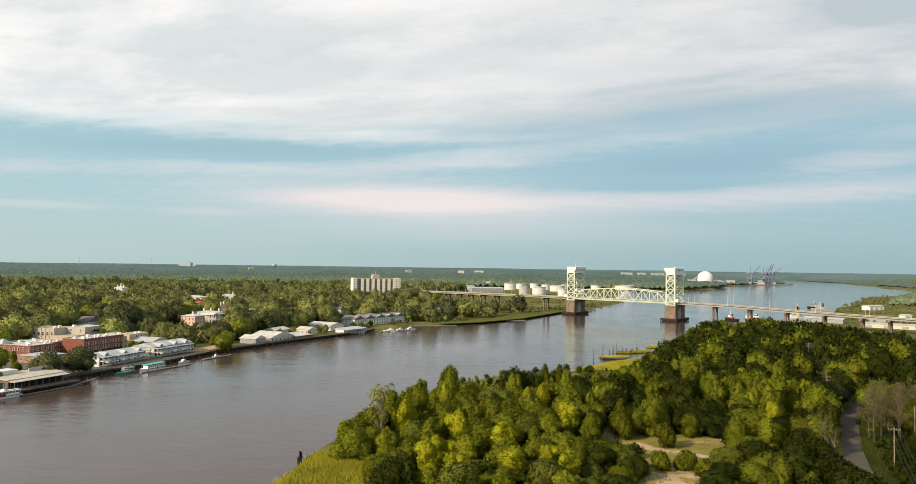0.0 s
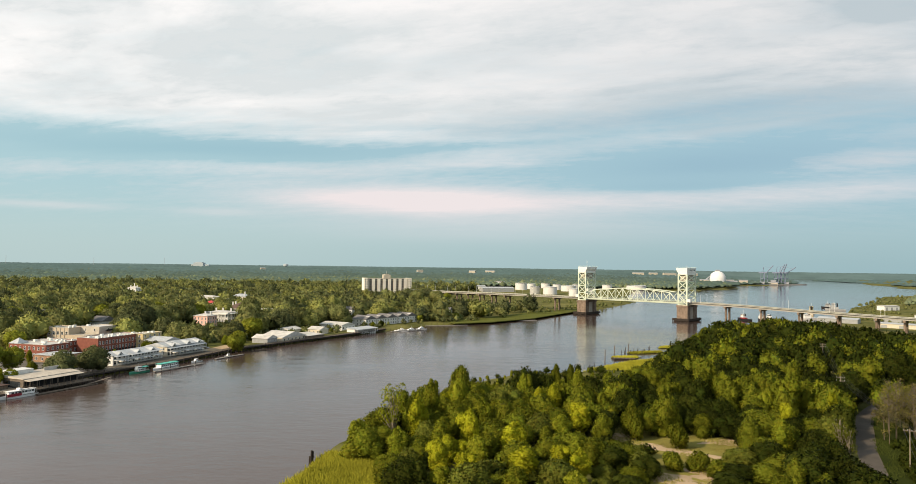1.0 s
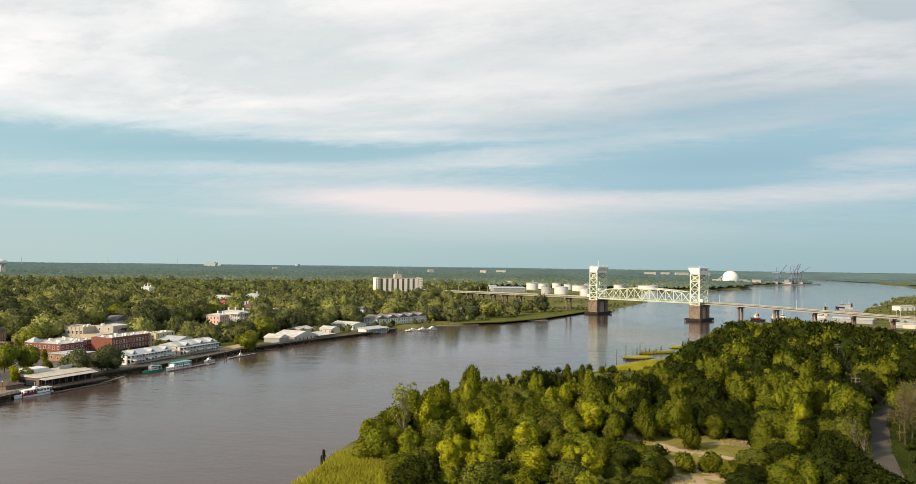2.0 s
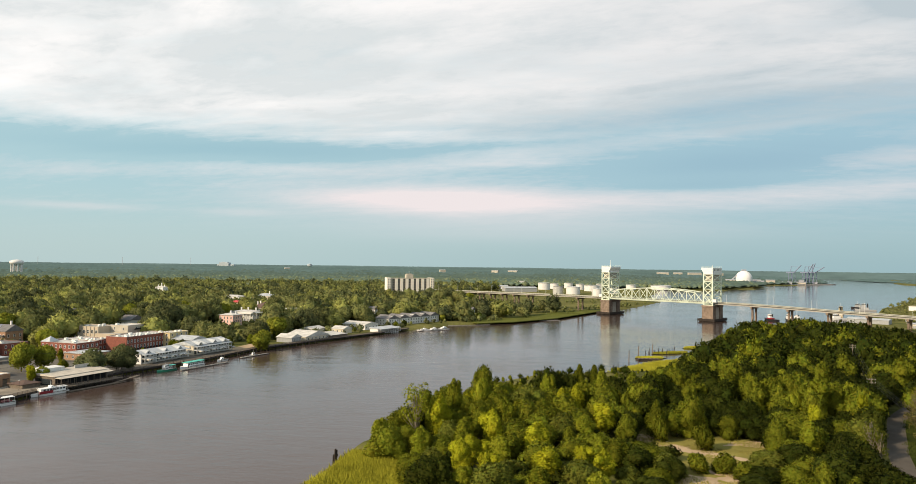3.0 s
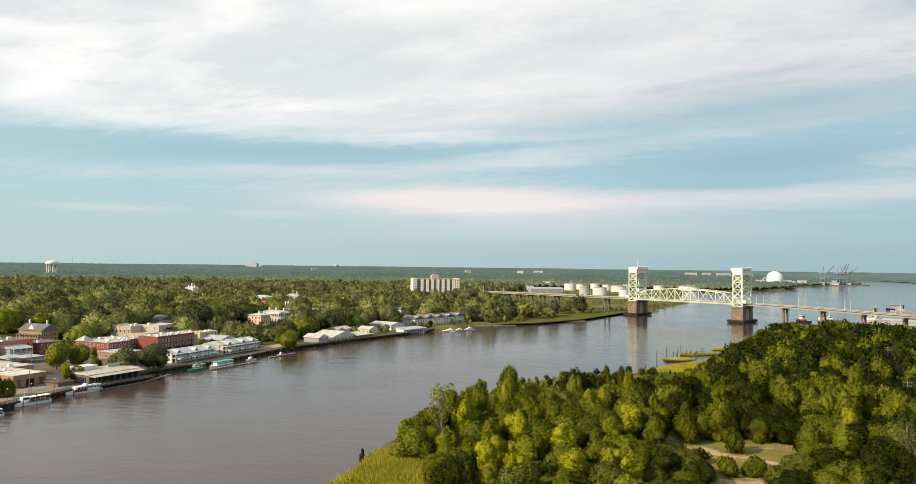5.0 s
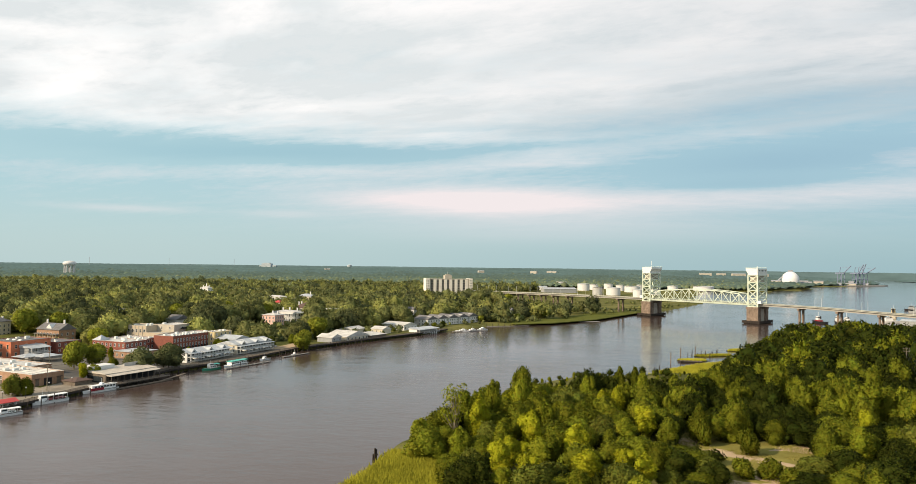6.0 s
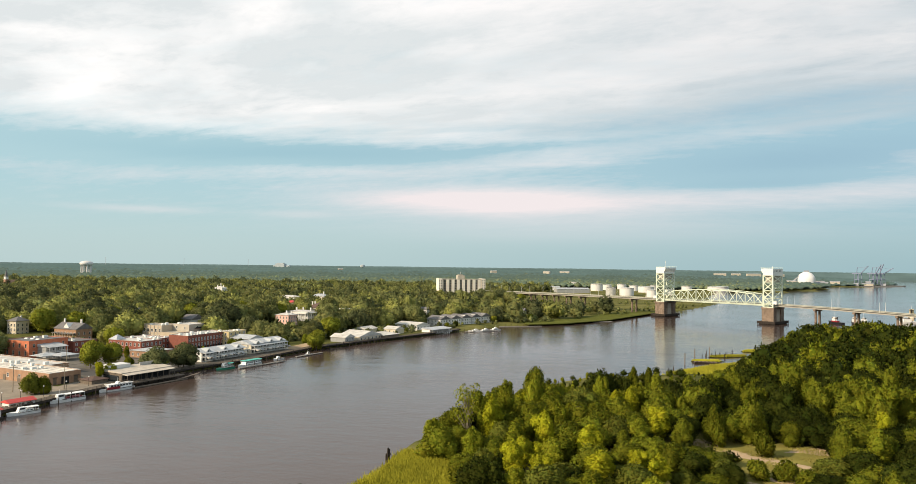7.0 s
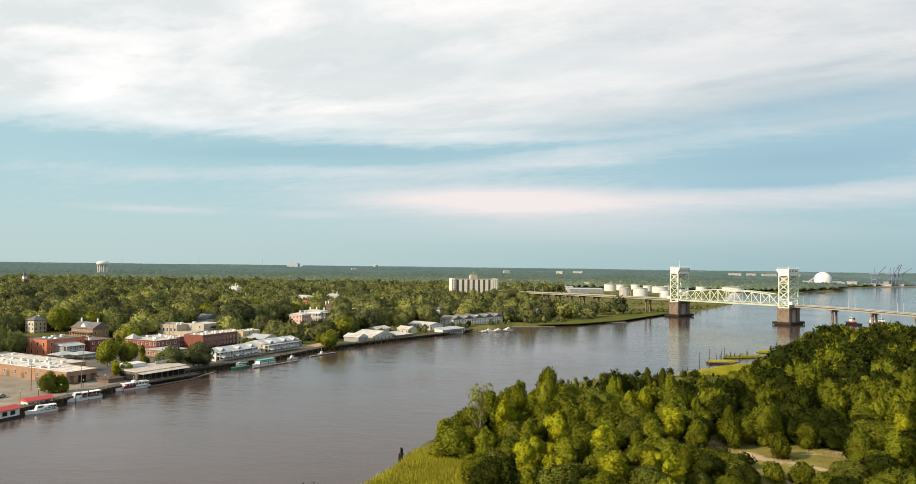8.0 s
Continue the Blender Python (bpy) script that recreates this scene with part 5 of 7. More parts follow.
def far_woods():
    rng = np.random.default_rng(2)
    n = 110000
    r = 950 + 3700 * rng.random(n) ** 1.25
    a = np.radians(rng.uniform(-48, 37, n))
    x, y = r * np.sin(a), r * np.cos(a)
    d = shore_distance(x, y)
    keep = (d > 25) & ~((x > -150) & (x < 700) & (y < 1750) & (y > 800) & (x > y * 0.0 - 60)) & (is_east(x, y) | (d > 60))
    keep &= ~((r < 1300) & (a > -0.12)) & (rng.random(n) < np.interp(r, [950, 1500], [0.1, 1.0]))
    keep &= (rng.random(n) < np.where(is_east(x, y), 1.0, 0.22))
    x, y, r = x[keep], y[keep], r[keep]
    z = land_height(x, y)
    s = (4.6 + 3.4 * rng.random(len(x))) * (1 + 0.0002 * r)
    rows = np.column_stack([x, y, z + s * 0.8 * np.interp(r, [2300, 3400], [1.0, 0.1]), s])
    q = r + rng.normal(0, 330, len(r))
    # haze is put into the leaf colours, stronger zone by zone
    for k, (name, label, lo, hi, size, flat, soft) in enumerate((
            ("distant_woodland", "lightly hazed green woodland stretching away over the plain", 0, 1650, 0.85, 0.75, 0.15),
            ("plain_woodland", "woodland further off on the plain, haze in its blue-green", 1650, 2250, 1.1, 0.45, 0.5),
            ("horizon_woodland", "woods far off on the plain, dull blue-green with painted haze", 2250, 3000, 1.4, 0.4, 0.6),
            ("far_horizon_woodland", "woods along the horizon, pale blue-green with painted haze", 3000, 9000, 1.6, 0.3, 0.75))):
        crowns_far(name, label, rows[(q >= lo) & (q < hi)][:11000] * np.array([1, 1, 1, size]) - np.array([0, 0, 1.0, 0]), (LEAF_FAR_HAZE, LEAF_PLAIN_HAZE, LEAF_HAZE, LEAF_HAZE_PALE)[k], 6 + k, flat, soft)


# the bluer and paler tones are distance haze mixed into leaf colour
LEAF_HAZE_PALE = material("leaf_pale_haze", (0.105, 0.160, 0.155), 0.9, vary=0.25, scale=0.004, fine=0.05, bump=0, coords="World", island=0.25, rand=0.3, spec=0.0)
LEAF_HAZE = material("leaf_haze", (0.118, 0.168, 0.142), 0.9, vary=0.35, scale=0.005, fine=0.06, bump=0, coords="World", island=0.3, rand=0.4, spec=0.0)
LEAF_PLAIN_HAZE = material("leaf_plain_haze_green", (0.122, 0.165, 0.118), 0.9, vary=0.45, scale=0.008, fine=0.1, bump=0, coords="World", island=0.5, rand=0.4, spec=0.0)
LEAF_FAR_HAZE = material("leaf_far_haze_green", (0.135, 0.162, 0.088), 0.8, vary=0.5, scale=0.02, fine=0.4, bump=1.0, bump_scale=0.5, coords="World", island=0.6, rand=0.4, hue=0.03, spec=0.1)
# ---- buildings ----
GRID = -16.0  # turn of the street grid: local x points to the river, local y along it
WINDOWS = {}


def window_meshes(w, h, frame_mat):
    key = (w, h, frame_mat.name)
    if key not in WINDOWS:
        f = Shape()
        b = 0.12
        f.box(-w / 2 - b, -w / 2, -0.10, 0.02, -h / 2, h / 2).box(w / 2, w / 2 + b, -0.10, 0.02, -h / 2, h / 2)
        f.box(-w / 2 - b, w / 2 + b, -0.10, 0.02, h / 2, h / 2 + b).box(-w / 2 - b * 1.6, w / 2 + b * 1.6, -0.16, 0.02, -h / 2 - b, -h / 2)
        f.box(-w / 2, w / 2, -0.07, 0.0, -0.05, 0.05)
        WINDOWS[key] = f.mesh("window", frame_mat), Shape().box(-w / 2, w / 2, -0.04, 0.0, -h / 2, h / 2).mesh("pane", GLASS)
    return WINDOWS[key]


def on_face(face, u, z, w, d):
    """A pose on a wall of a building whose near river corner is the origin; river: x = 0; front: y = 0."""
    return pose(0, u, z, 0, 0, 90) if face == "river" else pose(-u, 0, z) if face == "front" else pose(-w, d - u, z, 0, 0, -90)


def windows(b, face, count, storeys, w, d, z0, storey, ww=1.0, wh=1.5, mat=None, inset=0.0):
    length = d if face == "river" else w
    for s in range(storeys):
        for k in range(count):
            u = inset + (length - 2 * inset) * (k + 0.5) / count
            frame_me, pane_me = window_meshes(ww, wh, mat or WHITE)
            ob = part("window", frame_me, None, b, at=on_face(face, u, z0 + s * storey, w, d))
            part("pane", pane_me, None, ob)


def roof_shape(kind, w, d, h, rise, over=0.5):
    s = Shape()
    x0, x1, y0, y1 = -w - over, over, -over, d + over
    if kind == "flat":
        s.box(-w + 0.3, -0.3, 0.3, d - 0.3, h - 0.35, h - 0.25)
    elif kind == "gable_x":  # ridge along x
        s.prism([(y0, h), (y1, h), (y1, h + 0.2), (d / 2, h + rise), (y0, h + 0.2)], "x", x0, x1)
    elif kind == "gable_y":
        s.prism([(x0, h), (x1, h), (x1, h + 0.2), (-w / 2, h + rise), (x0, h + 0.2)], "y", y0, y1)
    elif kind == "shed":
        s.prism([(x0, h), (x1, h), (x1, h + 0.2), (x0, h + rise)], "y", y0, y1)
    else:  # hip
        r = min(w, d) / 2
        if w > d:
            ridge = [(-w + r, d / 2), (-r, d / 2)]
        else:
            ridge = [(-w / 2, r), (-w / 2, d - r)]
        v = [(x0, y0, h), (x1, y0, h), (x1, y1, h), (x0, y1, h)] + [(x0, y0, h + 0.2), (x1, y0, h + 0.2), (x1, y1, h + 0.2), (x0, y1, h + 0.2)] + [(x, y, h + rise) for x, y in ridge]
        f = [(0, 1, 2, 3), (0, 1, 5, 4), (1, 2, 6, 5), (2, 3, 7, 6), (3, 0, 4, 7)]
        f += [(4, 5, 9, 8), (5, 6, 9), (6, 7, 8, 9), (7, 4, 8)] if w > d else [(4, 5, 8), (5, 6, 9, 8), (6, 7, 9), (7, 4, 8, 9)]
        s.add(v, f)
    return s


def building(name, label, at, size, wall, roof_mat, roof="flat", rise=2.5, win=(), turn=GRID, category="building", z=None, units=0, chimneys=(), win_mat=None, group="", seed=1):
    """at: the near river corner. size: (depth from the river, length along it, height of the walls).
    win: (face, count, storeys, first height, storey, width, height) each."""
    w, d, h = size
    zb = z_at(*at) if z is None else z
    b = thing(name, pose(*at, zb, 0, 0, turn), label, category, group)
    c, s = math.cos(radians(turn)), math.sin(radians(turn))
    FREE.append((at[0] + c * -w / 2 - s * d / 2, at[1] + s * -w / 2 + c * d / 2, 0.5 * max(w, d) + 5))
    mx, my = at[0] + c * -w / 2 - s * d / 2, at[1] + s * -w / 2 + c * d / 2
    reach = math.hypot(mx, my)
    FOOTPRINTS.append((mx, my, 0.56 * max(w, d)))
    for back in (12, 24, 37):  # kept free of trees towards the camera so the house stays in view
        FREE.append((mx * (1 - back / reach), my * (1 - back / reach), 0.42 * max(w, d) + 5))
    if roof == "flat":
        body = Shape().box(-w, 0, 0, d, -4, h - 0.36)
        body.box(-w, -w + 0.3, 0, d, h - 0.36, h).box(-0.3, 0, 0, d, h - 0.36, h).box(-w + 0.3, -0.3, 0, 0.3, h - 0.36, h).box(-w + 0.3, -0.3, d - 0.3, d, h - 0.36, h)
        part("wall", body, wall, b)
        part("coping", Shape().box(-w - 0.08, -w + 0.38, -0.08, d + 0.08, h, h + 0.1).box(-0.38, 0.08, -0.08, d + 0.08, h, h + 0.1).box(-w + 0.38, -0.38, -0.08, 0.38, h, h + 0.1)
             .box(-w + 0.38, -0.38, d - 0.38, d + 0.08, h, h + 0.1), roof_mat, b)
    else:
        body = Shape().box(-w, 0, 0, d, -4, h)
        if roof == "gable_x":
            body.prism([(0, h), (d, h), (d / 2, h + rise - 0.25)], "x", -w, 0)
        if roof == "gable_y":
            body.prism([(-w, h), (0, h), (-w / 2, h + rise - 0.25)], "y", 0, d)
        part("wall", body, wall, b)
    part("roof", roof_shape(roof, w, d, h, rise), roof_mat, b)
    for face, count, storeys, z0, storey, ww, wh in win:
        windows(b, face, count, storeys, w, d, z0, storey, ww, wh, win_mat)
    rng = random.Random(seed)
    for _ in range(units):
        x, y, k = -rng.uniform(1.5, w - 2.5), rng.uniform(1.5, d - 2.5), rng.uniform(0.7, 1.8)
        part("roof_unit", Shape().box(x, x + k, y, y + k * 1.2, h - 0.3, h + rng.uniform(0.5, 1.3)), STEEL_WHITE, b)
    for x, y, zc in chimneys:
        part("chimney", Shape().box(x - 0.5, x + 0.5, y - 0.4, y + 0.4, h - 0.5, zc).box(x - 0.6, x + 0.6, y - 0.5, y + 0.5, zc, zc + 0.2), WHITE if wall != BRICK else BRICK, b)
    return b


def porch(b, y0, y1, depth, levels, storey, roof_top, mat=None, x=0.0, roof_mat=None):
    """Galleries on the river face, one above another, with posts and rails."""
    mat = mat or WHITE
    for k in range(levels):
        z = k * storey
        if k:
            part("gallery_floor", Shape().box(x, x + depth, y0, y1, z - 0.2, z), mat, b)
        rail = Shape().beam((x + depth - 0.1, y0, z + 1.0), (x + depth - 0.1, y1, z + 1.0), 0.1).beam((x + depth - 0.1, y0, z + 0.25), (x + depth - 0.1, y1, z + 0.25), 0.08)
        n = int((y1 - y0) / 0.6)
        for i in range(n + 1):
            y = y0 + (y1 - y0) * i / n
            rail.beam((x + depth - 0.1, y, z), (x + depth - 0.1, y, z + 1.0), 0.06)
        part("rail", rail, mat, b)
    n = max(2, int((y1 - y0) / 3.2))
    for i in range(n + 1):
        y = y0 + 0.15 + (y1 - y0 - 0.3) * i / n
        part("post", Shape().box(x + depth - 0.22, x + depth - 0.02, y - 0.1, y + 0.1, 0, roof_top), mat, b)
    part("gallery_roof", Shape().prism([(x - 0.1, roof_top), (x + depth + 0.4, roof_top), (x + depth + 0.4, roof_top + 0.12), (x - 0.1, roof_top + 0.7)], "y", y0 - 0.2, y1 + 0.2), roof_mat or METAL_ROOF, b)


def near_waterfront():
    b = building("brick_warehouse", "long tan brick warehouse with a flat white roof", (-218, 278), (78, 15, 5.4), BRICK_TAN, WHITE_ROOF, units=14, turn=-19, seed=3,
                 win=(("front", 9, 1, 2.6, 3, 1.4, 1.5),))
    for y, wd in ((2.6, 1.6), (7.5, 3.6), (12.6, 2.0)):
        # the wide one is a dark panel standing for a shaded opening
        part("loading_door", Shape().box(0.0, 0.1, y - wd / 2, y + wd / 2, 0, 3.1), DARK if wd > 3 else TIMBER, b, "dark loading door")
        part("canopy", Shape().box(0, 1.0, y - wd / 2 - 0.2, y + wd / 2 + 0.2, 3.2, 3.35), BROWN_ROOF, b)
    for x in (-12, -22, -33, -45):
        part("door", Shape().box(x - 1.1, x + 1.1, -0.1, 0.0, 0, 2.6), TIMBER, b)
    for k in range(5):
        part("roof_seam", Shape().box(-76, -2, 1.6 + k * 2.9, 1.85 + k * 2.9, 5.14, 5.42), WHITE_ROOF, b)
    building("brick_warehouse_annex", "low white-roofed annex behind the brick warehouse", (-240, 298), (70, 16, 5.0), BRICK_TAN, WHITE_ROOF, units=6, turn=-19, seed=4)
    b = building("orange_brick_building", "two-storey orange brick building with a grey roof", (-290, 353), (21, 24, 9.8), BRICK_ORANGE, GREY_ROOF, units=3, seed=5,
                 win=(("front", 4, 2, 2.6, 4.3, 1.2, 2.2), ("river", 4, 2, 2.6, 4.3, 1.1, 1.9)), win_mat=CREAM)
    for x in (-5, -10, -15):
        part("skylight", Shape().prism([(8, 9.55), (9.6, 9.55), (8.8, 10.2)], "x", x - 1.2, x + 1.2), STEEL_WHITE, b)
    b = building("porch_house", "grey wooden house with a two-storey white porch", (-281.5, 356), (8, 12, 6.2), GREY_WALL, METAL_ROOF, "shed", 1.6, win=(("river", 4, 2, 1.7, 3.1, 0.9, 1.5),), seed=6)
    porch(b, 0.2, 11.8, 2.2, 2, 3.1, 6.0)
    b = building("brick_row_wing", "plain dark brick wing with a flat roof", (-281, 378), (20, 16, 7.0), BRICK, GREY_ROOF, units=2, seed=7, win=(("river", 4, 2, 2.0, 3.2, 1.0, 1.5),))
    b = building("gabled_brick_house", "brick house with a grey gabled roof and dormer", (-304, 411), (21, 12, 8.4), BRICK_TAN, GREY_ROOF, "gable_x", 4.0, seed=8, z=4.0,
                 win=(("front", 7, 2, 2.2, 3.4, 1.0, 1.7), ("river", 3, 2, 2.2, 3.4, 1.0, 1.7)), chimneys=((-3, 6, 14.5), (-19, 6, 14.5)))
    part("dormer", Shape().prism([(-12.5, 8.4), (-8.0, 8.4), (-8.0, 9.8), (-10.25, 12.2), (-12.5, 9.8)], "y", 0.5, 5.5), WHITE, b, "white gabled dormer")
    for k in range(9):
        part("column", Shape().tube(-1 - k * 2.4, -1.8, 0, 5.6, 0.16, n=8), CREAM, b)
    part("porch_roof", Shape().box(-21, 0, -2.2, 0, 5.6, 6.0), GREY_ROOF, b)
    building("hip_roofed_house", "tall cream house with a grey hipped roof", (-351, 415), (9, 9, 10.5), CREAM, GREY_ROOF, "hip", 3.0, z=6.0, seed=9,
             win=(("front", 3, 3, 2.0, 2.9, 1.0, 1.6), ("river", 3, 3, 2.0, 2.9, 1.0, 1.6)), chimneys=((-4, 6, 13.6),))
    # canopies over a yard
    for k, (x, y) in enumerate(((-272, 341), (-264, 345))):
        c = thing("canopy_shelter", pose(x, y, 1.9, 0, 0, GRID), "open shelter with a white peaked canopy roof", "canopy", "canopy shelters")
        part("canopy", roof_shape("hip", 9.5, 11, 3.0, 1.5, 0.4), METAL_ROOF, c)
        for px in (-9.2, -0.3):
            for py in (0.3, 5.5, 10.7):
                part("post", Shape().tube(px, py, 0, 3.1, 0.1, n=6), TIMBER, c)
    FREE.extend([(-268, 346, 15)])
    building("small_brick_shop", "low brick shop with a pale hipped metal roof", (-223, 366), (17, 15, 3.9), BRICK_TAN, METAL_ROOF, "hip", 1.2, seed=10, win=(("front", 4, 1, 1.9, 3, 1.2, 1.4), ("river", 4, 1, 1.9, 3, 1.2, 1.4)))
    b = building("brick_block", "two-storey red brick block with white roof edges", (-238, 379), (27, 16, 8.0), BRICK, WHITE_ROOF, units=7, seed=11,
                 win=(("front", 8, 2, 2.2, 3.7, 1.1, 1.7), ("river", 5, 2, 2.2, 3.7, 1.1, 1.7)))
    part("pyramid_roof", Shape().add([(-27.3, -0.3, 8), (-20, -0.3, 8), (-20, 7, 8), (-27.3, 7, 8), (-23.6, 3.4, 11)], [(0, 1, 4), (1, 2, 4), (2, 3, 4), (3, 0, 4), (3, 2, 1, 0)]), METAL_ROOF, b, "small pale pyramid roof")
    building("brick_store", "deeper red brick block with a flat white roof", (-243, 397), (26, 18, 7.2), BRICK, WHITE_ROOF, units=9, seed=12, win=(("river", 6, 2, 2.2, 3.4, 1.1, 1.6), ("front", 8, 2, 2.0, 3.2, 1.1, 1.5)))
    b = building("concrete_building", "beige concrete building with panel bays", (-256, 431), (21, 14, 11.0), CONCRETE_BEIGE, CONCRETE_PALE, units=5, seed=13, z=3.5, win=(("front", 6, 2, 3.4, 4.2, 1.5, 2.0),))
    for k in range(7):
        part("pilaster", Shape().box(-20.8 + k * 3.4, -20.2 + k * 3.4, -0.25, 0, 0, 11), CONCRETE_PALE, b)
    building("concrete_wing", "low beige concrete link with garage bays", (-241, 425), (16, 10, 7.5), CONCRETE_BEIGE, CONCRETE_PALE, seed=14, z=3.0, win=(("front", 5, 1, 4.0, 3, 1.8, 2.0),))
    b = building("concrete_tower", "pale concrete block with a recessed balcony", (-239, 436), (15, 15, 11.6), CONCRETE_PALE, WHITE_ROOF, units=2, seed=15, z=3.5, win=(("front", 2, 3, 2.6, 3.4, 1.0, 1.5), ("river", 1, 3, 2.6, 3.4, 1.0, 1.5)))
    for k in range(3):
        part("balcony", Shape().box(0, 1.3, 5, 10, 2.0 + 3.3 * k, 2.15 + 3.3 * k).box(1.2, 1.3, 5, 10, 2.15 + 3.3 * k, 3.0 + 3.3 * k), DARK, b, "dark railed balcony")
    b = building("red_brick_row", "long three-storey red brick row with white windows", (-222, 404), (16, 37, 9.3), BRICK, WHITE_ROOF, units=12, seed=16,
             win=(("river", 14, 2, 3.0, 3.4, 0.95, 1.9),))
    for k in range(15):
        part("parapet_cap", Shape().box(-0.55, 0.14, 0.2 + k * 2.6, 1.1 + k * 2.6, 9.42, 9.95), WHITE, b)
        if k < 14:
            part("shop_front", Shape().box(0.0, 0.12, 0.7 + k * 2.6, 2.5 + k * 2.6, 0.1, 2.1), DARK, b, "dark panel standing for a shaded ground-floor opening")
    b = building("yellow_building", "yellow stucco building with small balconies", (-208.5, 432), (10, 17, 9.4), YELLOW_WALL, CREAM, units=2, seed=17, win=(("front", 2, 3, 2.0, 2.9, 1.1, 1.5), ("river", 4, 3, 2.0, 2.9, 1.1, 1.5)))
    for k in range(2):
        part("balcony", Shape().box(0, 1.3, 9, 13, 3.0 + 3 * k, 3.15 + 3 * k).box(1.2, 1.3, 9, 13, 3.15 + 3 * k, 4.0 + 3 * k), DARK, b)


PATIO_ROOF = material("weathered_patio_roof", (0.55, 0.49, 0.41), 0.8, vary=0.3, scale=0.3, streak=0.2)


def restaurant():
    b = building("waterfront_restaurant", "weathered timber riverside restaurant with a deck", (-192.5, 292), (13, 27, 5.4), TIMBER, PATIO_ROOF, "shed", 1.2, turn=-20, seed=18)
    porch(b, 0.3, 26.7, 3.6, 1, 2.9, 4.7, TIMBER, roof_mat=PATIO_ROOF)
    for k in range(9):
        part("post", Shape().box(0.1, 0.3, 1.0 + 3.1 * k, 1.25 + 3.1 * k, 0, 4.5), TIMBER, b)
    # dark strip paints the shade of the open gallery behind the posts
    part("dark_glazing", Shape().box(0.0, 0.08, 0.6, 26.4, 0.6, 4.4), DARK, b, "dark strip standing for the shade in the open gallery")
    part("front_glazing", Shape().box(-13, -2, -0.08, 0.0, 1.0, 4.2), GLASS, b)
    part("upper_box", Shape().box(-17, -10, 1, 12, 5.4, 8.0), WHITE, b, "white box on the roof")
    part("parapet", Shape().box(-10.0, -9.6, 17, 27, 5.6, 7.8).box(-13, -9.6, 26.6, 27, 5.6, 7.8), WHITE_ROOF, b)
    for k in range(5):
        part("window", window_meshes(1.0, 1.0, WHITE)[0], None, b, at=pose(-10, 2.2 + 2.1 * k, 7.0, 0, 0, 90))
    part("lower_hip_roof", roof_shape("hip", 9, 8, 3.0, 1.3), BROWN_ROOF, b, "low brown hipped porch roof", at=pose(-6, -10.5, 0))
    part("lower_porch", Shape().box(-15, -6, -10.5, -2.5, -1, 3.0), TIMBER, b)
    dk = thing("dining_deck", pose(-190.5, 291, 0, 0, 0, -20), "weathered timber dining deck on piles over the water", "deck")
    part("deck", Shape().box(0, 5.0, -6, 30, 1.9, 2.15), TIMBER, dk)
    part("ramp", Shape().add([(5.4, 24, 0.6), (6.8, 24, 0.6), (6.8, 38, 2.1), (5.4, 38, 2.1), (5.4, 24, 0.4), (6.8, 24, 0.4), (6.8, 38, 1.9), (5.4, 38, 1.9)],
                             [(0, 1, 2, 3), (7, 6, 5, 4), (0, 4, 5, 1), (1, 5, 6, 2), (2, 6, 7, 3), (3, 7, 4, 0)]), TIMBER, dk, "sloping timber gangway")
    part("floating_dock", Shape().box(5.6, 7.2, 0, 30, 0.1, 0.55), TIMBER, dk, "low timber floating dock")
    for k in range(12):
        part("timber_post", Shape().tube(4.6, -5 + k * 2.9, -3, 2.0, 0.18, n=6), TIMBER_DARK, dk)
        part("rail_post", Shape().box(4.8, 4.95, -5.6 + k * 2.9, -5.45 + k * 2.9, 2.15, 3.2), TIMBER, dk)
    part("rail", Shape().beam((4.88, -6, 3.2), (4.88, 30, 3.2), 0.12).beam((4.88, -6, 2.7), (4.88, 30, 2.7), 0.08).beam((4.88, -6, 2.4), (4.88, 30, 2.4), 0.08), TIMBER, dk)
    rng = random.Random(5)
    for k in range(22):
        t = thing("deck_table", pose(0, 0, 0), "small dark dining table on the deck", "table", "tables on the deck")
        t.matrix_basis = pose(-190.5, 291, 2.15, 0, 0, -20) @ pose(rng.uniform(0.8, 4.2), -5 + k * 1.5, 0)
        part("top", Shape().box(-0.45, 0.45, -0.45, 0.45, 0.70, 0.75), TIMBER_DARK, t)
        part("leg", Shape().tube(0, 0, 0, 0.7, 0.06, n=6), BLACK, t)


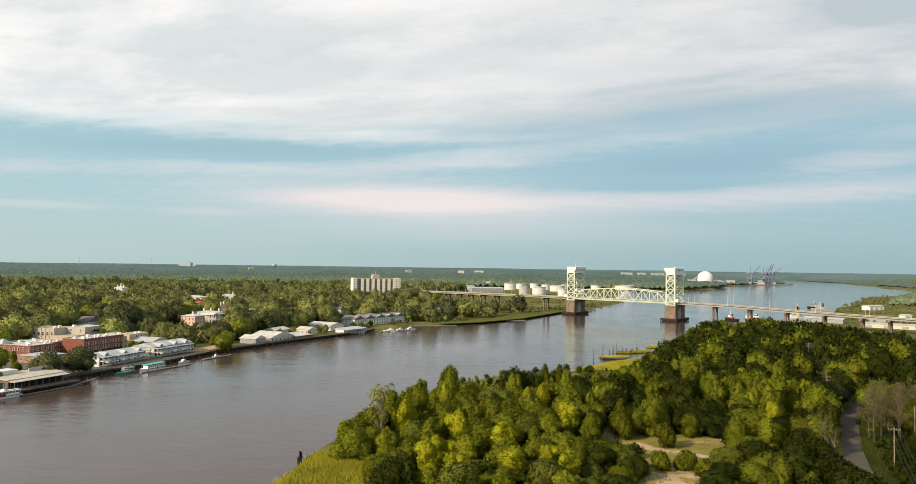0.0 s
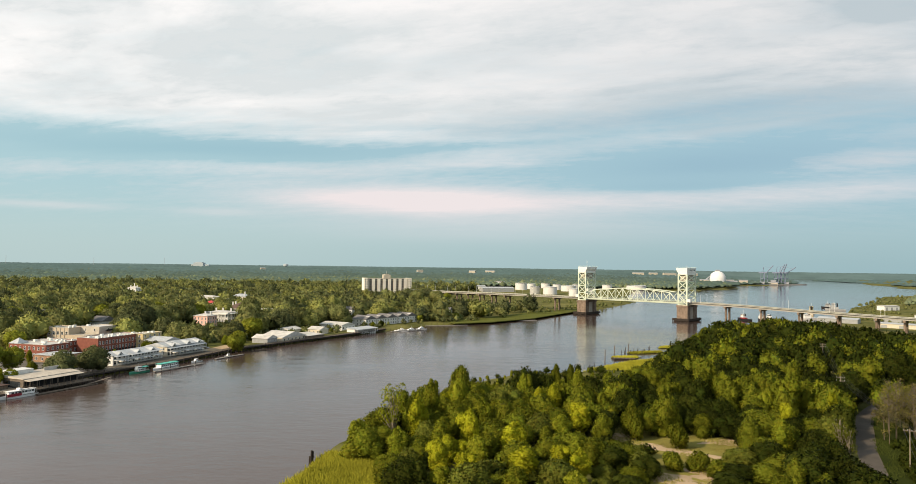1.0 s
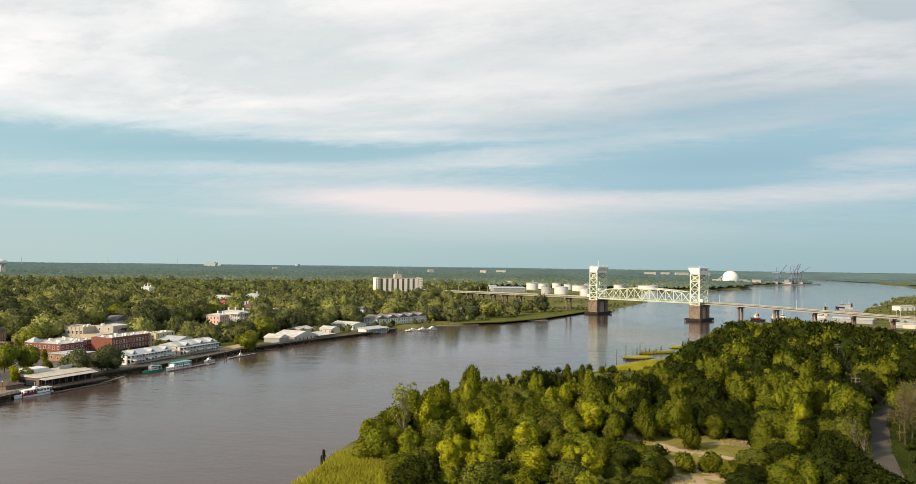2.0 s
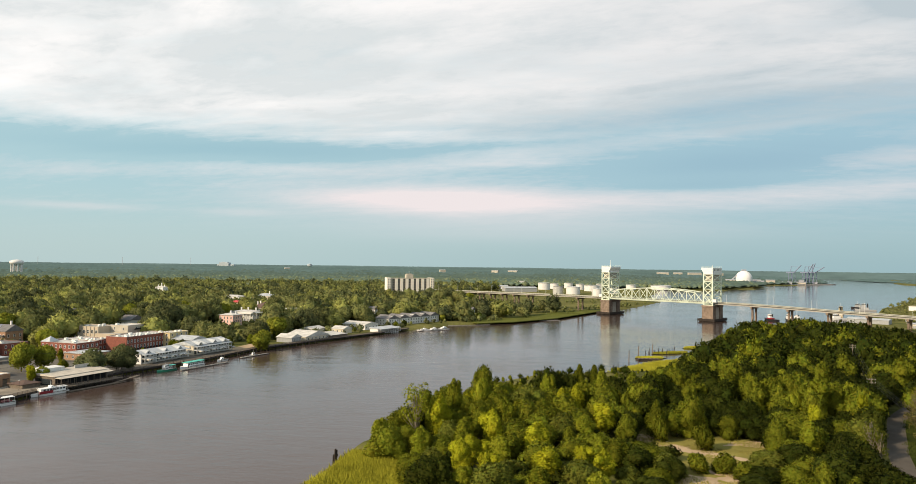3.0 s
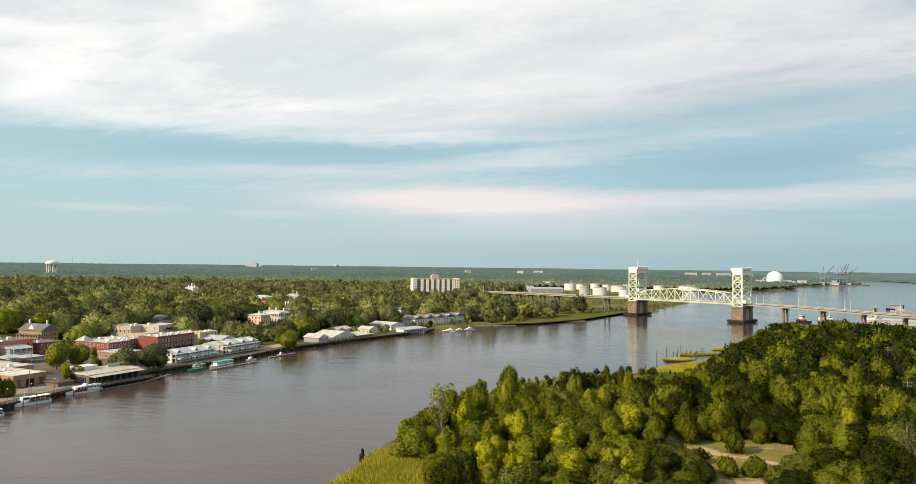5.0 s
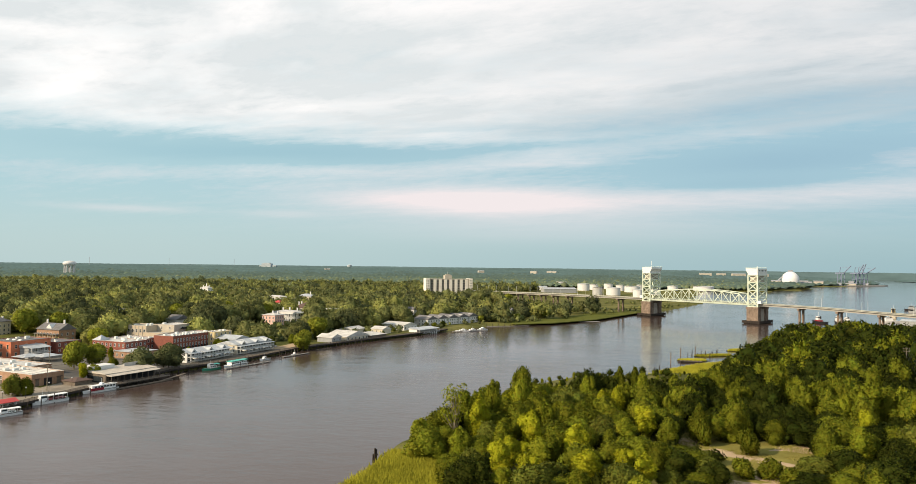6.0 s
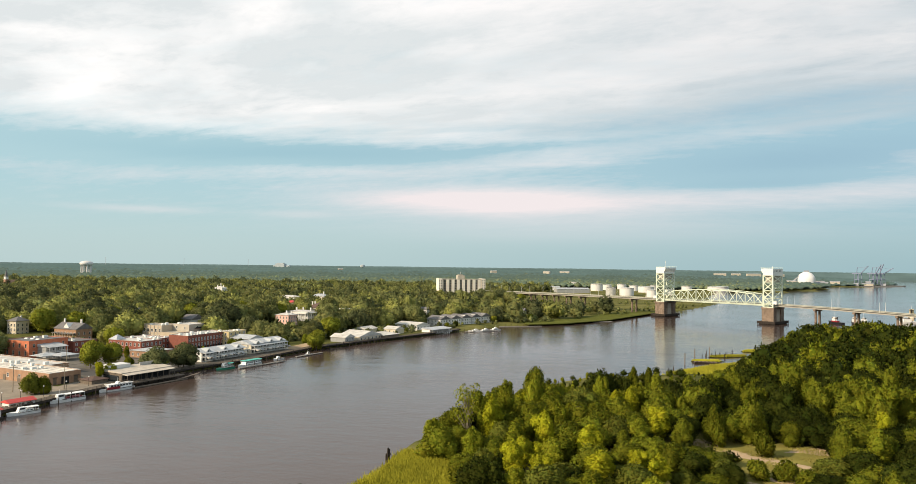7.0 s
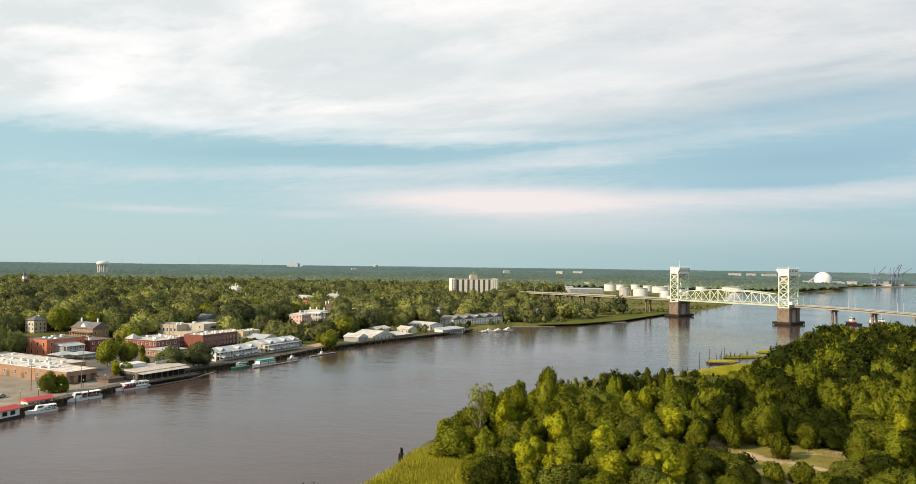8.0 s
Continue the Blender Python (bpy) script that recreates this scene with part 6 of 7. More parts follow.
def white_units():
    """Two-storey white wooden restaurants with galleries over the river walk."""
    for at, w, d, h, turn, roof, rise, wall, seed in (((-189, 359), 11, 9, 5.0, -17, "gable_y", 1.8, WHITE, 20), ((-185.5, 368.5), 12, 24, 4.8, -15, "gable_y", 2.0, WHITE, 21),
                                                 ((-177, 397), 15, 11, 5.4, -18, "gable_y", 2.2, CREAM, 22), ((-173.5, 407.5), 14, 20, 5.6, -19, "gable_y", 2.2, WHITE, 23)):
        b = building("white_gallery_house", "white two-storey waterfront restaurant with galleries and a pale metal roof", at, (w, d, h), wall, METAL_ROOF, roof, rise, turn=turn, seed=seed,
                     win=(("front", 3, 2, 1.6, 2.6, 1.0, 1.4), ("river", int(d / 2.3), 2, 1.4, 2.7, 1.5, 2.0)), group="white waterfront houses", z=2.2)
        porch(b, 0.2, d - 0.2, 2.6, 2, 2.7, 4.6)
        for k in range(2 if d > 15 else 1):
            y0 = d * (0.22 + 0.46 * k) if d > 15 else d * 0.3
            part("gable_wall", Shape().prism([(y0, h), (y0 + 3.6, h), (y0 + 1.8, h + 1.75)], "x", -w * 0.45, 0.75), wall, b, "small gabled dormer front")
            part("gable_roof", Shape().prism([(y0 - 0.4, h - 0.02), (y0, h - 0.02), (y0 + 1.8, h + 1.75), (y0 + 3.6, h - 0.02), (y0 + 4.0, h - 0.02), (y0 + 1.8, h + 2.0)], "x", -w * 0.45, 1.0), METAL_ROOF, b)
            part("gable_window", Shape().box(0.75, 0.8, y0 + 1.3, y0 + 2.3, h + 0.2, h + 0.95), GLASS, b)
        for k in range(int(d / 2.2)):
            part("table_umbrella", Shape().lathe([(1.1, 2.1), (0.05, 2.7)], 4.4, 1.2 + k * 2.2, n=8), (CREAM, TIMBER, GREY_WALL)[k % 3], b)
            part("umbrella_pole", Shape().tube(4.4, 1.2 + k * 2.2, 0, 2.2, 0.04, n=5), STEEL_WHITE, b)
        for k in range(max(1, int(d / 8))):
            part("awning", Shape().prism([(2.6, 2.4), (4.6, 2.1), (4.6, 2.2), (2.6, 2.8)], "y", 1 + 7.5 * k, 5 + 7.5 * k), WHITE, b)
    building("grey_gabled_store", "plain grey gabled store behind the waterfront houses", (-192, 428), (16, 14, 5.2), GREY_WALL, METAL_ROOF, "gable_x", 2.4, seed=24, win=(("river", 2, 1, 2.2, 3, 1, 1.4),))


def further_shore():
    b = building("grey_boathouse", "grey gabled wooden boathouse with a white roof", (-139, 469), (13, 11, 3.6), GREY_WALL, WHITE_ROOF, "gable_x", 2.4, turn=-20, seed=30, win=(("river", 2, 1, 1.9, 3, 1, 1.3),))
    building("white_roofed_market", "long white-roofed timber pavilion by the boardwalk", (-132, 481), (20, 26, 3.4), CREAM, WHITE_ROOF, "gable_x", 3.6, turn=-24, seed=31, win=(("river", 6, 1, 1.8, 3, 1.4, 1.5),))
    building("white_lean_to", "low open shelter with a flat white roof", (-119, 503), (16, 18, 3.0), TIMBER, WHITE_ROOF, "shed", 1.0, turn=-28, seed=32)
    building("white_peaked_house", "small white-roofed house behind the pavilion", (-138, 524), (13, 16, 4.0), CREAM, WHITE_ROOF, "gable_y", 2.0, turn=-20, seed=33)
    building("cream_bungalow", "cream bungalow with a pale gabled roof", (-117, 535), (12, 11, 3.6), CREAM, WHITE_ROOF, "gable_x", 2.2, turn=-25, seed=34, win=(("front", 3, 1, 1.9, 3, 1, 1.3),))
    building("white_long_house", "long low white house with several roofs", (-106, 568), (24, 18, 4.2), WHITE, WHITE_ROOF, "gable_x", 2.2, turn=-28, seed=35, win=(("front", 5, 1, 2.0, 3, 1.1, 1.5), ("river", 4, 1, 2.0, 3, 1.1, 1.5)))
    b = building("gallery_cafe", "white-roofed open cafe over the boardwalk", (-92, 552), (9, 26, 3.2), WHITE, METAL_ROOF, "shed", 0.9, turn=-32, seed=36)
    porch(b, 0.2, 25.8, 2.6, 1, 3.0, 3.0)
    for k in range(5):
        c, s = math.cos(radians(55)), math.sin(radians(55))
        b = building("white_condominium", "white gabled waterfront condominium unit with a grey roof", (-92 + c * 14.5 * k, 610 + s * 14.5 * k), (17, 13.5, 6.0), WHITE, GREY_ROOF, "gable_x", 3.4, turn=-35, seed=40 + k,
                     win=(("river", 4, 2, 1.6, 2.8, 1.1, 1.5), ("front", 4, 2, 1.6, 2.8, 1.0, 1.4)), group="condominium row")
        for q in (0, 1):
            part("dormer", Shape().prism([(3 + 5 * q, 6.6), (6 + 5 * q, 6.6), (4.5 + 5 * q, 8.6)], "x", -4.5, 0.2), WHITE, b)


def mansions():
    b = building("pink_mansion", "three-storey pink stucco mansion with a white roof", (-207, 535), (13, 12, 10.0), PINK, WHITE_ROOF, "hip", 1.8, z=5.0, seed=50,
                 win=(("front", 4, 3, 2.0, 3.0, 1.0, 1.7), ("river", 4, 3, 2.0, 3.0, 1.0, 1.7)), chimneys=((-3, 8, 13.0), (-8, 8, 13.0)))
    b = building("white_mansion", "large white mansion with columns and a flat roof", (-202, 567), (22, 15, 9.0), WHITE, WHITE_ROOF, "hip", 1.4, z=6.5, seed=51,
                 win=(("front", 7, 2, 2.2, 4.0, 1.1, 2.0), ("river", 5, 2, 2.2, 4.0, 1.1, 2.0)), chimneys=((-4, 10, 12.0), (-12, 10, 12.2), (-19, 10, 12.0)))
    porch(b, 1, 14, 3.0, 2, 4.0, 8.2)
    for k in range(6):
        part("column", Shape().tube(-10 + k * 1.9, -2.2, 0, 7.6, 0.25, n=8), WHITE, b)
    part("portico", Shape().box(-10.6, 0.2, -2.6, 0, 7.6, 8.4), WHITE, b)
    building("brown_roofed_house", "broad house under a brown hipped roof", (-208, 645), (27, 20, 5.5), CREAM, BROWN_ROOF, "hip", 5.5, z=8.5, seed=52, win=(("front", 6, 1, 2.4, 3, 1.1, 1.7), ("river", 4, 1, 2.4, 3, 1.1, 1.7)), chimneys=((-24, 6, 11.0), (-25, 12, 11.0)))
    building("flat_roofed_villa", "white villa with a low hipped roof among trees", (-296, 783), (26, 16, 7.0), WHITE, WHITE_ROOF, "hip", 2.0, z=10, seed=53, win=(("front", 6, 2, 2.0, 3.2, 1.2, 1.8),))
    building("pale_villa", "pale house with several roofs among trees", (-272, 822), (24, 18, 6.5), CREAM, METAL_ROOF, "hip", 3.0, z=10, seed=54, win=(("front", 6, 2, 2.0, 3.0, 1.2, 1.6),), chimneys=((-6, 8, 12),))
    building("cream_villa", "cream house with a veranda among trees", (-184, 622), (13, 14, 6.5), CREAM, WHITE_ROOF, "hip", 1.6, z=8, seed=55, win=(("front", 4, 2, 1.8, 3.0, 1.1, 1.6), ("river", 4, 2, 1.8, 3.0, 1.1, 1.6)))
    building("domed_house", "white house with a belvedere above the trees", (-468, 945), (15, 11, 11.0), WHITE, WHITE_ROOF, "hip", 2.5, z=9, seed=56, win=(("front", 4, 2, 4.0, 3.4, 1.2, 1.8),), chimneys=((-2, 5, 15), (-13, 5, 15), (-7, 5, 17.5)))
    building("red_roofed_house", "small house with a red roof among trees", (-262, 690), (10, 9, 7.0), CREAM, RED_ROOF, "hip", 2.4, z=9, seed=57)
    building("dark_roofed_house", "white gabled house with a dark roof", (-268, 492), (11, 13, 7.5), WHITE, GREY_ROOF, "gable_x", 3.6, z=6, seed=58, win=(("front", 3, 2, 2, 3, 1, 1.5),))
    building("white_cottage", "small white gabled cottage among trees", (-120, 700), (11, 10, 6.5), WHITE, GREY_ROOF, "gable_x", 3.0, z=4, seed=59, win=(("front", 3, 2, 1.8, 2.8, 1.0, 1.4),))
    building("white_gabled_house", "white gabled house near the park", (-20, 735), (12, 10, 6.0), WHITE, GREY_ROOF, "gable_x", 3.2, z=3, seed=60, win=(("front", 3, 2, 1.8, 2.8, 1.0, 1.4),))
    for k, (x, y) in enumerate(((-330, 520), (-300, 600), (-370, 640), (-120, 800), (-420, 780), (-520, 700))):
        building("town_house", "pale wooden town house half hidden by trees", (x, y), (11, 12, 8.0), (CREAM, WHITE, GREY_WALL)[k % 3], (GREY_ROOF, BROWN_ROOF)[k % 2], "gable_x" if k % 2 else "hip", 3.4, seed=70 + k,
                 win=(("front", 3, 2, 2, 3, 1.0, 1.5), ("river", 3, 2, 2, 3, 1.0, 1.5)), group="town houses")


def apartment_tower():
    """Ten storeys of pale concrete fins and balconies; dark panels paint recess shade."""
    turn = 22.0
    w, d, st, n = 74.0, 16.0, 2.75, 10
    b = thing("apartment_tower", pose(-167, 1100, 6.5, 0, 0, turn), "ten-storey pale pink concrete apartment block with balconies", "apartment building")
    FREE.append((-131, 1095, 56))
    h = st * n
    part("wall", Shape().box(0, w, 0, d, -4, h), CONCRETE_PALE, b)
    part("roof", Shape().box(-0.6, w + 0.6, -1.2, d + 0.6, h, h + 1.0), CONCRETE_PALE, b)
    part("penthouse", Shape().box(w * 0.41, w * 0.57, 3, 13, h + 1.0, h + 7.0).box(w * 0.44, w * 0.54, 4, 12, h + 7.0, h + 8.2), CONCRETE_PALE, b, "pale lift penthouse on the roof")
    part("antenna", Shape().beam((w * 0.49, 8, h + 8), (w * 0.49, 8, h + 13), 0.25), STEEL_WHITE, b)
    PALE_PINK = material("pale_pink_concrete", (0.82, 0.76, 0.66), 0.85, vary=0.12, scale=0.1, streak=0.25)
    part("end_tower", Shape().box(-3.0, 3.2, -2.4, d, -4, h + 1.6), PALE_PINK, b)
    part("end_tower", Shape().box(w - 3.2, w + 3.0, -2.4, d, -4, h + 1.6), PALE_PINK, b)
    bays = [8, 17, 26, 35, 44, 53, 62]
    for x in bays:
        part("fin", Shape().box(x + 2.2, x + 6.9, -1.6, 0, -4, h), PALE_PINK, b)
        # no real recess: a dark panel on the wall paints its shade
        part("balcony_recess", Shape().box(x - 1.7, x + 2.0, -0.06, 0, -2, h - 0.4), GLASS, b, "dark flat panel standing for shaded balcony recesses")
        for k in range(n):
            bal = part("balcony", Shape().box(x - 1.7, x + 2.0, -1.3, 0, k * st - 0.12, k * st + 0.05).box(x - 1.7, x + 2.0, -1.3, -1.2, k * st + 0.05, k * st + 0.75), CONCRETE, b)
            part("balcony_door", Shape().box(x - 1.3, x + 1.6, -0.12, -0.06, k * st + 0.1, k * st + 2.3), GLASS, bal)
    for k in range(n):
        for x in (-1.6, 1.6, w - 1.6, w + 1.6):
            part("window", Shape().box(x - 0.6, x + 0.6, -2.48, -2.4, k * st + 0.8, k * st + 2.2), GLASS, b)


FREE.extend([(-326, 392, 24), (-340, 395, 22), (-300, 392, 20), (-355, 402, 16), (-203, 510, 24), (-192, 488, 17), (-194, 540, 20), (-196, 620, 14), (-205, 632, 12), (-222, 515, 14), (-236, 500, 12), (-212, 552, 10), (-196, 560, 14), (-186, 535, 13), (-180, 512, 10), (-200, 605, 12)])
near_waterfront()
restaurant()
white_units()
further_shore()
mansions()
apartment_tower()

# ---- the waterfront: river walk, docks, boats ----
def along(points, step):
    """Places every step metres along a line, with headings."""
    out, left = [], 0.0
    for (ax, ay), (bx, by) in zip(points, points[1:]):
        n = math.hypot(bx - ax, by - ay)
        while left < n:
            out.append((ax + (bx - ax) * left / n, ay + (by - ay) * left / n, math.degrees(math.atan2(by - ay, bx - ax))))
            left += step
        left -= n
    return out


QUAY = [p for p in EAST[1:11]]


def river_walk():
    w = thing("river_walk", pose(0, 0, 0), "weathered timber boardwalk on dark piles along the river", "boardwalk")
    inner = [(x - 1.5, y) for x, y in QUAY]
    part("deck", strip(inner, 5.0, 1.95, 2.2), TIMBER, w)
    part("fascia", strip([(x + 1.0, y) for x, y in QUAY], 0.25, 1.2, 2.2), TIMBER_DARK, w)
    pile = Shape().tube(0, 0, -3, 2.0, 0.2, n=6).mesh("timber_post", TIMBER_DARK)
    rail_post = Shape().box(-0.08, 0.08, -0.08, 0.08, 2.2, 3.25).mesh("rail_post", TIMBER)
    for x, y, a in along([(x + 0.9, y) for x, y in QUAY], 3.2):
        part("timber_post", pile, None, w, at=pose(x, y, 0))
    for x, y, a in along([(x + 0.7, y) for x, y in QUAY], 2.6):
        part("rail_post", rail_post, None, w, at=pose(x, y, 0))
    for z in (3.22, 2.85, 2.5):
        part("rail", strip([(x + 0.7, y) for x, y in QUAY], 0.1, z - 0.06, z + 0.06), TIMBER, w)


river_walk()
PAVED = material("worn_paving", (0.15, 0.135, 0.11), 0.9, vary=0.45, scale=0.06, fine=1.0, coords="World")

for k, (pts, mat, label, z) in enumerate((
        ([(-290, 180), (-203, 160), (-199, 252), (-212, 277), (-290, 305)], GRAVEL, "pale gravel car park by the river", 1.96),
        ([(-213, 262), (-197, 258), (-192, 296), (-214, 302)], GRAVEL, "paved yard beside the brick warehouse", 1.97),
        ([(-330, 300), (-201, 300), (-189, 340), (-166, 392), (-156, 424), (-182, 462), (-262, 470), (-330, 400)], PAVED, "worn paving between the waterfront buildings", 1.935),
        ([(-213, 300), (-201, 300), (-190, 345), (-205, 440), (-218, 440), (-222, 345)], ASPHALT, "asphalt street behind the waterfront", 1.95),
        ([(-300, 335), (-218, 305), (-214, 318), (-296, 348)], ASPHALT, "asphalt street between brick buildings", 1.955),
        ([(-170, 424), (-156, 430), (-146, 452), (-164, 460)], SAND, "bare sandy lot beside a tree", 1.96))):
    tagged(part("lot" if mat != ASPHALT else "street", Shape().slab(pts, 1.4, z), mat), label, "ground", kind="structure")
tagged(part("park_lawn", strip([(-22, 672), (10, 690), (55, 745), (90, 812), (135, 895)], 40, 1.4, 2.02), LAWN), "green lawn along the bank", "grass", kind="structure")


def hull_shape(length, beam, height, rake=0.12, sheer=0.3, n=10):
    """A pointed hull with a flat stern, bow at +x."""
    s = Shape()
    rings = []
    for k in range(n + 1):
        u = k / n
        x = -length / 2 + length * u
        half = beam / 2 * (1 - max(0, (u - 0.55) / 0.45) ** 2.2) * (0.86 + 0.14 * min(1, u * 4))
        top = height + sheer * max(0, u - 0.4) ** 2 * 2.5
        rings.append([(x - rake * height * 0, -half * 0.75, -0.4), (x + rake * length * 0.25 * u, -half, top), (x + rake * length * 0.25 * u, half, top), (x, half * 0.75, -0.4)])
    v = [p for r in rings for p in r]
    f = []
    for k in range(n):
        a, b = k * 4, (k + 1) * 4
        f += [(a, b, b + 1, a + 1), (a + 1, b + 1, b + 2, a + 2), (a + 2, b + 2, b + 3, a + 3), (a + 3, b + 3, b, a)]
    f += [(0, 1, 2, 3), (n * 4 + 3, n * 4 + 2, n * 4 + 1, n * 4)]
    return s.add(v, f)


BOAT_WHITE = material("bright_white_boat_paint", (0.90, 0.90, 0.88), 0.4, vary=0.06, scale=0.5, streak=0.08)


def boat(label, x, y, heading, length, beam, hull_mat, height=1.2, cabin=None, roof=None, wheelhouse=None, band=None, group="moored boats", name="tour_boat"):
    b = thing(name, pose(x, y, 0, 0, 0, heading), label, "boat", group)
    part("hull", hull_shape(length, beam, height), hull_mat, b)
    part("deck", Shape().box(-length * 0.46, length * 0.3, -beam * 0.4, beam * 0.4, height, height + 0.06), TIMBER, b)
    part("rub_rail", Shape().box(-length / 2, length * 0.2, -beam / 2 - 0.05, -beam / 2 + 0.05, height - 0.15, height).box(-length / 2, length * 0.2, beam / 2 - 0.05, beam / 2 + 0.05, height - 0.15, height), TIMBER_DARK, b)
    if cabin:
        x0, x1, h, mat = cabin
        part("cabin", Shape().box(x0, x1, -beam * 0.36, beam * 0.36, height, height + h), mat, b)
        for k in range(int((x1 - x0) / 1.4)):
            for sy in (-1, 1):
                yy = sy * (beam * 0.36 + 0.02)
                part("cabin_window", Shape().box(x0 + 0.3 + k * 1.4, x0 + 1.3 + k * 1.4, yy - 0.02, yy + 0.02, height + h * 0.45, height + h * 0.85), GLASS, b)
    if roof:
        x0, x1, z, mat = roof
        part("awning", Shape().prism([(-beam * 0.46, z), (beam * 0.46, z), (beam * 0.46, z + 0.1), (0, z + 0.28), (-beam * 0.46, z + 0.1)], "x", x0, x1), mat, b)
        for k in range(5):
            for sy in (-1, 1):
                part("stanchion", Shape().tube(x0 + 0.2 + (x1 - x0 - 0.4) * k / 4, sy * beam * 0.43, height, z, 0.05, n=5), STEEL_WHITE, b)
    if wheelhouse:
        x0, x1, z0, z1, mat = wheelhouse
        part("wheelhouse", Shape().prism([(x0, z0), (x1, z0), (x1 - 0.5, z1), (x0, z1)], "y", -beam * 0.28, beam * 0.28), mat, b)
        part("windscreen", Shape().box(x0 + 0.2, x1 - 0.55, -beam * 0.28 - 0.03, beam * 0.28 + 0.03, z0 + (z1 - z0) * 0.5, z1 - 0.25), GLASS, b)
        part("mast", Shape().tube((x0 + x1) / 2, 0, z1, z1 + 2.0, 0.05, n=5), STEEL_WHITE, b)
    if band:
        x0, x1, mat = band
        part("side_panel", Shape().box(x0, x1, beam / 2 - 0.1, beam / 2 + 0.08, height - 0.2, height + 0.9), mat, b)
    return b


boat("white tour boat with a wheelhouse moored at the quay", -193.2, 233.6, 242, 11.0, 3.2, BOAT_WHITE, 1.1, (-3.2, 0.2, 0.7, BOAT_WHITE), (-4.8, -0.6, 2.5, BOAT_WHITE), (-0.4, 2.2, 1.1, 2.8, BOAT_WHITE))
boat("white passenger boat with a long awning moored at the quay", -193.9, 258, 246, 14.0, 3.6, BOAT_WHITE, 1.3, (-5.5, 1.0, 0.5, RED_PAINT), (-6.4, 1.6, 3.1, BOAT_WHITE), (1.6, 4.6, 1.3, 3.4, BOAT_WHITE))
boat("white and red passenger boat moored by the restaurant", -189.4, 284, 245, 15.5, 3.8, BOAT_WHITE, 1.1, (-6.2, 4.6, 1.8, BOAT_WHITE), (-6.8, 5.0, 2.9, BOAT_WHITE), (-1.0, 0.4, 3.1, 3.8, BOAT_WHITE), (-0.4, 5.4, RED_PAINT))
boat("small white and green pleasure boat at the dock", -170.5, 350, 250, 12.0, 3.4, GREEN_PAINT, 1.0, (-3.0, 1.5, 1.2, WHITE), (-5.0, -1.0, 2.9, TEAL_PAINT), (-1.2, 2.0, 2.0, 3.4, WHITE), name="pleasure_boat")
boat("white sightseeing boat with a teal canvas roof", -163.5, 365, 250, 17.0, 4.6, BOAT_WHITE, 1.1, (-7.2, 4.5, 1.5, BOAT_WHITE), (-7.8, 5.2, 3.1, TEAL_PAINT))
boat("small white motorboat at the floating dock", -157, 391, 250, 8.0, 2.5, BOAT_WHITE, 0.8, None, None, (-0.6, 1.4, 0.8, 2.0, BOAT_WHITE), name="motorboat")
boat("small white motorboat moored by a landing", -147, 415, 248, 6.5, 2.3, WHITE, 0.7, None, None, (-0.5, 1.0, 0.7, 1.9, WHITE), name="motorboat")
for k, (x, y) in enumerate(((-58, 588), (-50, 594), (-42, 606))):
    boat("white cruiser at the marina landing", x, y, 200 + 14 * k, 12.0, 3.2, BOAT_WHITE, 1.0, (-3, 2.6, 0.8, BOAT_WHITE), None, (-1.8, 0.8, 1.7, 2.6, BOAT_WHITE), name="motor_cruiser")


DOCK = material("grey_dock_planks", (0.27, 0.25, 0.22), 0.85, vary=0.25, scale=0.4)


def landing(x, y, heading, length, width, label, pile_mat=None):
    d = thing("floating_landing", pose(x, y, 0, 0, 0, heading), label, "dock", "landings")
    part("deck", Shape().box(0, length, -width / 2, width / 2, 0.25, 0.6), DOCK, d)
    for k in range(int(length / 6) + 1):
        part("timber_post", Shape().tube(k * 6.0, width / 2 + 0.2, -3, 2.6, 0.16, n=6), pile_mat or TIMBER_DARK, d)


landing(-163.5, 352, 68, 34, 1.5, "long pale floating dock beside the white restaurants")
landing(-150, 402, 68, 24, 1.6, "pale floating dock by the boardwalk")
landing(-66, 582, 35, 34, 2.0, "marina landing with moored boats")
landing(-40, 640, 20, 42, 2.4, "low timber landing by the park")
landing(52, 718, 20, 22, 6.0, "dark work barge landing on the bank", TIMBER_DARK)


def floating_kiosk(x, y, heading, length, label, seed):
    k = thing("floating_kiosk", pose(x, y, 0, 0, 0, heading), label, "kiosk", "kiosks on the floating dock")
    part("barge", Shape().box(-length / 2, length / 2, -3.2, 3.2, -0.6, 0.7), TIMBER_DARK, k)
    part("body", Shape().box(-length / 2 + 0.5, length / 2 - 0.5, -2.4, 2.4, 0.7, 3.3), WHITE, k)
    part("roof", Shape().prism([(-3.1, 3.3), (3.1, 3.3), (3.1, 3.45), (0, 4.5), (-3.1, 3.45)], "x", -length / 2, length / 2), RED_ROOF, k, "bright red metal roof")
    for i in range(int(length / 3)):
        # openings are flat dark panels with their inner shade painted on
        part("opening", Shape().box(-length / 2 + 1 + i * 3, -length / 2 + 2.8 + i * 3, -2.46, -2.4, 1.3, 2.8), DARK, k)
        part("opening", Shape().box(-length / 2 + 1 + i * 3, -length / 2 + 2.8 + i * 3, 2.4, 2.46, 1.3, 2.8), DARK, k)


floating_kiosk(-199, 219.5, 78, 14, "white floating kiosk with a bright red roof", 1)
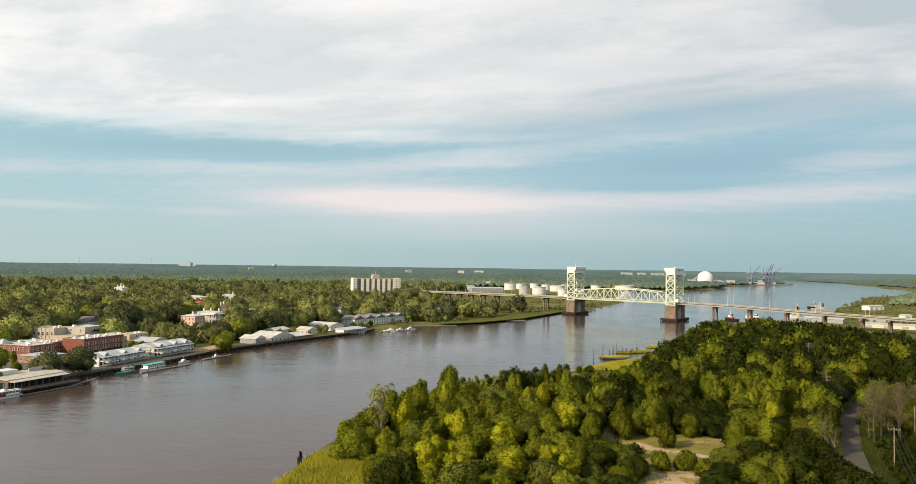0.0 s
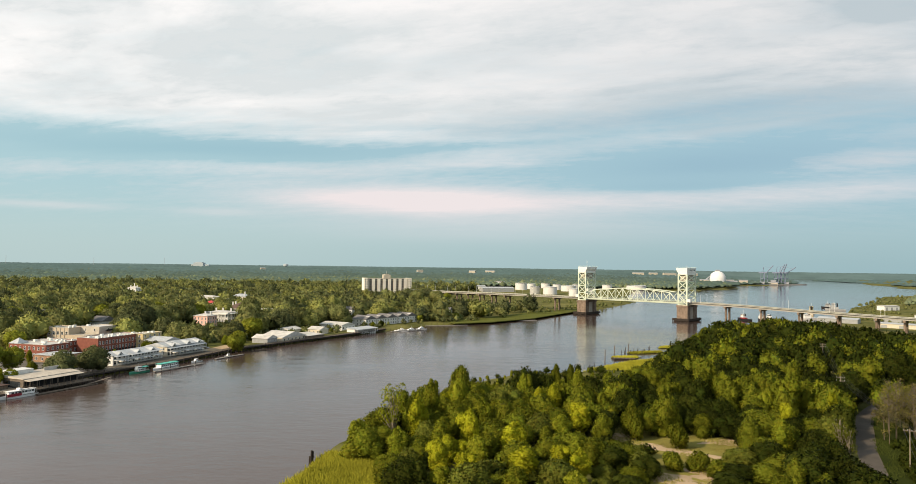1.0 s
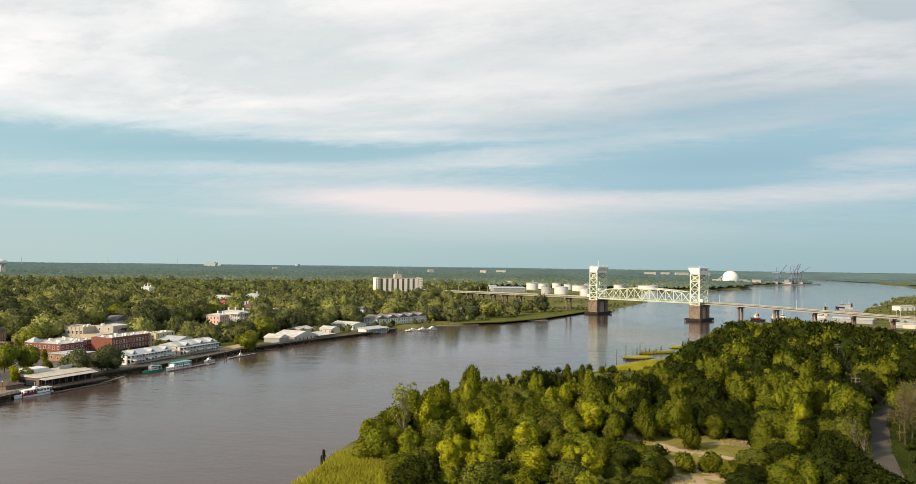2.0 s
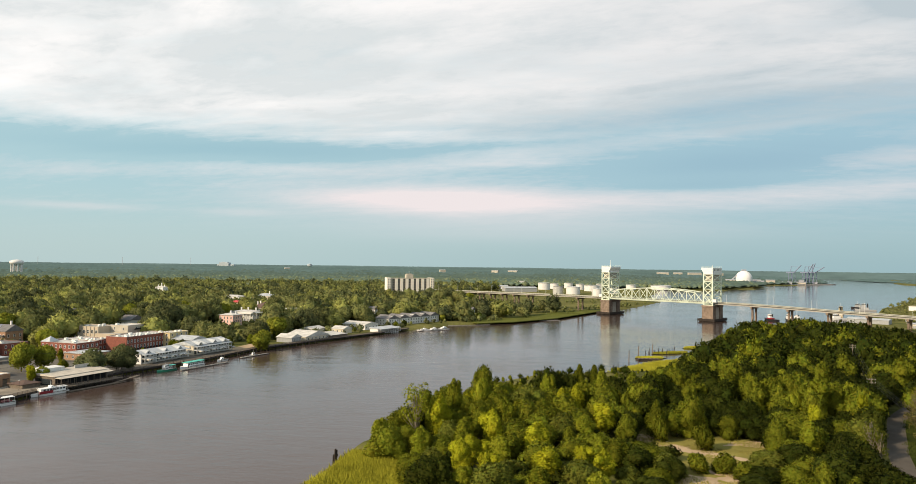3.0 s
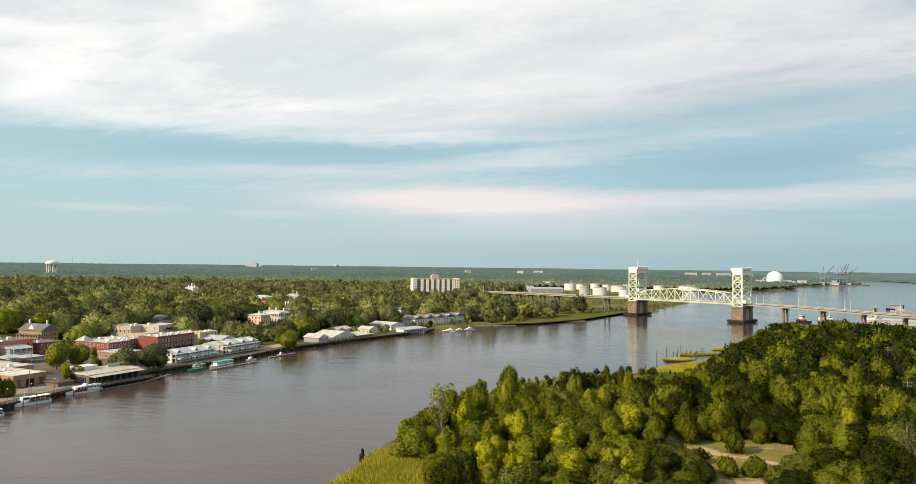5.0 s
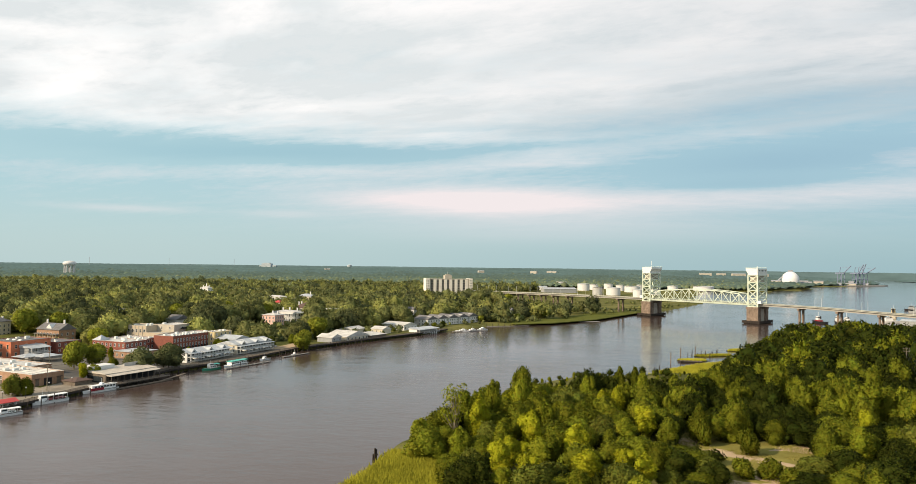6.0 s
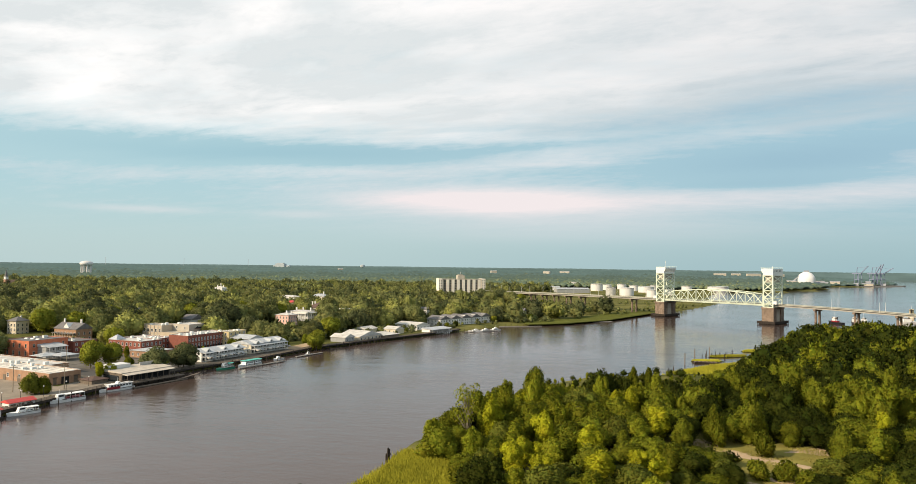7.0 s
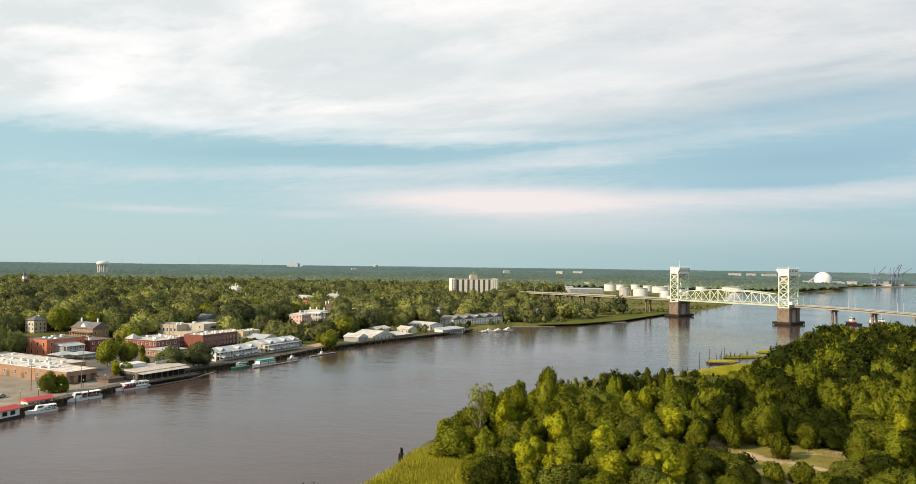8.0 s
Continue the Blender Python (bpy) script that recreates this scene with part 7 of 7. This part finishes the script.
floating_kiosk(-201, 240.5, 68, 10.5, "white floating ticket kiosk with a red roof", 2)


def pole(x, y, h, arms=1, label="weathered wooden power pole with a crossarm", turn=0, z=None, group="power poles"):
    p = thing("power_pole", pose(x, y, z_at(x, y) if z is None else z, 0, 0, turn), label, "power pole", group)
    part("pole", Shape().tube(0, 0, -0.5, h, 0.19, 0.13, 8), BARK_PALE, p)
    for k in range(arms):
        arm = part("crossarm", Shape().box(-1.6, 1.6, -0.08, 0.08, h - 0.7 - k * 1.3, h - 0.5 - k * 1.3), TIMBER, p)
        for q in (-1.4, -0.5, 0.5, 1.4):
            part("insulator", Shape().tube(q, 0, h - 0.5 - k * 1.3, h - 0.25 - k * 1.3, 0.06, n=6), STEEL_WHITE, arm)
    return p


def wire(points, sag, label="thin black power line between the poles", r=0.035):
    """One cable that sags between its poles."""
    way = [Vector(points[0])]
    for a, b in zip(points, points[1:]):
        way += [Vector(a).lerp(Vector(b), k / 8) - Vector((0, 0, 4 * sag * (k / 8) * (1 - k / 8))) for k in range(1, 9)]
    v, f = [], []
    for k, p in enumerate(way):
        d = (way[min(k + 1, len(way) - 1)] - way[max(k - 1, 0)]).normalized()
        side = d.cross(Vector((0, 0, 1))).normalized() * r
        up = side.cross(d)
        v += [p + side, p + up, p - side, p - up]
        if k:
            f += [(4 * k - 4 + i, 4 * k - 4 + (i + 1) % 4, 4 * k + (i + 1) % 4, 4 * k + i) for i in range(4)]
    n = 4 * (len(way) - 1)
    tagged(part("power_line", Shape().add(v, f + [(3, 2, 1, 0), (n, n + 1, n + 2, n + 3)]), BLACK), label, "cable", group="power lines")


LINE = [(96, 140, 12.0, 1), (123, 191, 12.4, 1), (152, 279, 13.0, 2), (202, 389, 14.5, 2), (290, 548, 15.5, 3)]
for x, y, h, arms in LINE:
    pole(x, y, h, arms, turn=-30)
for dx in (-1.4, -0.5, 0.5, 1.4):
    wire([(x + dx * 0.87, y - dx * 0.5, 1.9 + h - 0.25) for x, y, h, _ in LINE], 1.0)
pole(149, 221, 12.5, 0, "bare wooden pole among leafless trees")


BARK_GREY = material("grey_brown_bark", (0.13, 0.105, 0.072), 0.9, vary=0.4, scale=2.0, bump=0.4)


def bare_tree(x, y, seed, h):
    rng = np.random.default_rng(seed)
    segs = [((0, 0, -0.5), (0.1, 0, h * 0.45), 0.16, 0.12), ((0.1, 0, h * 0.45), (rng.normal(0, 0.5), rng.normal(0, 0.5), h), 0.12, 0.03)]
    for k in range(26):
        z = h * (0.35 + 0.6 * rng.random())
        a, l = rng.random() * 6.28, (1.1 - z / h) * 4.2 + 0.5
        p = (0.1, 0, z)
        q = (l * math.cos(a), l * math.sin(a), z + l * 0.9)
        segs.append((p, q, 0.055, 0.02))
        for j in range(3):
            m = [p[i] + (q[i] - p[i]) * (0.4 + 0.2 * j) for i in range(3)]
            e = rng.normal(0, 0.5, 3)
            segs.append((m, (m[0] + e[0], m[1] + e[1], m[2] + 0.9), 0.03, 0.012))
    t = thing("bare_tree", pose(x, y, z_at(x, y), 0, 0, seed * 50), "slender half-bare tree with pale limbs and thin dry leaves", "tree", "half-bare trees by the road")
    part("trunk", cone_tubes(rng, segs, 4), BARK_GREY, t)
    cs = rng.normal(0, 1, (16, 3)) * np.array([1.7, 1.7, 3.0]) + np.array([0, 0, h * 0.62])
    v, f, n = foliage(rng, cs, np.full(16, 0.9), 620, 0.22, core=0.0)
    part("crown", soup("crown", v, f, LEAF_BROWN, n), None, t, "sparse dry leaves")


for k, (x, y) in enumerate(((137, 223), (141, 226), (145, 232), (150, 236), (156, 239), (160, 246), (143, 219), (153, 229), (162, 236), (158, 230), (166, 243), (149, 243), (147, 226), (139, 229), (155, 246), (164, 250), (170, 250), (146, 238), (168, 232), (160, 224), (152, 222), (172, 240))):
    bare_tree(x, y, 300 + k, 14.0 + (k * 37 % 5))


# ---- pilings and wreck in the shallows ----
def piling(x, y, h, r, label, lean=0.0, mat=None):
    p = thing("piling", pose(x, y, 0, lean, lean * 0.6, 0), label, "piling", "pilings in the shallows")
    part("shaft", Shape().tube(0, 0, -2, h, r, r * 0.9, 8), mat or TIMBER, p)
    part("cap", Shape().tube(0, 0, h, h + 0.12, r * 1.05, r * 0.6, 8), TIMBER_DARK, p)


for x, y, h in ((85, 421, 7.0), (95, 441, 7.2), (108, 458, 6.6)):
    piling(x, y, h, 0.3, "tall weathered mooring piling with a pale top", 1.0, TIMBER)
for k, (x, y) in enumerate(((110, 461), (112, 459), (115, 460), (117, 457), (113, 463), (105, 456), (119, 462), (107, 462), (121, 466), (124, 468), (116, 465), (102, 452), (126, 472), (8, 338), (10, 340), (15, 346), (70, 390), (73, 392))):
    piling(x, y, (2.2 if y > 450 else 1.2) + (k * 7 % 5) * 0.4, 0.22, "short dark rotten piling", 3.0 - k % 3, TIMBER_DARK)
post = thing("dolphin", pose(-44.5, 195, 0, 2, 1, 20), "blackened timber mooring dolphin by the reeds", "mooring post")
for dx, dy, h in ((0, 0, 4.4), (0.5, 0.2, 4.1), (0.2, 0.6, 4.3), (-0.4, 0.3, 2.6)):
    part("timber_post", Shape().tube(dx, dy, -2, h, 0.26, 0.22, 8), TIMBER_DARK, post)
part("brace", Shape().box(-0.5, 0.9, -0.1, 0.7, 2.3, 2.7), TIMBER_DARK, post)
wreck = thing("barge_wreck", pose(99, 430, 0.1, 0, 2, 12), "low rotten wreck of a timber barge", "wreck")
part("hull", Shape().prism([(-2.2, -0.6), (2.2, -0.6), (2.5, 0.7), (1.9, 0.75), (1.6, 0.1), (-1.6, 0.1), (-1.9, 0.75), (-2.5, 0.7)], "x", -7.5, 7.5), TIMBER_DARK, wreck)
for k in range(6):
    part("rib", Shape().box(-6.5 + k * 2.5, -6.2 + k * 2.5, -2.4, 2.4, 0.3, 0.9), TIMBER, wreck)

# ---- tank farm, port and far things ----
TANK_WHITE = material("white_tank_paint", (0.66, 0.65, 0.63), 0.5, vary=0.08, scale=0.1, streak=0.3)
TANK_GREY = material("weathered_grey_tank_paint", (0.45, 0.45, 0.43), 0.6, vary=0.3, scale=0.1, streak=0.6)
for x, y, r, h, mat in ((84, 1822, 14.5, 12, TANK_WHITE), (124, 1591, 13.8, 15, TANK_WHITE), (154, 1655, 10.3, 12.5, TANK_WHITE), (135, 1377, 9.9, 14.5, TANK_GREY), (165, 1368, 14.0, 14.5, TANK_WHITE),
                        (198, 1743, 11.3, 12, TANK_WHITE), (214, 1638, 10.2, 12.5, TANK_WHITE), (230, 1556, 17.5, 12.5, TANK_WHITE), (204, 1310, 9.4, 13, TANK_WHITE), (277, 1745, 8.8, 11, TANK_GREY),
                        (351, 1716, 12.4, 10.5, TANK_WHITE), (432, 1747, 25.2, 9.5, TANK_WHITE), (255, 1420, 10, 11, TANK_WHITE)):
    z = z_at(x, y)
    t = thing("storage_tank", pose(x, y, z), "white steel storage tank" if mat is TANK_WHITE else "weathered grey steel storage tank", "storage tank", "tank farm")
    part("shell", Shape().lathe([(r, -1), (r, h - 0.5), (r + 0.2, h - 0.5), (r + 0.2, h), (r, h), (r * 0.5, h + 0.9), (0.3, h + 1.3)], n=36), mat, t)
    part("rail", Shape().lathe([(r, h + 0.95), (r + 0.06, h + 0.95), (r + 0.06, h + 1.05), (r, h + 1.05)], n=24), STEEL_WHITE, t)
    part("stair", Shape().beam((r * 0.2, -r - 0.4, 0), (-r * 0.75, -r * 0.75, h), 0.7, 0.4), STEEL_WHITE, t)
    FREE.append((x, y, r + 10))


def shed(x, y, w, d, h, rise, turn, wall, roof, label, name="industrial_shed", doors=3):
    b = building(name, label, (x, y), (w, d, h), wall, roof, "gable_x", rise, turn=turn, seed=int(x + y), category="shed", group="industrial sheds")
    for k in range(doors):
        part("door", Shape().box(-w * (k + 0.7) / doors, -w * (k + 0.35) / doors, -0.12, 0, 0, h * 0.7), GREY_WALL, b)


shed(98, 1440, 70, 26, 8, 3, 15, GREY_WALL, METAL_ROOF, "long grey shed by the tank farm")
shed(40, 1560, 40, 20, 7, 2, 10, WHITE, METAL_ROOF, "pale shed by the tank farm")
shed(615, 975, 29, 12, 6.0, 1.0, 20, WHITE, WHITE_ROOF, "long white warehouse on the far bank")
shed(543, 808, 11, 8, 3.6, 1.6, 15, WHITE, WHITE_ROOF, "small white house on the far bank", "small_house", 1)
shed(408, 716, 38, 16, 4.2, 1.6, -40, GREY_WALL, METAL_ROOF, "pale shipyard shed below the viaduct")
shed(440, 650, 46, 14, 4.0, 1.2, -40, CREAM, METAL_ROOF, "long tan shipyard building below the viaduct")
shed(470, 742, 26, 14, 4.2, 1.2, -40, GREY_WALL, METAL_ROOF, "pale shipyard shed with a metal roof")
shed(520, 700, 30, 14, 4.2, 1.2, -40, CREAM, METAL_ROOF, "white shipyard shed on the bank")


def ship(x, y, heading, length, hull_mat, house_mat, label, name="tugboat", tall=6.0):
    s = thing(name, pose(x, y, 0, 0, 0, heading), label, "ship", "vessels at the shipyard")
    part("hull", hull_shape(length, length * 0.28, 2.0, sheer=1.0), hull_mat, s)
    part("deckhouse", Shape().box(-length * 0.15, length * 0.25, -length * 0.09, length * 0.09, 2.0, 3.3 if house_mat is RED_PAINT else 4.8), house_mat, s)
    part("bridge_house", Shape().box(0, length * 0.2, -length * 0.07, length * 0.07, 3.3 if house_mat is RED_PAINT else 4.8, tall + 1.2), WHITE if house_mat is RED_PAINT else house_mat, s)
    part("windscreen", Shape().box(-0.1, length * 0.2 + 0.1, -length * 0.07 - 0.05, length * 0.07 + 0.05, tall - 0.2, tall + 0.6), GLASS, s)
    part("funnel", Shape().tube(-length * 0.08, 0, 4.8, tall + 1.5, length * 0.035, n=10), BLACK, s)
    part("mast", Shape().tube(length * 0.08, 0, tall, tall + 6, 0.12, n=6), STEEL_WHITE, s)


ship(312, 770, 110, 20, BLACK, RED_PAINT, "red and black tugboat moored by the shipyard")
ship(332, 772, 80, 22, BLACK, WHITE, "black-hulled tugboat with a white deckhouse")
ship(345, 780, 100, 16, WHITE, WHITE, "white work boat moored by the shipyard", "work_boat", 5.0)
ship(398, 800, 190, 22, WHITE, WHITE, "large white yacht at the shipyard quay", "yacht", 5.0)
ship(455, 905, 60, 30, CREAM, YELLOW_WALL, "tan ship with a tall deckhouse at the quay", "ship", 8.5)
ship(549, 1040, 170, 20, BLACK, GREY_WALL, "dark tugboat moored in the river")
ship(530, 985, 150, 26, GREY_WALL, GREY_WALL, "grey ship moored near the bank", "ship", 9.0)
# grey with the haze over the far port mixed in
PORT_HAZE = material("hazy_port_paint", (0.34, 0.35, 0.38), 0.8, vary=0.3, scale=0.02, coords="World")
DOME_WHITE = material("white_dome_paint", (0.74, 0.73, 0.72), 0.6, vary=0.06, scale=0.05, streak=0.2)
dome = thing("storage_dome", pose(916, 2500, 1.0), "large white storage dome at the port", "storage dome")
part("shell", Shape().lathe([(27.5, 0), (28.5, 14)] + [(28.5 * math.cos(a * math.pi / 20), 20 + 28.5 * math.sin(a * math.pi / 20)) for a in range(0, 10)] + [(0.5, 48.6)], n=40), DOME_WHITE, dome, smooth=True)
part("conveyor", Shape().beam((-48, 0, 12), (-2, 0, 50), 4.0, 3.5).box(-8, 8, -3, 3, 48, 53), PORT_HAZE, dome, "haze-grey conveyor gantry")
FREE.append((916, 2500, 40))
for k, (x, y, w, h) in enumerate(((860, 2480, 30, 16), (970, 2510, 40, 12), (1010, 2500, 30, 16), (1060, 2490, 40, 10), (1120, 2540, 60, 9), (1190, 2590, 50, 8), (990, 2620, 60, 14), (1150, 2570, 16, 16))):
    b = thing("port_building", pose(x, y, 0, 0, 0, -20), "low port building in haze grey", "building", "port buildings")
    part("wall", Shape().box(-w / 2, w / 2, -10, 10, -2, h), PORT_HAZE if k % 2 else CONCRETE_PALE, b)
    part("roof", Shape().prism([(-10.5, h), (10.5, h), (0, h + 2.5)], "x", -w / 2 - 1, w / 2 + 1), PORT_HAZE, b)
CRANE_PAINT = material("dull_blue_crane_paint", (0.20, 0.235, 0.33), 0.8, vary=0.2)
for k, (x, boom) in enumerate(((1112, 48), (1166, 62), (1182, 70), (1200, 35))):
    c = thing("port_crane", pose(x, 2560 + 8 * k, 1.5, 0, 0, -60), "tall blue-grey port crane with a raised boom", "crane", "port cranes")
    for sx in (-9, 9):
        for sy in (-8, 8):
            part("leg", Shape().beam((sx, sy, 0), (sx * 0.8, sy, 44), 1.4), CRANE_PAINT, c)
    part("portal_beam", Shape().box(-9, 9, -9, 9, 22, 24), CRANE_PAINT, c)
    part("trolley_girder", Shape().box(-22, 12, -2, 2, 42, 46), CRANE_PAINT, c)
    a = radians(boom)
    part("boom", Shape().beam((10, 0, 44), (10 + 42 * math.cos(a), 0, 44 + 36 * math.sin(a)), 2.4), CRANE_PAINT, c)
    part("stay", Shape().beam((-6, 0, 44), (-2, 0, 66), 1.4).beam((-2, 0, 66), (10 + 30 * math.cos(a), 0, 44 + 27 * math.sin(a)), 0.7), CRANE_PAINT, c)
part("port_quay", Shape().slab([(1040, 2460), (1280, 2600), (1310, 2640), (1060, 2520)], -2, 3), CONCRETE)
tagged(bpy.data.objects["port_quay"], "long concrete port quay", "quay", kind="structure")
for k, (slope, far_off, wide) in enumerate(((0.006, 3500, 34), (0.032, 3600, 50), (0.250, 3650, 60), (0.272, 3700, 44), (0.296, 3650, 70), (0.330, 3600, 48), (-0.072, 3500, 30), (-0.306, 3600, 26))):
    b = thing("distant_warehouse", pose(slope * far_off, far_off, 26, 0, 0, -20 + 7 * k), "long white warehouse far off among the woods", "warehouse", "far warehouses")
    part("wall", Shape().box(-wide / 2, wide / 2, -9, 9, -8, 5), CONCRETE_PALE, b)
    part("roof", Shape().prism([(-9.4, 5), (9.4, 5), (0, 6.5)], "x", -wide / 2 - 0.6, wide / 2 + 0.6), METAL_ROOF, b)
wt = thing("water_tower", pose(-1596, 2200, 6.0), "white water tower on fluted columns above the trees", "water tower")
part("tank", Shape().lathe([(13, 34), (19, 36), (21.5, 40), (21.5, 43), (19, 47), (12, 50), (0.5, 51.5)], n=32), TANK_WHITE, wt, smooth=True)
for k in range(8):
    part("column", Shape().tube(15.5 * math.cos(k * math.tau / 8), 15.5 * math.sin(k * math.tau / 8), -6, 37, 2.2, n=10), TANK_WHITE, wt)
part("core", Shape().tube(0, 0, -6, 36, 4.0, n=12), TANK_GREY, wt)
ch = thing("church", pose(-951, 1100, 6, 0, 0, -16) @ Matrix.Scale(0.8, 4), "brick church with a tall dark steeple among trees", "church")
part("nave", Shape().box(-10, 10, 0, 34, -4, 11).prism([(-10.5, 11), (10.5, 11), (0, 20)], "y", 0, 34), BRICK_TAN, ch)
part("tower", Shape().box(-4, 4, -6, 2, -4, 20).box(-4.4, 4.4, -6.4, 2.4, 20, 21), BRICK_TAN, ch)
part("belfry", Shape().box(-3.2, 3.2, -5.2, 1.2, 21, 27), WHITE, ch, "white belfry")
part("spire", Shape().lathe([(3.8, 27), (0.1, 43)], 0, -2, n=8), GREY_ROOF, ch, "dark slender spire")
# bluish grey that carries the distance haze in its colour
HAZE_GREY = material("haze_grey_wall", (0.42, 0.47, 0.50), 0.9, vary=0.1, scale=0.02)
far = thing("distant_block", pose(-1683, 4200, 24), "building on the horizon in pale haze grey", "building")
part("wall", Shape().box(-30, 30, -20, 20, -10, 30).box(-20, 20, -14, 14, 30, 34), HAZE_GREY, far)
part("wing", Shape().box(-48, -30, -12, 12, -10, 20).box(30, 62, -12, 12, -10, 19), HAZE_GREY, far)
far2 = thing("distant_water_tower", pose(-1140, 4200, 24), "small water tower on the horizon in pale haze grey", "water tower")
part("tank", Shape().lathe([(8, 12), (15, 16), (15, 26), (4, 30)], n=16).box(-10, -8, -2, 2, -8, 14).box(8, 10, -2, 2, -8, 14), HAZE_GREY, far2)
for x, y in ((-2350, 4200), (-1860, 4100), (-2700, 3900)):
    m = thing("radio_mast", pose(x, y, 20), "thin haze-grey mast on the horizon", "mast", "far masts")
    part("mast", Shape().beam((0, 0, -10), (0, 0, 62), 1.2), PORT_HAZE, m)
for x, y in ((-430, 1210), (-250, 700), (-215, 760), (-185, 590), (-120, 600), (10, 1000), (40, 1050)):
    pole(x, y, 15.0, 1, "tall wooden power pole among the trees", 20, None, "town poles")
for x, y in ((-222, 262), (-206, 272), (-203, 340), (-240, 318)):
    pole(x, y, 11.0, 1, "wooden power pole beside the street", 20, None, "town poles")
for x, y in ((-205, 246), (-203, 256), (-202, 268), (-201, 281), (-208, 240)):
    l = thing("street_lamp", pose(x, y, 1.95), "small lamp post with a round white globe", "street lamp", "lamps of the river walk")
    part("post", Shape().tube(0, 0, 0, 4.0, 0.08, n=6), BLACK, l)
    part("globe", Shape().lathe([(0.1, 4.0), (0.3, 4.25), (0.1, 4.55)], n=10), WHITE, l, "white globe")


for k, (x, y, a) in enumerate(along([(-195.5, 226), (-193, 252), (-188.5, 288), (-181, 335), (-161, 384), (-147, 438), (-121, 488)], 6.5)):
    q = thing("mooring_pile", pose(x, y, 0, (k * 13 % 5 - 2), (k * 7 % 5 - 2), 0), "dark timber mooring pile beside the quay", "mooring pile", "piles along the quay")
    part("shaft", Shape().tube(0, 0, -3, 2.6 + (k * 11 % 4) * 0.4, 0.2, 0.17, 7), TIMBER_DARK, q)
wire([(-222, 262, 12.2), (-206, 272, 12.2), (-203, 340, 12.2)], 1.0)
wire([(-300, 330, 12.0), (-240, 318, 12.2), (-203, 340, 12.2)], 1.2)


def car(x, y, turn, mat, label):
    c = thing("car", pose(x, y, 1.97, 0, 0, turn), label, "car", "parked cars")
    part("body", Shape().prism([(-2.2, 0.35), (2.2, 0.35), (2.25, 0.8), (1.3, 0.95), (0.6, 1.45), (-1.2, 1.45), (-1.9, 0.95), (-2.25, 0.85)], "y", -0.88, 0.88), mat, c)
    part("glass", Shape().prism([(1.15, 0.97), (0.6, 1.38), (-1.15, 1.38), (-1.75, 0.97)], "y", -0.9, 0.9), GLASS, c)
    for sx in (-1.4, 1.4):
        for sy in (-0.85, 0.85):
            part("wheel", Shape().beam((sx, sy - 0.1, 0.33), (sx, sy + 0.1, 0.33), 0.66, n=12), BLACK, c)


car(-207, 224, 70, WHITE, "white car parked beside the river walk")
car(-222, 246, 100, GREY_WALL, "grey car parked in the gravel lot")
car(-209, 338, 75, RED_PAINT, "red car on the street")
car(-212, 352, 75, WHITE, "white car on the street")

town_trees()
garden_shrubs()
bank_shrubs()
far_woods()
